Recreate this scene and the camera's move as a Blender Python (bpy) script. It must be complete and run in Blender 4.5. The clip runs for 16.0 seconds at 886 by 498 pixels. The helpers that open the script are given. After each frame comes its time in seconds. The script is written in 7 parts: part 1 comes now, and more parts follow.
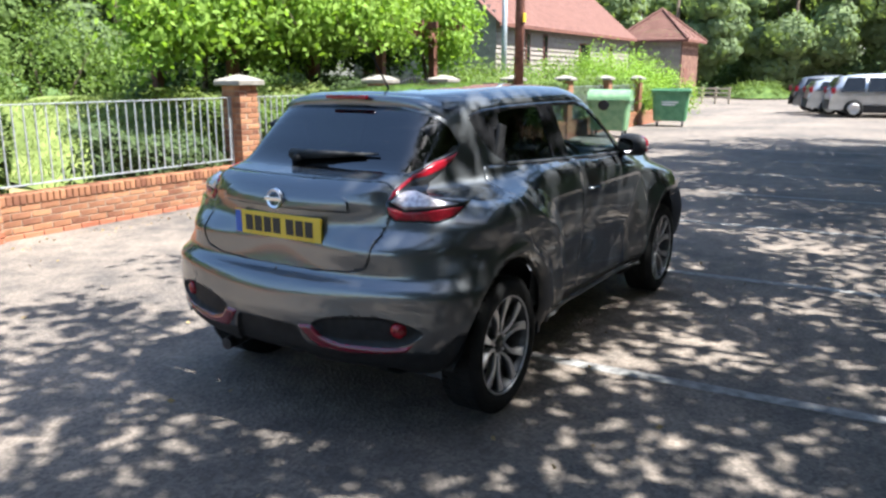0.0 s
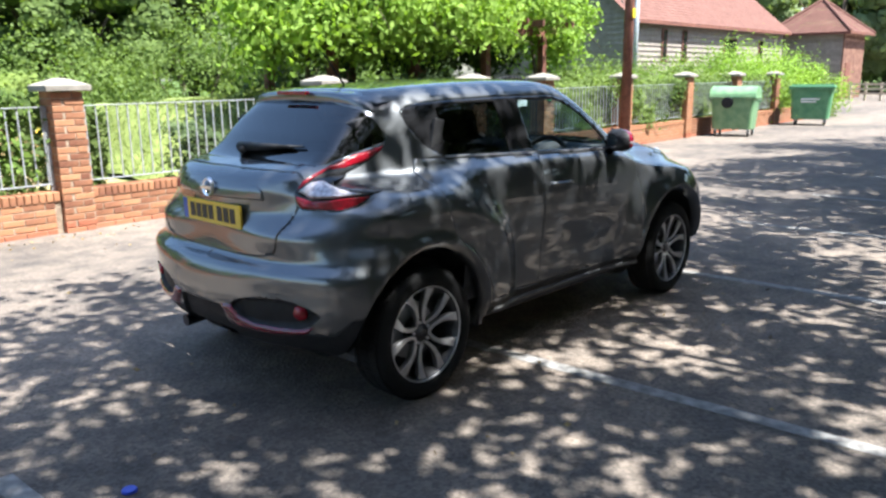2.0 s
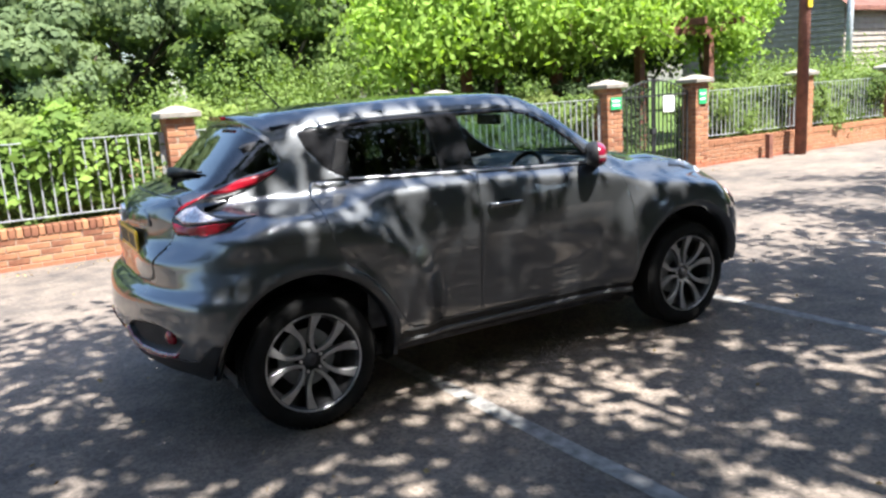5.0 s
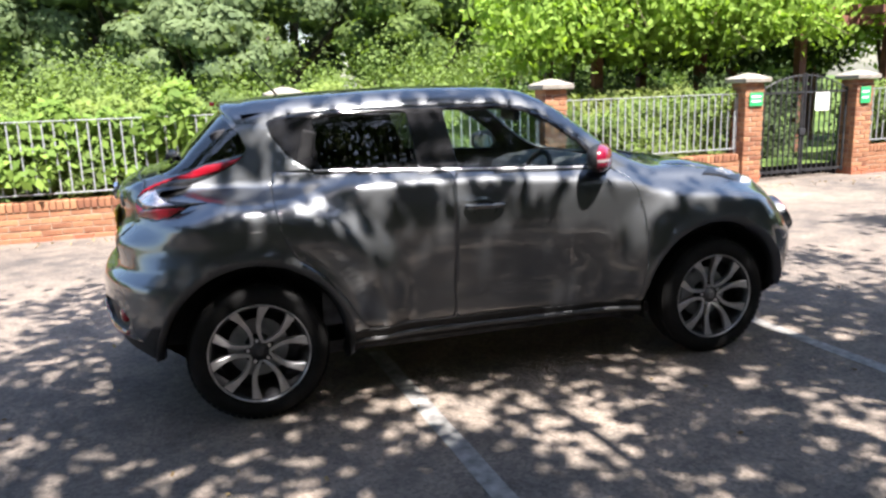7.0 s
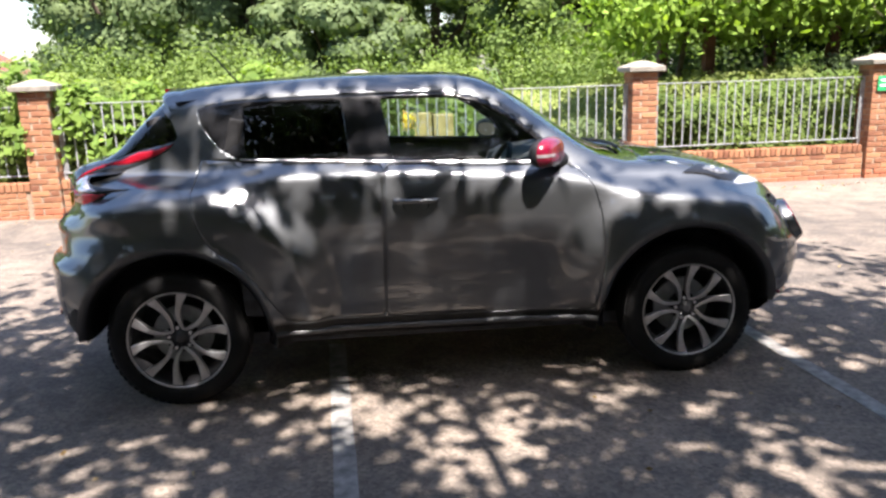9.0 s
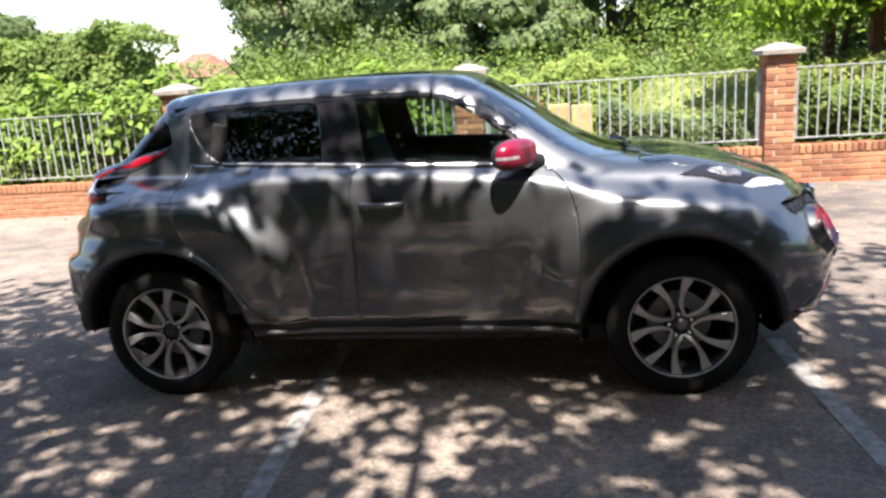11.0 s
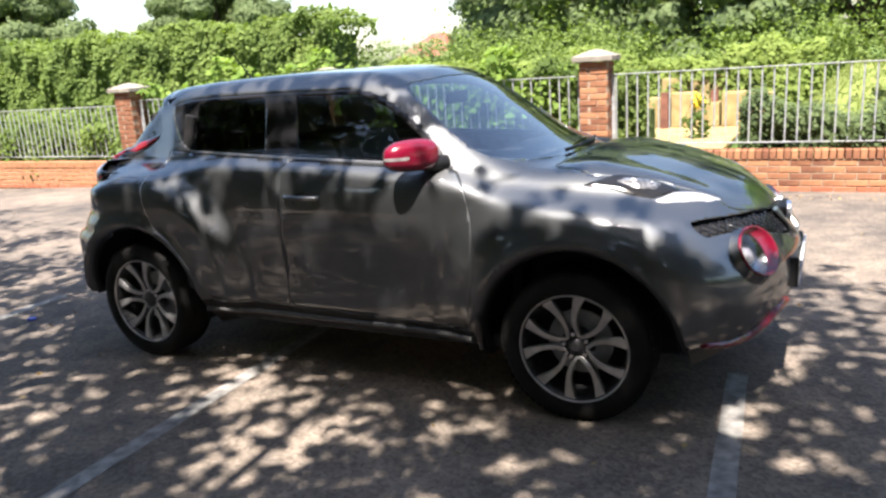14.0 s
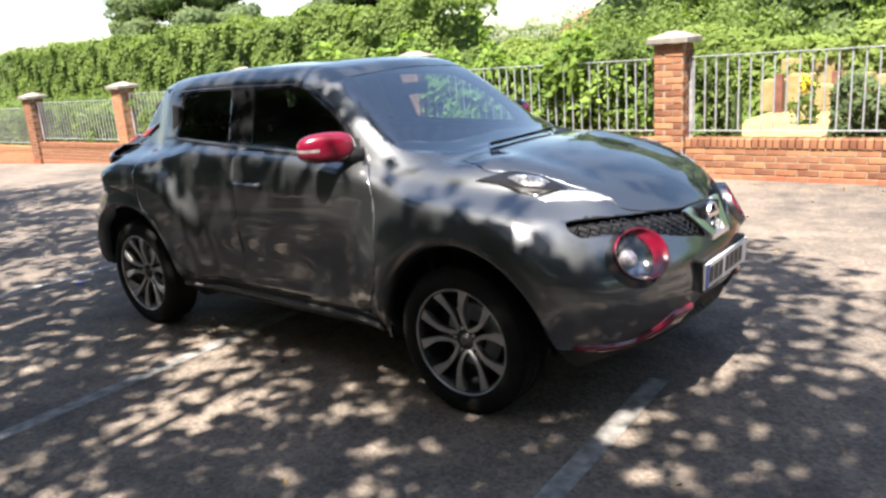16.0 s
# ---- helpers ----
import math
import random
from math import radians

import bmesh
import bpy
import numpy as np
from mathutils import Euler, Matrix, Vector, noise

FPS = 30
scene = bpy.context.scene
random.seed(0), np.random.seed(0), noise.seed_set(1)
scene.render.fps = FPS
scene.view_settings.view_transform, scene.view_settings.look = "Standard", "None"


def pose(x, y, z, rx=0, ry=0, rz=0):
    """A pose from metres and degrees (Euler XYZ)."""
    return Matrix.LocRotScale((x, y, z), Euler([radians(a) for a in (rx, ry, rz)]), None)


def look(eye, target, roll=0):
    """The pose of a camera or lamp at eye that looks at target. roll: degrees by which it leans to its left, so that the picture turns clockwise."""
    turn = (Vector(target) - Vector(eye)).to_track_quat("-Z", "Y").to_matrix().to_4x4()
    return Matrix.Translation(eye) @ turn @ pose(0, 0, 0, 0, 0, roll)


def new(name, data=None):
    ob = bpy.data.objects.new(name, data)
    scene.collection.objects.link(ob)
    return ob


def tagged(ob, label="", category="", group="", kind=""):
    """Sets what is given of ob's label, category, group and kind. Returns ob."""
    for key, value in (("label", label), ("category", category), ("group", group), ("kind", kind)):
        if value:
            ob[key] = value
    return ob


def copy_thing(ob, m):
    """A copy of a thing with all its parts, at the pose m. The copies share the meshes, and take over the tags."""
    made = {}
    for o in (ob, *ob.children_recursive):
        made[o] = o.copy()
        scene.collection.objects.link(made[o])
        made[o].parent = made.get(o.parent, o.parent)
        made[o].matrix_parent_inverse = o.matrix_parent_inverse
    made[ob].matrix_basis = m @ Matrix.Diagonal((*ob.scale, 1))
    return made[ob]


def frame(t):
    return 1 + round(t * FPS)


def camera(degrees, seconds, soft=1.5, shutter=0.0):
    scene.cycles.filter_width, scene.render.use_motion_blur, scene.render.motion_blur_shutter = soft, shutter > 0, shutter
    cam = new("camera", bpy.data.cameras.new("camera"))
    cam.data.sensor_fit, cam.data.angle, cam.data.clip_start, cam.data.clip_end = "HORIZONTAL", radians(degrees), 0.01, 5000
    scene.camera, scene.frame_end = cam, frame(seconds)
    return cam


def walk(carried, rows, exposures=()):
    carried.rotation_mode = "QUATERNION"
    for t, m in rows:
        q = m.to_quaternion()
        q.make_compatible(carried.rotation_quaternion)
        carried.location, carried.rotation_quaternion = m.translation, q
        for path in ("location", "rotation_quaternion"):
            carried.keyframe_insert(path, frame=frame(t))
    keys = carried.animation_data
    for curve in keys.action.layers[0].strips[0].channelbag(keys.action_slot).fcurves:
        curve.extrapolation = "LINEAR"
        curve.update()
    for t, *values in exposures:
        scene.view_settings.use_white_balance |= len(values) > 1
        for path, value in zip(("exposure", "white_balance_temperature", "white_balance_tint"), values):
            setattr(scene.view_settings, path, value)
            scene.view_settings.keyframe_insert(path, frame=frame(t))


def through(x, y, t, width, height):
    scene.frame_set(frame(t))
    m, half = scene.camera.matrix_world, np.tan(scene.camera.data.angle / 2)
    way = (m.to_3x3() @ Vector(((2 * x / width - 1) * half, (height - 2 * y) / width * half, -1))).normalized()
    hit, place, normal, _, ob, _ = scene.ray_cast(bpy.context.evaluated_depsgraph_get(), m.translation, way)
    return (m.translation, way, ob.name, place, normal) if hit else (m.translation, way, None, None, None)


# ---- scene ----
cam = camera(60.2, 16.0, soft=2.6)
PATH = [
    (0, (-4.393, -2.47, 1.599), (-2.738, -1.438, 1.155), 0.1),
    (0.5, (-4.259, -2.699, 1.584), (-2.636, -1.626, 1.126), -0.7),
    (1, (-4.135, -2.933, 1.585), (-2.554, -1.795, 1.13), -1.0),
    (1.5, (-3.98, -3.21, 1.584), (-2.5, -1.946, 1.125), -0.5),
    (2, (-3.82, -3.399, 1.571), (-2.401, -2.061, 1.129), -0.7),
    (2.5, (-3.631, -3.564, 1.57), (-2.252, -2.19, 1.111), -1.3),
    (3, (-3.411, -3.796, 1.567), (-2.153, -2.307, 1.119), -1.5),
    (3.5, (-3.191, -3.98, 1.582), (-2.001, -2.435, 1.138), -1.0),
    (4, (-2.942, -4.057, 1.573), (-1.824, -2.455, 1.143), -0.4),
    (4.2, (-2.849, -4.096, 1.567), (-1.756, -2.473, 1.149), -1.4),
    (6.3, (-1.776, -4.37, 1.547), (-1.116, -2.528, 1.131), -1.8),
    (6.5, (-1.679, -4.409, 1.551), (-1.082, -2.547, 1.129), -1.5),
    (7, (-1.436, -4.448, 1.55), (-0.866, -2.577, 1.133), -1.8),
    (7.5, (-1.164, -4.434, 1.557), (-0.659, -2.551, 1.114), -2.1),
    (8, (-0.855, -4.461, 1.542), (-0.453, -2.55, 1.114), -1.6),
    (8.2, (-0.761, -4.466, 1.543), (-0.4, -2.552, 1.092), -1.2),
    (10.3, (0.423, -4.397, 1.573), (0.277, -2.455, 1.119), -2.6),
    (10.5, (0.503, -4.366, 1.562), (0.313, -2.431, 1.094), -2.2),
    (11, (0.746, -4.314, 1.552), (0.426, -2.393, 1.095), -3.9),
    (11.5, (1.04, -4.284, 1.561), (0.621, -2.385, 1.092), -2.4),
    (12, (1.244, -4.2, 1.539), (0.739, -2.322, 1.071), -2.5),
    (12.5, (1.455, -4.082, 1.552), (0.838, -2.24, 1.076), -4.0),
    (13, (1.738, -4.046, 1.564), (0.982, -2.256, 1.091), -3.7),
    (13.5, (1.951, -3.97, 1.554), (1.161, -2.195, 1.078), -3.5),
    (14, (2.194, -3.833, 1.545), (1.299, -2.108, 1.075), -3.7),
    (14.5, (2.463, -3.746, 1.557), (1.435, -2.095, 1.09), -4.2),
    (15, (2.737, -3.621, 1.559), (1.664, -2.006, 1.068), -3.8),
    (15.5, (2.923, -3.453, 1.552), (1.824, -1.863, 1.039), -3.3),
    (16, (3.188, -3.299, 1.546), (1.957, -1.804, 1.05), -4.3),
]
walk(cam, [(t, look(eye, target, roll)) for t, eye, target, roll in PATH], exposures=[(0, 2.02, 5900, 8), (4, 2.15, 6000, 9), (7, 2.19, 6250, 14), (11, 2.09, 6450, 16), (16, 2.0, 6600, 12)])

# ---- light ----
SUN = Vector((0.12, -0.52, 1.0)).normalized()      # towards the sun
world = bpy.data.worlds.new("sky")
scene.world = world
world.use_nodes = True
wn = world.node_tree.nodes
sky = wn.new("ShaderNodeTexSky")
sky.sky_type, sky.sun_disc = "NISHITA", False
sky.sun_elevation = math.asin(SUN.z)
sky.sun_rotation = math.atan2(SUN.x, SUN.y)
sky.dust_density, sky.ozone_density, sky.air_density = 1.5, 1.5, 1.2
wn["Background"].inputs["Strength"].default_value = 0.083
world.node_tree.links.new(sky.outputs[0], wn["Background"].inputs[0])
sun = new("sun", bpy.data.lights.new("sun", "SUN"))
sun.data.energy, sun.data.angle, sun.data.color = 5.0, radians(0.55), (1.0, 0.94, 0.85)
sun.matrix_world = look((0, 0, 20), Vector((0, 0, 20)) - SUN)


# ---- materials ----
def material(name):
    m = bpy.data.materials.new(name)
    m.use_nodes = True
    return m, m.node_tree.nodes, m.node_tree.links, m.node_tree.nodes["Principled BSDF"]


def surf(name, dark, light, scale=8.0, rough=0.6, metal=0.0, bump=0.0, fine=120.0, coat=0.0, pick=0.0, spread=0.15, spec=0.5, glow=None):
    """A surface of two colours mixed by noise at two scales, with bump; pick: share of the mix that each object draws for itself."""
    m, n, l, b = material(name)
    co = n.new("ShaderNodeTexCoord")
    a, c = n.new("ShaderNodeTexNoise"), n.new("ShaderNodeTexNoise")
    a.inputs["Scale"].default_value, a.inputs["Detail"].default_value = scale, 5
    c.inputs["Scale"].default_value, c.inputs["Detail"].default_value = fine, 3
    add = n.new("ShaderNodeMath")
    add.operation = "MULTIPLY_ADD"
    add.inputs[1].default_value = 0.35
    l.new(c.outputs[0], add.inputs[0])
    l.new(a.outputs[0], add.inputs[2])
    last = add.outputs[0]
    if pick:
        info, mix = n.new("ShaderNodeObjectInfo"), n.new("ShaderNodeMath")
        mix.operation = "MULTIPLY_ADD"
        mix.inputs[1].default_value = pick
        l.new(info.outputs["Random"], mix.inputs[0])
        l.new(last, mix.inputs[2])
        last = mix.outputs[0]
    ramp = n.new("ShaderNodeMapRange")
    ramp.inputs["From Min"].default_value, ramp.inputs["From Max"].default_value = 0.675 + pick / 2 - spread - pick / 2, 0.675 + pick / 2 + spread + pick / 2
    l.new(last, ramp.inputs[0])
    mixc = n.new("ShaderNodeMix")
    mixc.data_type = "RGBA"
    mixc.inputs[6].default_value, mixc.inputs[7].default_value = (*dark, 1), (*light, 1)
    l.new(ramp.outputs[0], mixc.inputs[0])
    l.new(mixc.outputs[2], b.inputs["Base Color"])
    for t in (a, c):
        l.new(co.outputs["Object"], t.inputs[0])
    b.inputs["Roughness"].default_value, b.inputs["Metallic"].default_value = rough, metal
    b.inputs["Coat Weight"].default_value, b.inputs["Coat Roughness"].default_value = coat, 0.02
    b.inputs["Specular IOR Level"].default_value = spec
    if bump:
        bp = n.new("ShaderNodeBump")
        bp.inputs["Strength"].default_value, bp.inputs["Distance"].default_value = bump, 0.01
        l.new(c.outputs[0], bp.inputs["Height"])
        l.new(bp.outputs[0], b.inputs["Normal"])
    if glow:
        b.inputs["Emission Color"].default_value, b.inputs["Emission Strength"].default_value = (*glow, 1), 1
    return m


def leaf(name, dark, light, through=0.35, rough=0.7, own=0.35):
    """Leaves of two tones that let light through."""
    m, n, l, b = material(name)
    geo, mixc = n.new("ShaderNodeNewGeometry"), n.new("ShaderNodeMix")
    mixc.data_type = "RGBA"
    mixc.inputs[6].default_value, mixc.inputs[7].default_value = (*dark, 1), (*light, 1)
    # tone: partly each leaf's own, partly in drifts over the plant
    drift, tone, wide = n.new("ShaderNodeTexNoise"), n.new("ShaderNodeMix"), n.new("ShaderNodeMapRange")
    drift.inputs["Scale"].default_value, drift.inputs["Detail"].default_value = 1.1, 4
    l.new(geo.outputs["Position"], drift.inputs[0])
    wide.inputs["From Min"].default_value, wide.inputs["From Max"].default_value = 0.32, 0.68
    l.new(drift.outputs[0], wide.inputs[0])
    tone.inputs[0].default_value = own
    l.new(wide.outputs[0], tone.inputs[2])
    l.new(geo.outputs["Random Per Island"], tone.inputs[3])
    l.new(tone.outputs[0], mixc.inputs[0])
    l.new(mixc.outputs[2], b.inputs["Base Color"])
    b.inputs["Roughness"].default_value = rough
    b.inputs["Specular IOR Level"].default_value = 0.18
    tr, mx = n.new("ShaderNodeBsdfTranslucent"), n.new("ShaderNodeMixShader")
    boost = n.new("ShaderNodeMix")
    boost.data_type, boost.blend_type = "RGBA", "MULTIPLY"
    boost.inputs[0].default_value = 1
    boost.inputs[7].default_value = (1.5, 1.6, 0.6, 1)
    l.new(mixc.outputs[2], boost.inputs[6])
    l.new(boost.outputs[2], tr.inputs[0])
    mx.inputs[0].default_value = through
    l.new(b.outputs[0], mx.inputs[1])
    l.new(tr.outputs[0], mx.inputs[2])
    l.new(mx.outputs[0], n["Material Output"].inputs[0])
    return m


def glass(name, tint, rough=0.0, face=0.07):
    """Thin pane: clear or tinted, with a mirror-like face."""
    m, n, l, b = material(name)
    n.remove(b)
    t, g, mx, lw = n.new("ShaderNodeBsdfTransparent"), n.new("ShaderNodeBsdfGlossy"), n.new("ShaderNodeMixShader"), n.new("ShaderNodeLayerWeight")
    pw, fr = n.new("ShaderNodeMath"), n.new("ShaderNodeMath")
    pw.operation, fr.operation = "POWER", "MULTIPLY_ADD"
    pw.inputs[1].default_value, fr.inputs[1].default_value, fr.inputs[2].default_value = 4.0, 0.98 - face, face
    lw.inputs[0].default_value = 0.5
    l.new(lw.outputs["Facing"], pw.inputs[0])
    l.new(pw.outputs[0], fr.inputs[0])
    t.inputs[0].default_value = (*tint, 1)
    g.inputs["Roughness"].default_value = rough
    l.new(fr.outputs[0], mx.inputs[0])
    l.new(t.outputs[0], mx.inputs[1])
    l.new(g.outputs[0], mx.inputs[2])
    l.new(mx.outputs[0], n["Material Output"].inputs[0])
    return m


def asphalt(name):
    m, n, l, b = material(name)
    geo = n.new("ShaderNodeNewGeometry")

    def noise_at(scale, detail):
        t = n.new("ShaderNodeTexNoise")
        t.inputs["Scale"].default_value, t.inputs["Detail"].default_value = scale, detail
        l.new(geo.outputs["Position"], t.inputs[0])
        return t.outputs[0]
    big, mid = noise_at(0.35, 4), noise_at(4.0, 6)
    v = n.new("ShaderNodeTexVoronoi")
    v.inputs["Scale"].default_value = 58
    l.new(geo.outputs["Position"], v.inputs[0])
    ramp = n.new("ShaderNodeValToRGB")
    e = ramp.color_ramp.elements
    e[0].position, e[0].color = 0.32, (0.050, 0.046, 0.044, 1)
    e[1].position, e[1].color = 0.66, (0.205, 0.166, 0.132, 1)
    mix = n.new("ShaderNodeMath")
    mix.operation = "MULTIPLY_ADD"
    mix.inputs[1].default_value = 0.45
    l.new(mid, mix.inputs[0])
    half = n.new("ShaderNodeMath")
    half.operation = "MULTIPLY"
    half.inputs[1].default_value = 0.55
    l.new(big, half.inputs[0])
    l.new(half.outputs[0], mix.inputs[2])
    l.new(mix.outputs[0], ramp.inputs[0])
    stone = n.new("ShaderNodeMix")
    stone.data_type, stone.blend_type = "RGBA", "MULTIPLY"
    stone.inputs[0].default_value = 0.6
    cell = n.new("ShaderNodeMapRange")
    cell.inputs["To Min"].default_value, cell.inputs["To Max"].default_value = 0.55, 1.5
    sep = n.new("ShaderNodeSeparateColor")
    l.new(v.outputs["Color"], sep.inputs[0])
    l.new(sep.outputs[0], cell.inputs[0])
    l.new(ramp.outputs[0], stone.inputs[6])
    l.new(cell.outputs[0], stone.inputs[7])
    l.new(stone.outputs[2], b.inputs["Base Color"])
    b.inputs["Roughness"].default_value = 0.88
    b.inputs["Specular IOR Level"].default_value = 0.3
    bp = n.new("ShaderNodeBump")
    bp.inputs["Strength"].default_value, bp.inputs["Distance"].default_value = 0.6, 0.006
    l.new(v.outputs["Distance"], bp.inputs["Height"])
    l.new(bp.outputs[0], b.inputs["Normal"])
    return m


def worn_paint(name):
    """Road paint with bare patches where the asphalt shows."""
    m, n, l, b = material(name)
    geo, t = n.new("ShaderNodeNewGeometry"), n.new("ShaderNodeTexNoise")
    t.inputs["Scale"].default_value, t.inputs["Detail"].default_value = 16, 8
    l.new(geo.outputs["Position"], t.inputs[0])
    ramp = n.new("ShaderNodeValToRGB")
    e = ramp.color_ramp.elements
    e[0].position, e[0].color = 0.33, (0.13, 0.122, 0.115, 1)
    e[1].position, e[1].color = 0.70, (0.30, 0.29, 0.27, 1)
    l.new(t.outputs[0], ramp.inputs[0])
    l.new(ramp.outputs[0], b.inputs["Base Color"])
    b.inputs["Roughness"].default_value = 0.8
    bp = n.new("ShaderNodeBump")
    bp.inputs["Strength"].default_value, bp.inputs["Distance"].default_value = 0.5, 0.004
    l.new(t.outputs[0], bp.inputs["Height"])
    l.new(bp.outputs[0], b.inputs["Normal"])
    return m


ASPHALT, LINE = asphalt("asphalt"), worn_paint("road_paint")
def car_paint(name):
    """Metallic paint: a fine flake layer, sharp and broad at once, under a clear coat."""
    m, n, l, b = material(name)
    co, t = n.new("ShaderNodeTexCoord"), n.new("ShaderNodeTexNoise")
    t.inputs["Scale"].default_value, t.inputs["Detail"].default_value = 700, 2
    l.new(co.outputs["Object"], t.inputs[0])
    mix = n.new("ShaderNodeMix")
    mix.data_type = "RGBA"
    mix.inputs[6].default_value, mix.inputs[7].default_value = (0.122, 0.128, 0.135, 1), (0.186, 0.193, 0.201, 1)
    l.new(t.outputs[0], mix.inputs[0])
    wide = n.new("ShaderNodeBsdfPrincipled")
    for sh, rough in ((b, 0.20), (wide, 0.50)):
        l.new(mix.outputs[2], sh.inputs["Base Color"])
        sh.inputs["Metallic"].default_value, sh.inputs["Roughness"].default_value = 1.0, rough
        sh.inputs["Specular Tint"].default_value = (0.3, 0.31, 0.32, 1)
        sh.inputs["Coat Weight"].default_value, sh.inputs["Coat Roughness"].default_value, sh.inputs["Coat IOR"].default_value = 1.0, 0.01, 1.6
    mx = n.new("ShaderNodeMixShader")
    mx.inputs[0].default_value = 0.58
    l.new(b.outputs[0], mx.inputs[1])
    l.new(wide.outputs[0], mx.inputs[2])
    l.new(mx.outputs[0], n["Material Output"].inputs[0])
    return m


PAINT = car_paint("grey_metallic_paint")
SILLGREY = surf("satin_sill_grey", (0.055, 0.055, 0.057), (0.09, 0.09, 0.092), 12, 0.4)
DOMELENS = surf("lamp_dome", (0.06, 0.06, 0.062), (0.30, 0.30, 0.31), 45, 0.08, 0.5, 0.2, 150, coat=1.0)
TRIM = surf("black_plastic", (0.008, 0.008, 0.009), (0.018, 0.018, 0.019), 20, 0.6, bump=0.15, fine=400, spec=0.3)
PIANO = surf("gloss_black", (0.008, 0.008, 0.009), (0.014, 0.014, 0.015), 5, 0.12)
CABIN = surf("cabin_grey", (0.025, 0.026, 0.03), (0.06, 0.062, 0.07), 14, 0.7, bump=0.2, fine=300)
FABRIC = surf("seat_fabric", (0.012, 0.012, 0.014), (0.03, 0.03, 0.034), 60, 0.85, bump=0.4, fine=600)
RUBBER = surf("tyre_rubber", (0.006, 0.006, 0.006), (0.012, 0.0115, 0.011), 9, 0.85, bump=0.2, fine=200, spec=0.3)
ALLOY = surf("machined_alloy", (0.46, 0.46, 0.465), (0.58, 0.58, 0.585), 30, 0.34, 0.85, 0.05, 300)
ALLOYDARK = surf("dark_alloy", (0.04, 0.04, 0.045), (0.08, 0.08, 0.085), 20, 0.4, 0.6)
LAMPBOWL = surf("lamp_bowl", (0.10, 0.10, 0.105), (0.42, 0.42, 0.43), 38, 0.12, 1.0)
CHROME = surf("chrome", (0.76, 0.76, 0.78), (0.86, 0.86, 0.88), 5, 0.3, 1.0)
RED = surf("red_gloss_plastic", (0.120, 0.003, 0.014), (0.155, 0.004, 0.020), 6, 0.25, coat=0.8)
REDLENS = surf("red_lens", (0.20, 0.004, 0.012), (0.30, 0.007, 0.018), 40, 0.22, coat=0.25, bump=0.1, fine=150)
CLEARLENS = surf("clear_lens", (0.30, 0.27, 0.275), (0.62, 0.57, 0.58), 50, 0.1, 0.5, 0.2, 150, coat=1.0)
BRIGHTLENS = surf("bright_lens", (0.30, 0.30, 0.31), (0.46, 0.46, 0.47), 40, 0.15, 0.2, coat=1.0)
GLASS, TINT, REARTINT, SCREEN = glass("clear_glass", (0.74, 0.83, 0.79), 0.0, 0.075), glass("privacy_glass", (0.06, 0.07, 0.072), 0.0, 0.07), glass("rear_privacy_glass", (0.07, 0.08, 0.09), 0.0, 0.12), glass("windscreen_glass", (0.62, 0.76, 0.82), 0.0, 0.28)
LENS = glass("lamp_glass", (0.92, 0.93, 0.94))
MIRROR = surf("mirror_glass", (0.16, 0.165, 0.17), (0.18, 0.185, 0.19), 4, 0.02, 1.0)
YELLOW = surf("yellow_plate", (0.62, 0.42, 0.02), (0.72, 0.50, 0.03), 8, 0.4, coat=0.3)
WHITEPLATE = surf("white_plate", (0.62, 0.62, 0.62), (0.72, 0.72, 0.72), 8, 0.4, coat=0.3)
PLATEBLUE = surf("plate_blue", (0.015, 0.08, 0.38), (0.02, 0.10, 0.45), 8, 0.4)
INK = surf("black_ink", (0.012, 0.012, 0.012), (0.02, 0.02, 0.02), 9, 0.5)
BRICK = surf("red_brick", (0.13, 0.052, 0.032), (0.37, 0.180, 0.092), 9, 0.9, bump=0.5, fine=90, pick=0.8, spread=0.1, spec=0.25)
BRICKBROWN = surf("brown_brick", (0.12, 0.062, 0.045), (0.23, 0.125, 0.09), 3, 0.9, bump=0.5, fine=30, spec=0.2)
BRICKDARK = surf("plinth_brick", (0.24, 0.080, 0.045), (0.37, 0.145, 0.078), 9, 0.85, bump=0.4, fine=90, pick=0.5, spec=0.25)
MORTAR = surf("mortar", (0.21, 0.155, 0.110), (0.32, 0.25, 0.185), 14, 0.95, bump=0.5, fine=150, spec=0.2)
STONE = surf("cast_stone", (0.16, 0.145, 0.122), (0.29, 0.265, 0.225), 7, 0.9, bump=0.4, fine=130, spec=0.25)
STEEL = surf("galvanised_steel", (0.26, 0.27, 0.28), (0.42, 0.43, 0.44), 12, 0.5, 0.35, 0.1, 150)
BLACKIRON = surf("black_iron", (0.012, 0.012, 0.014), (0.035, 0.035, 0.038), 10, 0.5, 0.2, 0.2, 120)
LEAFLIME = leaf("lime_leaves", (0.11, 0.190, 0.028), (0.29, 0.41, 0.075), 0.36, own=0.5)
# lightened leaves for far plants: distance haze is put into the colour
LEAFFAR = leaf("hazy_leaves", (0.13, 0.170, 0.080), (0.215, 0.265, 0.130), 0.4)
LEAFHEDGE = leaf("hedge_leaves", (0.065, 0.105, 0.026), (0.175, 0.235, 0.062), 0.35)
# darkened leaf copy: shade is put into its colour, little light passes
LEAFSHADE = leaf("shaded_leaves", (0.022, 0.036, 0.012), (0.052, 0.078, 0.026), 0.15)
LEAFGRASS = leaf("long_grass", (0.11, 0.145, 0.036), (0.205, 0.24, 0.072), 0.3)
LEAFMID = leaf("green_leaves", (0.045, 0.080, 0.020), (0.140, 0.190, 0.052), 0.38)
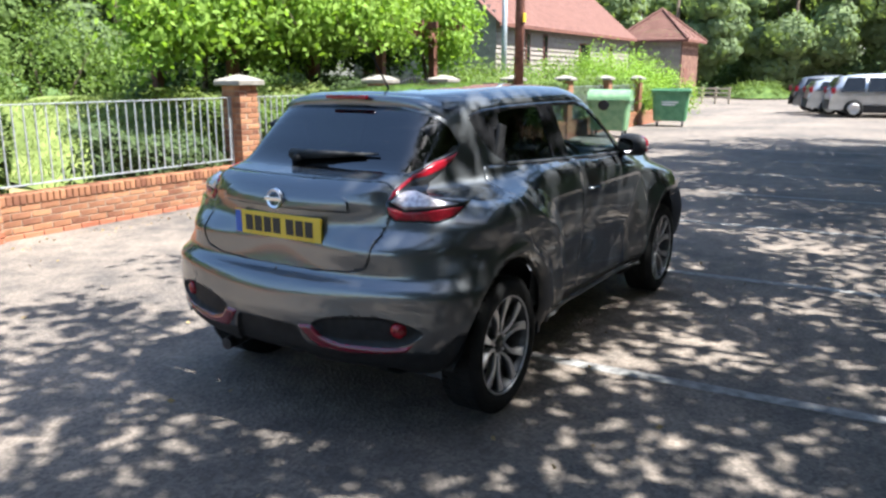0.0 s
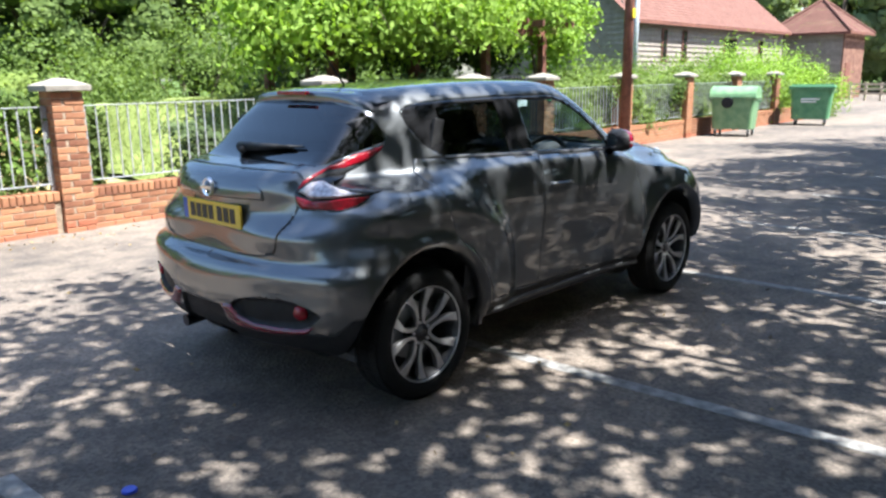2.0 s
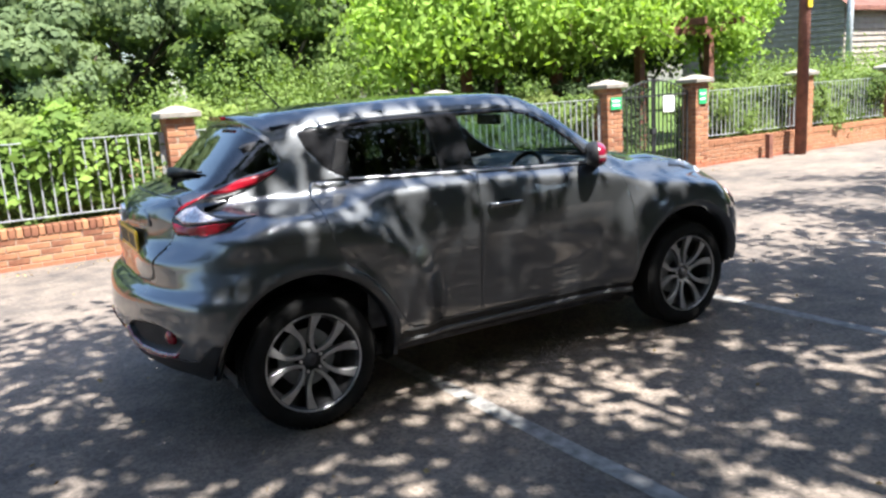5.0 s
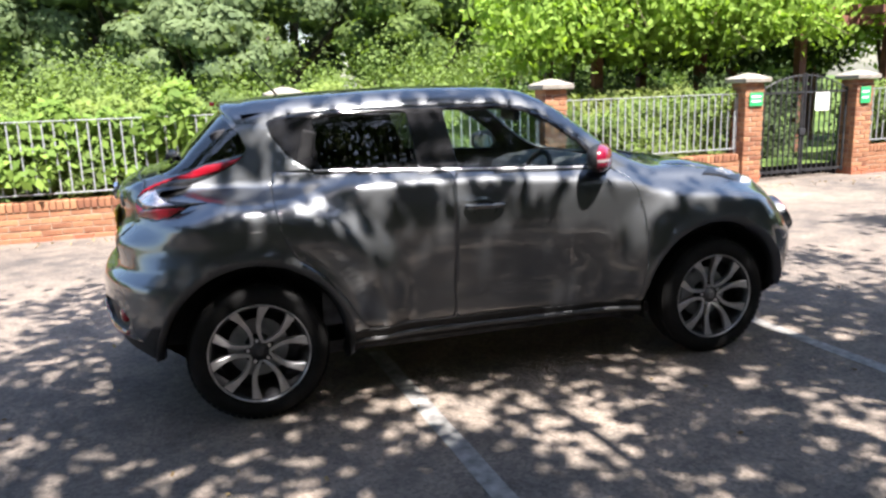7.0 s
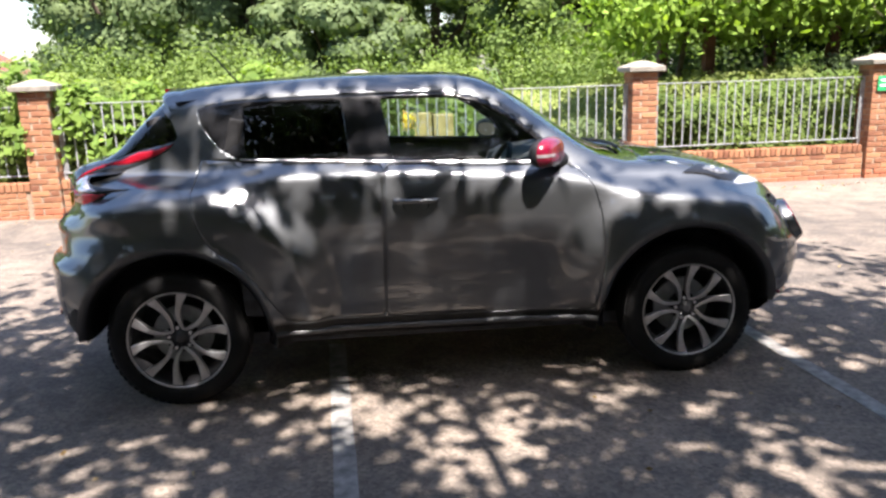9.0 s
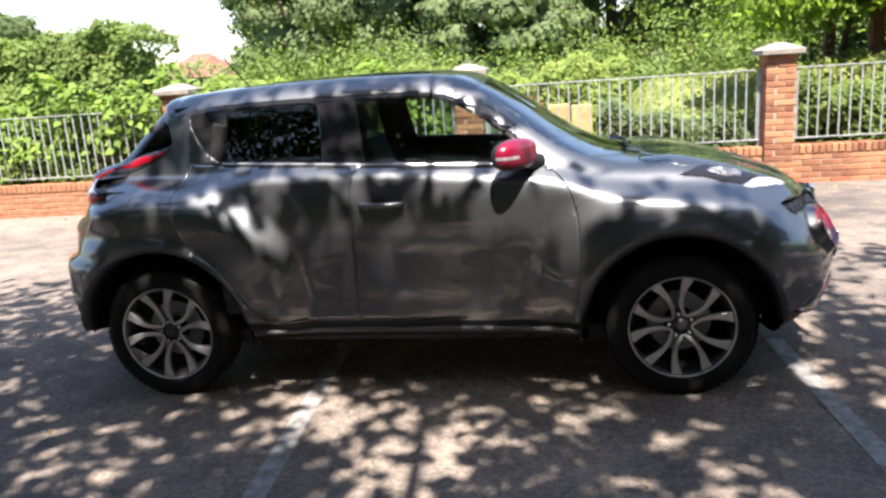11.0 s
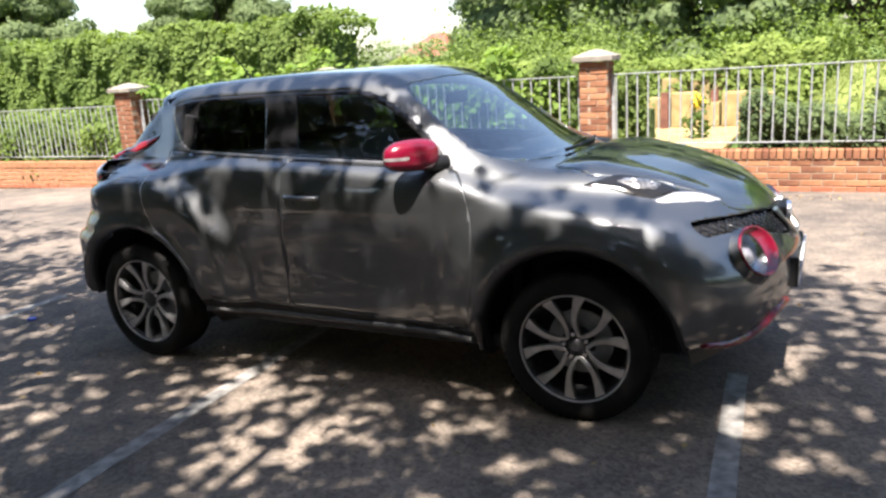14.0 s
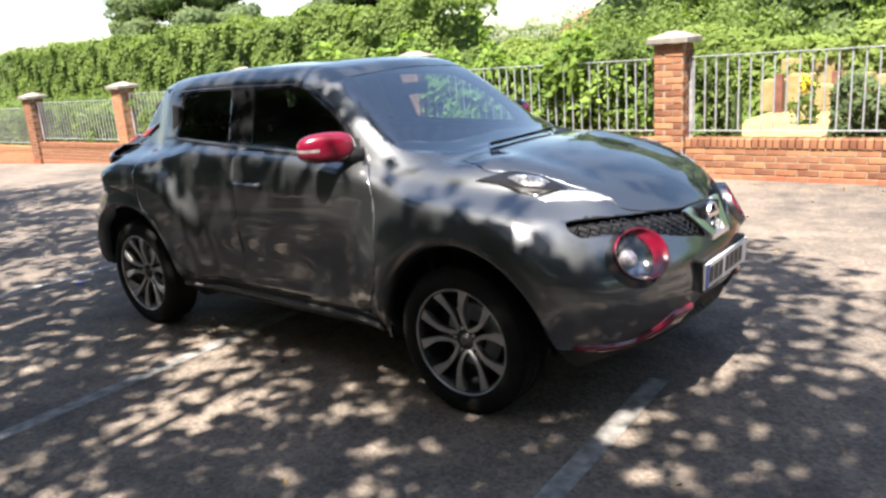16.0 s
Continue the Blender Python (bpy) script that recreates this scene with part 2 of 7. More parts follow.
LEAFDARK = leaf("dark_leaves", (0.050, 0.078, 0.032), (0.112, 0.150, 0.060), 0.25)
LEAFOAK = leaf("oak_leaves", (0.066, 0.098, 0.042), (0.142, 0.184, 0.078), 0.28)
LEAFGOLD = leaf("golden_hedge_leaves", (0.10, 0.150, 0.034), (0.21, 0.265, 0.066), 0.35)
LEAFCLIMB = leaf("climber_leaves", (0.065, 0.120, 0.022), (0.21, 0.305, 0.060), 0.35, own=0.6)
BARK = surf("bark", (0.045, 0.032, 0.022), (0.13, 0.10, 0.075), 10, 0.95, bump=0.9, fine=40, spec=0.2)
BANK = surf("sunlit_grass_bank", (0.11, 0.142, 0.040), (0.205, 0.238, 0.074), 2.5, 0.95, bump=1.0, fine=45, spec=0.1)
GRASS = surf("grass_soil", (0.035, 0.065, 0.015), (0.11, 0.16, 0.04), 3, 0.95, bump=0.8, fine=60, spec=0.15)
TIMBER = surf("weathered_boards", (0.165, 0.142, 0.120), (0.31, 0.27, 0.23), 4, 0.9, bump=0.5, fine=30, pick=0.5, spec=0.2)
POLEWOOD = surf("stained_pole_wood", (0.10, 0.036, 0.024), (0.19, 0.075, 0.048), 6, 0.8, bump=0.4, fine=60)
TILE = surf("clay_roof_tiles", (0.095, 0.046, 0.036), (0.175, 0.090, 0.070), 3, 0.9, bump=0.6, fine=25, pick=0.4, spec=0.2)
BINGREEN = surf("green_bin_plastic", (0.06, 0.185, 0.085), (0.11, 0.26, 0.125), 5, 0.45, bump=0.1, fine=200)
BINPALE = surf("faded_green_metal", (0.10, 0.21, 0.10), (0.18, 0.30, 0.15), 5, 0.45, bump=0.1, fine=200)
SIGNGREEN = surf("green_sign", (0.02, 0.26, 0.09), (0.03, 0.34, 0.12), 6, 0.5)
SIGNWHITE = surf("white_sign", (0.72, 0.72, 0.70), (0.82, 0.82, 0.80), 6, 0.5)
SAND = surf("sandstone_paving", (0.22, 0.165, 0.072), (0.34, 0.270, 0.130), 5, 0.9, bump=0.5, fine=80, spec=0.2)
SILVER = surf("silver_paint", (0.42, 0.43, 0.44), (0.52, 0.53, 0.54), 4, 0.3, 0.7, coat=1.0)
BLUEBIT = surf("blue_plastic", (0.03, 0.06, 0.5), (0.05, 0.09, 0.6), 9, 0.4)
FENCEWOOD = surf("pale_fence_wood", (0.34, 0.27, 0.19), (0.50, 0.42, 0.32), 6, 0.85, bump=0.4, fine=60)
FLOWER = surf("yellow_petals", (0.75, 0.5, 0.02), (0.85, 0.62, 0.05), 9, 0.6)
REDROOF = surf("red_house_roof", (0.17, 0.055, 0.04), (0.26, 0.09, 0.065), 3, 0.9)
PALE_WALL = surf("pale_house_wall", (0.45, 0.42, 0.38), (0.6, 0.56, 0.5), 3, 0.9)


# ---- mesh helpers ----
def mesh_of(verts, faces, smooth=False):
    me = bpy.data.meshes.new("mesh")
    me.from_pydata([tuple(v) for v in verts], [], faces)
    if smooth:
        me.polygons.foreach_set("use_smooth", [True] * len(me.polygons))
    me.update()
    return me


def quads(pts):
    """Fast mesh of separate quads from an array (n, 4, 3)."""
    n = len(pts)
    me = bpy.data.meshes.new("mesh")
    me.vertices.add(n * 4)
    me.vertices.foreach_set("co", np.asarray(pts, np.float32).reshape(-1))
    me.loops.add(n * 4)
    me.loops.foreach_set("vertex_index", np.arange(n * 4, dtype=np.int32))
    me.polygons.add(n)
    me.polygons.foreach_set("loop_start", np.arange(0, n * 4, 4, dtype=np.int32))
    me.update(calc_edges=True)
    return me


def part(name, data, mat, parent=None, label="", smooth=None):
    """Links a bmesh or mesh as one object under a thing or a part."""
    if isinstance(data, bmesh.types.BMesh):
        me = bpy.data.meshes.new(name)
        data.to_mesh(me)
        data.free()
        data = me
    if smooth is not None:
        data.polygons.foreach_set("use_smooth", [smooth] * len(data.polygons))
    if not data.materials:
        for m in (mat if isinstance(mat, (list, tuple)) else [mat]):
            data.materials.append(m)
    ob = new(name, data)
    if parent is not None:
        ob.parent = parent
    if label:
        ob["label"] = label
    return ob


def thing(name, label, category, group="", kind="", at=(0, 0, 0), turn=0):
    ob = new(name)
    ob.empty_display_size = 0.1
    ob.matrix_world = pose(*at, 0, 0, turn)
    return tagged(ob, label, category, group, kind)


def box(bm, x0, x1, y0, y1, z0, z1, bevel=0.0, m=None):
    vs = [bm.verts.new(Vector(c)) for c in ((x0, y0, z0), (x1, y0, z0), (x1, y1, z0), (x0, y1, z0), (x0, y0, z1), (x1, y0, z1), (x1, y1, z1), (x0, y1, z1))]
    fs = [bm.faces.new([vs[i] for i in f]) for f in ((0, 3, 2, 1), (4, 5, 6, 7), (0, 1, 5, 4), (1, 2, 6, 5), (2, 3, 7, 6), (3, 0, 4, 7))]
    if bevel:
        es = list({e for f in fs for e in f.edges})
        r = bmesh.ops.bevel(bm, geom=es, offset=bevel, segments=2, affect="EDGES", profile=0.7)
        vs = list({v for f in r["faces"] for v in f.verts} | {v for v in vs if v.is_valid})
    if m is not None:
        bmesh.ops.transform(bm, matrix=m, verts=[v for v in vs if v.is_valid])
    return bm


def tube(bm, a, b, r0, r1=None, sides=12, caps=True):
    """A tapered round bar from a to b."""
    a, b = Vector(a), Vector(b)
    r1 = r0 if r1 is None else r1
    q = (b - a).to_track_quat("Z", "Y")
    rings = []
    for c, r in ((a, r0), (b, r1)):
        rings.append([bm.verts.new(c + q @ Vector((r * math.cos(2 * math.pi * i / sides), r * math.sin(2 * math.pi * i / sides), 0))) for i in range(sides)])
    for i in range(sides):
        j = (i + 1) % sides
        bm.faces.new((rings[0][i], rings[0][j], rings[1][j], rings[1][i]))
    if caps:
        bm.faces.new(rings[0][::-1])
        bm.faces.new(rings[1])
    return bm


def bent_bar(path, r, sides=8, caps=True, r1=None, bm=None):
    """One round bar that follows a path and may taper."""
    bm = bm or bmesh.new()
    r0, r1 = r, r if r1 is None else r1
    path = [Vector(p) for p in path]
    rings = []
    for i, p in enumerate(path):
        r = r0 + (r1 - r0) * i / max(1, len(path) - 1)
        q = (path[min(i + 1, len(path) - 1)] - path[max(i - 1, 0)]).to_track_quat("Z", "Y")
        rings.append([bm.verts.new(p + q @ Vector((r * math.cos(2 * math.pi * k / sides), r * math.sin(2 * math.pi * k / sides), 0))) for k in range(sides)])
    for a, b in zip(rings, rings[1:]):
        sh = min(range(sides), key=lambda k: (b[k].co - a[0].co).length)
        for k in range(sides):
            j = (k + 1) % sides
            bm.faces.new((a[k], a[j], b[(j + sh) % sides], b[(k + sh) % sides]))
    if caps:
        bm.faces.new(rings[0][::-1])
        bm.faces.new(rings[-1])
    return bm


def spin(bm, profile, sides=48, axis="y", centre=(0, 0, 0), closed=False):
    """Turns a profile of (radius, along) round an axis."""
    rings = []
    for r, h in profile:
        ring = []
        for i in range(sides):
            a = 2 * math.pi * i / sides
            c, s = r * math.cos(a), r * math.sin(a)
            p = {"y": (c, h, s), "z": (c, s, h), "x": (h, c, s)}[axis]
            ring.append(bm.verts.new(Vector(p) + Vector(centre)))
        rings.append(ring)
    for k in range(len(rings) - (0 if closed else 1)):
        p, q = rings[k], rings[(k + 1) % len(rings)]
        for i in range(sides):
            j = (i + 1) % sides
            bm.faces.new((p[i], p[j], q[j], q[i]))
    return bm


def grid_mesh(fn, nu, nv, wrap_v=False):
    """A mesh of fn(u, v), u and v from 0 to 1."""
    vs = [fn(i / (nu - 1), j / (nv if wrap_v else nv - 1)) for i in range(nu) for j in range(nv)]
    fs = [(i * nv + j, (i + 1) * nv + j, (i + 1) * nv + (j + 1) % nv, i * nv + (j + 1) % nv) for i in range(nu - 1) for j in range(nv if wrap_v else nv - 1)]
    return mesh_of(vs, fs, True)


def pchip(*knots):
    """A smooth curve through knots that never overshoots."""
    xs, ys = np.array([k[0] for k in knots], float), np.array([k[1] for k in knots], float)
    h = np.diff(xs)
    d = np.diff(ys) / h
    m = np.zeros_like(ys)
    for i in range(1, len(xs) - 1):
        if d[i - 1] * d[i] > 0:
            w1, w2 = 2 * h[i] + h[i - 1], h[i] + 2 * h[i - 1]
            m[i] = (w1 + w2) / (w1 / d[i - 1] + w2 / d[i])
    m[0], m[-1] = d[0], d[-1]

    def f(x):
        x = np.clip(np.asarray(x, float), xs[0], xs[-1])
        i = np.clip(np.searchsorted(xs, x) - 1, 0, len(h) - 1)
        t = (x - xs[i]) / h[i]
        return ((1 + 2 * t) * (1 - t) ** 2 * ys[i] + t * (1 - t) ** 2 * h[i] * m[i] + t * t * (3 - 2 * t) * ys[i + 1] + t * t * (t - 1) * h[i] * m[i + 1])
    return f


rng = np.random.default_rng(7)


def leaf_quads(centres, size, flat=0.0, droop=0.0, aspect=1.7, ragged=0.55):
    """Leaf-shaped quads (kites) of about that length; centres may come with the way each leaf faces."""
    out = None
    if isinstance(centres, tuple):
        centres, out = centres
    n = len(centres)
    d = rng.normal(size=(n, 3))
    if out is not None:
        face = out + rng.normal(size=(n, 3)) * ragged
        face /= np.linalg.norm(face, axis=1, keepdims=True) + 1e-9
        d = d - face * np.sum(d * face, axis=1, keepdims=True)
    d[:, 2] = d[:, 2] * (1 - flat) - droop
    d /= np.linalg.norm(d, axis=1, keepdims=True) + 1e-9
    s = np.cross(d, rng.normal(size=(n, 3)) if out is None else face)
    s /= np.linalg.norm(s, axis=1, keepdims=True) + 1e-9
    ln = size * rng.uniform(0.6, 1.3, (n, 1))
    wd = ln / aspect
    k = rng.uniform(-0.15, 0.15, (n, 1))
    up = np.cross(d, s)
    return np.stack([centres - d * ln / 2, centres + s * wd / 2 + up * wd * k, centres + d * ln / 2, centres - s * wd / 2 + up * wd * k], 1)


def clumps(n, centre, radii, m, spread, shell=0.45):
    """n points in m clumps that fill the outer shell of an ellipsoid."""
    v = rng.normal(size=(m, 3))
    v /= np.linalg.norm(v, axis=1, keepdims=True)
    v *= (shell + (1 - shell) * rng.random((m, 1)) ** 0.6)
    c = np.array(centre) + v * np.array(radii)
    pick = rng.integers(0, m, n)
    off = rng.normal(size=(n, 3)) * spread * rng.uniform(0.6, 1.2, (m, 1))[pick]
    out = off / (np.linalg.norm(off, axis=1, keepdims=True) + 1e-9) + 0.45 * v[pick] + np.array((0, 0, 0.35))
    return c[pick] + off, out / (np.linalg.norm(out, axis=1, keepdims=True) + 1e-9)

# ---- ground ----
def smooth01(t):
    t = min(1.0, max(0.0, t))
    return t * t * (3 - 2 * t)


def ground_z(x, y):
    """The car park is level; it falls a little to the wall and away behind the car."""
    return -0.10 * smooth01((y - 0.6) / 4.2) - 0.028 * max(0.0, -7 - x) * smooth01((x + 60) / 30) * smooth01((y + 6) / 8)


def wall_y(x):
    return 5.43 + 0.025 * x


def ground_sheet():
    xs = sorted(set(list(np.linspace(-24, 30, 109)) + [-600, -200, -80, -45, 45, 80, 200, 600]))
    ys = sorted(set(list(np.linspace(-8, 8, 49)) + [-600, -200, -60, -20, 20, 60, 200, 600]))
    vs = [(x, y, ground_z(x, y)) for x in xs for y in ys]
    n = len(ys)
    fs = [(i * n + j, (i + 1) * n + j, (i + 1) * n + j + 1, i * n + j + 1) for i in range(len(xs) - 1) for j in range(n - 1)]
    return part("ground", mesh_of(vs, fs, True), ASPHALT)


tagged(ground_sheet(), "worn grey asphalt of a car park, dusty and speckled", "ground", kind="structure")


def strip_on_ground(name, x0, y0, x1, y1, w, mat, lift=0.004, n=24):
    d = Vector((x1 - x0, y1 - y0, 0)).normalized()
    s = Vector((-d.y, d.x, 0)) * w / 2
    vs, fs = [], []
    for i in range(n + 1):
        p = Vector((x0, y0, 0)).lerp(Vector((x1, y1, 0)), i / n)
        wob = 0.006 * math.sin(i * 2.1 + x0)
        for q in (p + s * (1 + wob * 8), p - s * (1 - wob * 6)):
            vs.append((q.x, q.y, ground_z(q.x, q.y) + lift))
    for i in range(n):
        fs.append((2 * i, 2 * i + 1, 2 * i + 3, 2 * i + 2))
    return part(name, mesh_of(vs, fs), mat)


for c in (-12.62, -10.22, -7.82, -5.42, -3.02, -0.58, 1.83, 4.22, 6.64, 9.04, 11.44, 13.84, 16.24, 18.64):
    tagged(strip_on_ground("bay_line", c + 0.012, -0.15, c + 0.29, -4.9, 0.095, LINE), "worn white painted parking bay line on asphalt", "bay line", "parking bay lines", "structure")


# ---- lawn behind the wall ----
def lawn():
    xs = list(np.linspace(-60, 30, 46)) + [60, 200, 500]
    ys = [0.33, 1.5, 3, 5, 8, 12, 18, 30, 60, 500]
    vs = []
    for x in [-500, -150] + xs:
        for dy in ys:
            vs.append((x, wall_y(max(-60, min(x, 60))) + dy, 0.10 + 0.10 * math.sin(x * 0.7 + dy) * min(1, dy / 5) * 0.5 - 0.028 * max(0.0, -7 - x) * smooth01((x + 60) / 30) + (0.0 if dy < 20 else 0.3)))
    n = len(ys)
    fs = [(i * n + j, (i + 1) * n + j, (i + 1) * n + j + 1, i * n + j + 1) for i in range(len(xs) + 1) for j in range(n - 1)]
    keep = [f for f in fs if vs[f[0]][0] < 26 or vs[f[0]][1] > 11.5]
    return part("lawn", mesh_of(vs, keep, True), GRASS)


tagged(lawn(), "rough green grass and soil behind the brick wall", "grass", kind="structure")

# ---- brick wall, pillars, railings ----
PILLARS = [-20.4, -16.4, -12.4, -8.42, -4.5, -0.595, 3.157, 6.56, 8.755, 12.0, 15.3, 18.6, 21.9]     # front left corners
PW = 0.35
COURSE, BL, BH = 0.075, 0.215, 0.065


def rough_box(x0, x1, y0, y1, z0, z1, seed):
    """A brick with worn arrises: a box whose front edges are pulled in unevenly."""
    r = random.Random(seed)
    bm = bmesh.new()
    box(bm, x0, x1, y0, y1, z0, z1)
    es = [e for e in bm.edges if all(v.co.y < (y0 + y1) / 2 for v in e.verts)]
    bmesh.ops.bevel(bm, geom=es, offset=0.006, segments=1, affect="EDGES")
    for v in bm.verts:
        v.co += Vector((r.uniform(-1, 1), r.uniform(-1, 1), r.uniform(-1, 1))) * 0.0018
    me = bpy.data.meshes.new("brick")
    bm.to_mesh(me)
    bm.free()
    return me


def brick_kinds(mat):
    kinds = {}
    for key, dims in (("stretcher", (0, BL, 0, 0.1025, 0, BH)), ("header", (0, 0.1025, 0, 0.1025, 0, BH)), ("edge", (0, BH, 0, 0.235, 0, 0.1025))):
        kinds[key] = []
        for s in range(4):
            me = rough_box(*dims, s + len(key) * 10)
            me.materials.append(mat)
            kinds[key].append(me)
    return kinds


KINDS, KINDSDARK = brick_kinds(BRICK), brick_kinds(BRICKDARK)
brick_rand = random.Random(5)


def lay(parent, kinds, kind, x, y, z, turn=0.0, far=None):
    """Lays one brick of the parent, or adds it to the joined far bricks."""
    me = brick_rand.choice(kinds[kind])
    m = pose(x + brick_rand.uniform(-0.0015, 0.0015), y + brick_rand.uniform(-0.003, 0.002), z, 0, 0, turn)
    if far is not None:
        far.append((me, m))
        return
    ob = new("brick", me)
    ob.parent = parent
    ob.matrix_local = m


def join_far(parent, far, name="brickwork"):
    if not far:
        return
    by = {}
    for me, m in far:
        by.setdefault(me.materials[0].name, []).append((me, m))
    for k, lst in by.items():
        vs, fs = [], []
        for me, m in lst:
            o = len(vs)
            vs += [m @ v.co for v in me.vertices]
            fs += [[o + i for i in p.vertices] for p in me.polygons]
        ob = part(name, mesh_of(vs, fs), lst[0][0].materials[0], parent)
        ob["kind"] = "stuff"


def pillar(x, far):
    gz = ground_z(x, 5.4) - 0.02
    th = thing("brick_pillar", "square red brick pillar with a weathered cast stone cap", "pillar", "pillars of the wall", "structure", (x, wall_y(x), gz), math.degrees(math.atan(0.025)))
    bm = bmesh.new()
    box(bm, 0.008, PW - 0.008, 0.008, PW - 0.008, -0.1, 1.565)
    part("mortar_core", bm, MORTAR, th)
    rest = [] if far else None
    for c in range(21):
        z = 0.005 + c * COURSE
        kinds = KINDSDARK if c < 2 else KINDS
        o = 0.007 if c < 2 else 0.0
        a, b = (0, 0.225) if c % 2 == 0 else (0.1125, 0)
        # front face: stretcher and header, turned about on each course; sides alike
        if c % 2 == 0:
            lay(th, kinds, "stretcher", 0, -o, z, 0, rest)
            lay(th, kinds, "header", 0.225, -o, z, 0, rest)
            lay(th, kinds, "stretcher", 0.1025 - o, 0.1125, z, 90, rest)
            lay(th, kinds, "stretcher", PW - 0.1025 + o + 0.1025, 0.1125, z, 90, rest)
        else:
            lay(th, kinds, "header", 0, -o, z, 0, rest)
            lay(th, kinds, "stretcher", 0.1125 + 0.02, -o, z, 0, rest)
            lay(th, kinds, "stretcher", 0.1025 - o, 0.1125, z, 90, rest)
            lay(th, kinds, "stretcher", PW + o, 0.1125, z, 90, rest)
    join_far(th, rest)
    # cap: a flat slab with a weathered pyramid top
    bm = bmesh.new()
    e = 0.068
    rings = [(-e + 0.012, 1.575), (-e, 1.585), (-e, 1.638), (-e + 0.012, 1.646), (0.10, 1.708), (0.165, 1.722)]
    prev = None
    for d, z in rings:
        ring = [bm.verts.new((px, py, z)) for px, py in ((d, d), (PW - d, d), (PW - d, PW - d), (d, PW - d))]
        if prev:
            for i in range(4):
                bm.faces.new((prev[i], prev[(i + 1) % 4], ring[(i + 1) % 4], ring[i]))
        else:
            bm.faces.new(ring[::-1])
        prev = ring
    bm.faces.new(prev)
    part("stone_cap", bm, STONE, th, "pale weathered cast stone cap")
    return th


def wall_bay(x0, x1, far, name):
    """One bay of low wall between two pillars: plinth course, four courses and a brick-on-edge coping."""
    ln = x1 - x0
    gz = (ground_z(x0, 5.4) + ground_z(x1, 5.4)) / 2 - 0.015
    th = thing(name, "low red brick wall with brick-on-edge coping and darker plinth", "wall", "bays of the wall", "structure", (x0, wall_y(x0) + 0.06, gz), math.degrees(math.atan(0.025)))
    bm = bmesh.new()
    box(bm, 0.0, ln, 0.006, 0.21, -0.12, 0.375)
    part("mortar_bed", bm, MORTAR, th)
    rest = [] if far else None
    for c in range(5):
        z = 0.003 + c * COURSE
        kinds = KINDSDARK if c == 0 else KINDS
        x = 0.005 - (0.1125 if c % 2 else 0)
        while x < ln - 0.03:
            if x < 0:
                lay(th, kinds, "header", 0.005, 0 if c else -0.008, z, 0, rest)
            elif x + BL > ln:
                if x + 0.1025 <= ln + 0.02:
                    lay(th, kinds, "header", min(x, ln - 0.104), 0 if c else -0.008, z, 0, rest)
            else:
                lay(th, kinds, "stretcher", x, 0 if c else -0.008, z, 0, rest)
            x += 0.225
    x = 0.004
    while x + BH < ln:
        lay(th, KINDS, "edge", x, -0.012, 0.378, 0, rest)
        x += 0.0755
    join_far(th, rest)
    return th


def railing(x0, x1):
    """A panel of flat top and bottom rails with upright bars."""
    ln = x1 - x0
    gz = (ground_z(x0, 5.4) + ground_z(x1, 5.4)) / 2 - 0.015
    th = thing("railing_panel", "galvanised steel railing panel with upright bars above the brick wall", "railing", "railing panels", at=(x0, wall_y(x0) + 0.17, gz), turn=math.degrees(math.atan(0.025)))
    for z, n in ((1.40, "top_rail"), (0.555, "bottom_rail")):
        bm = bmesh.new()
        box(bm, 0.02, ln - 0.02, -0.022, 0.022, z, z + 0.012, 0.002)
        part(n, bm, STEEL, th)
    n = int((ln - 0.12) / 0.122)
    bm = bmesh.new()
    tube(bm, (0, 0, 0.567), (0, 0, 1.40), 0.0095, sides=8)
    me = bpy.data.meshes.new("bar")
    bm.to_mesh(me)
    bm.free()
    me.materials.append(STEEL)
    for i in range(n + 1):
        ob = new("bar", me)
        ob.parent = th
        ob.location = (0.06 + i * (ln - 0.12) / n, 0, 0)
    for x in (0.025, ln - 0.025):
        bm = bmesh.new()
        box(bm, x - 0.02, x + 0.02, -0.006, 0.006, 0.44, 1.40)
        part("end_stanchion", bm, STEEL, th)
    return th


for i, x in enumerate(PILLARS):
    pillar(x, not (-5 < x < 10))
for i in range(len(PILLARS) - 1):
    if i == 7:
        continue                                            # the gate stands in this bay
    a, b = PILLARS[i] + PW, PILLARS[i + 1]
    wall_bay(a, b, not (-4.6 < a < 4), "wall_bay")
    railing(a, b)
wall_bay(22.25, 25.5, True, "wall_bay")


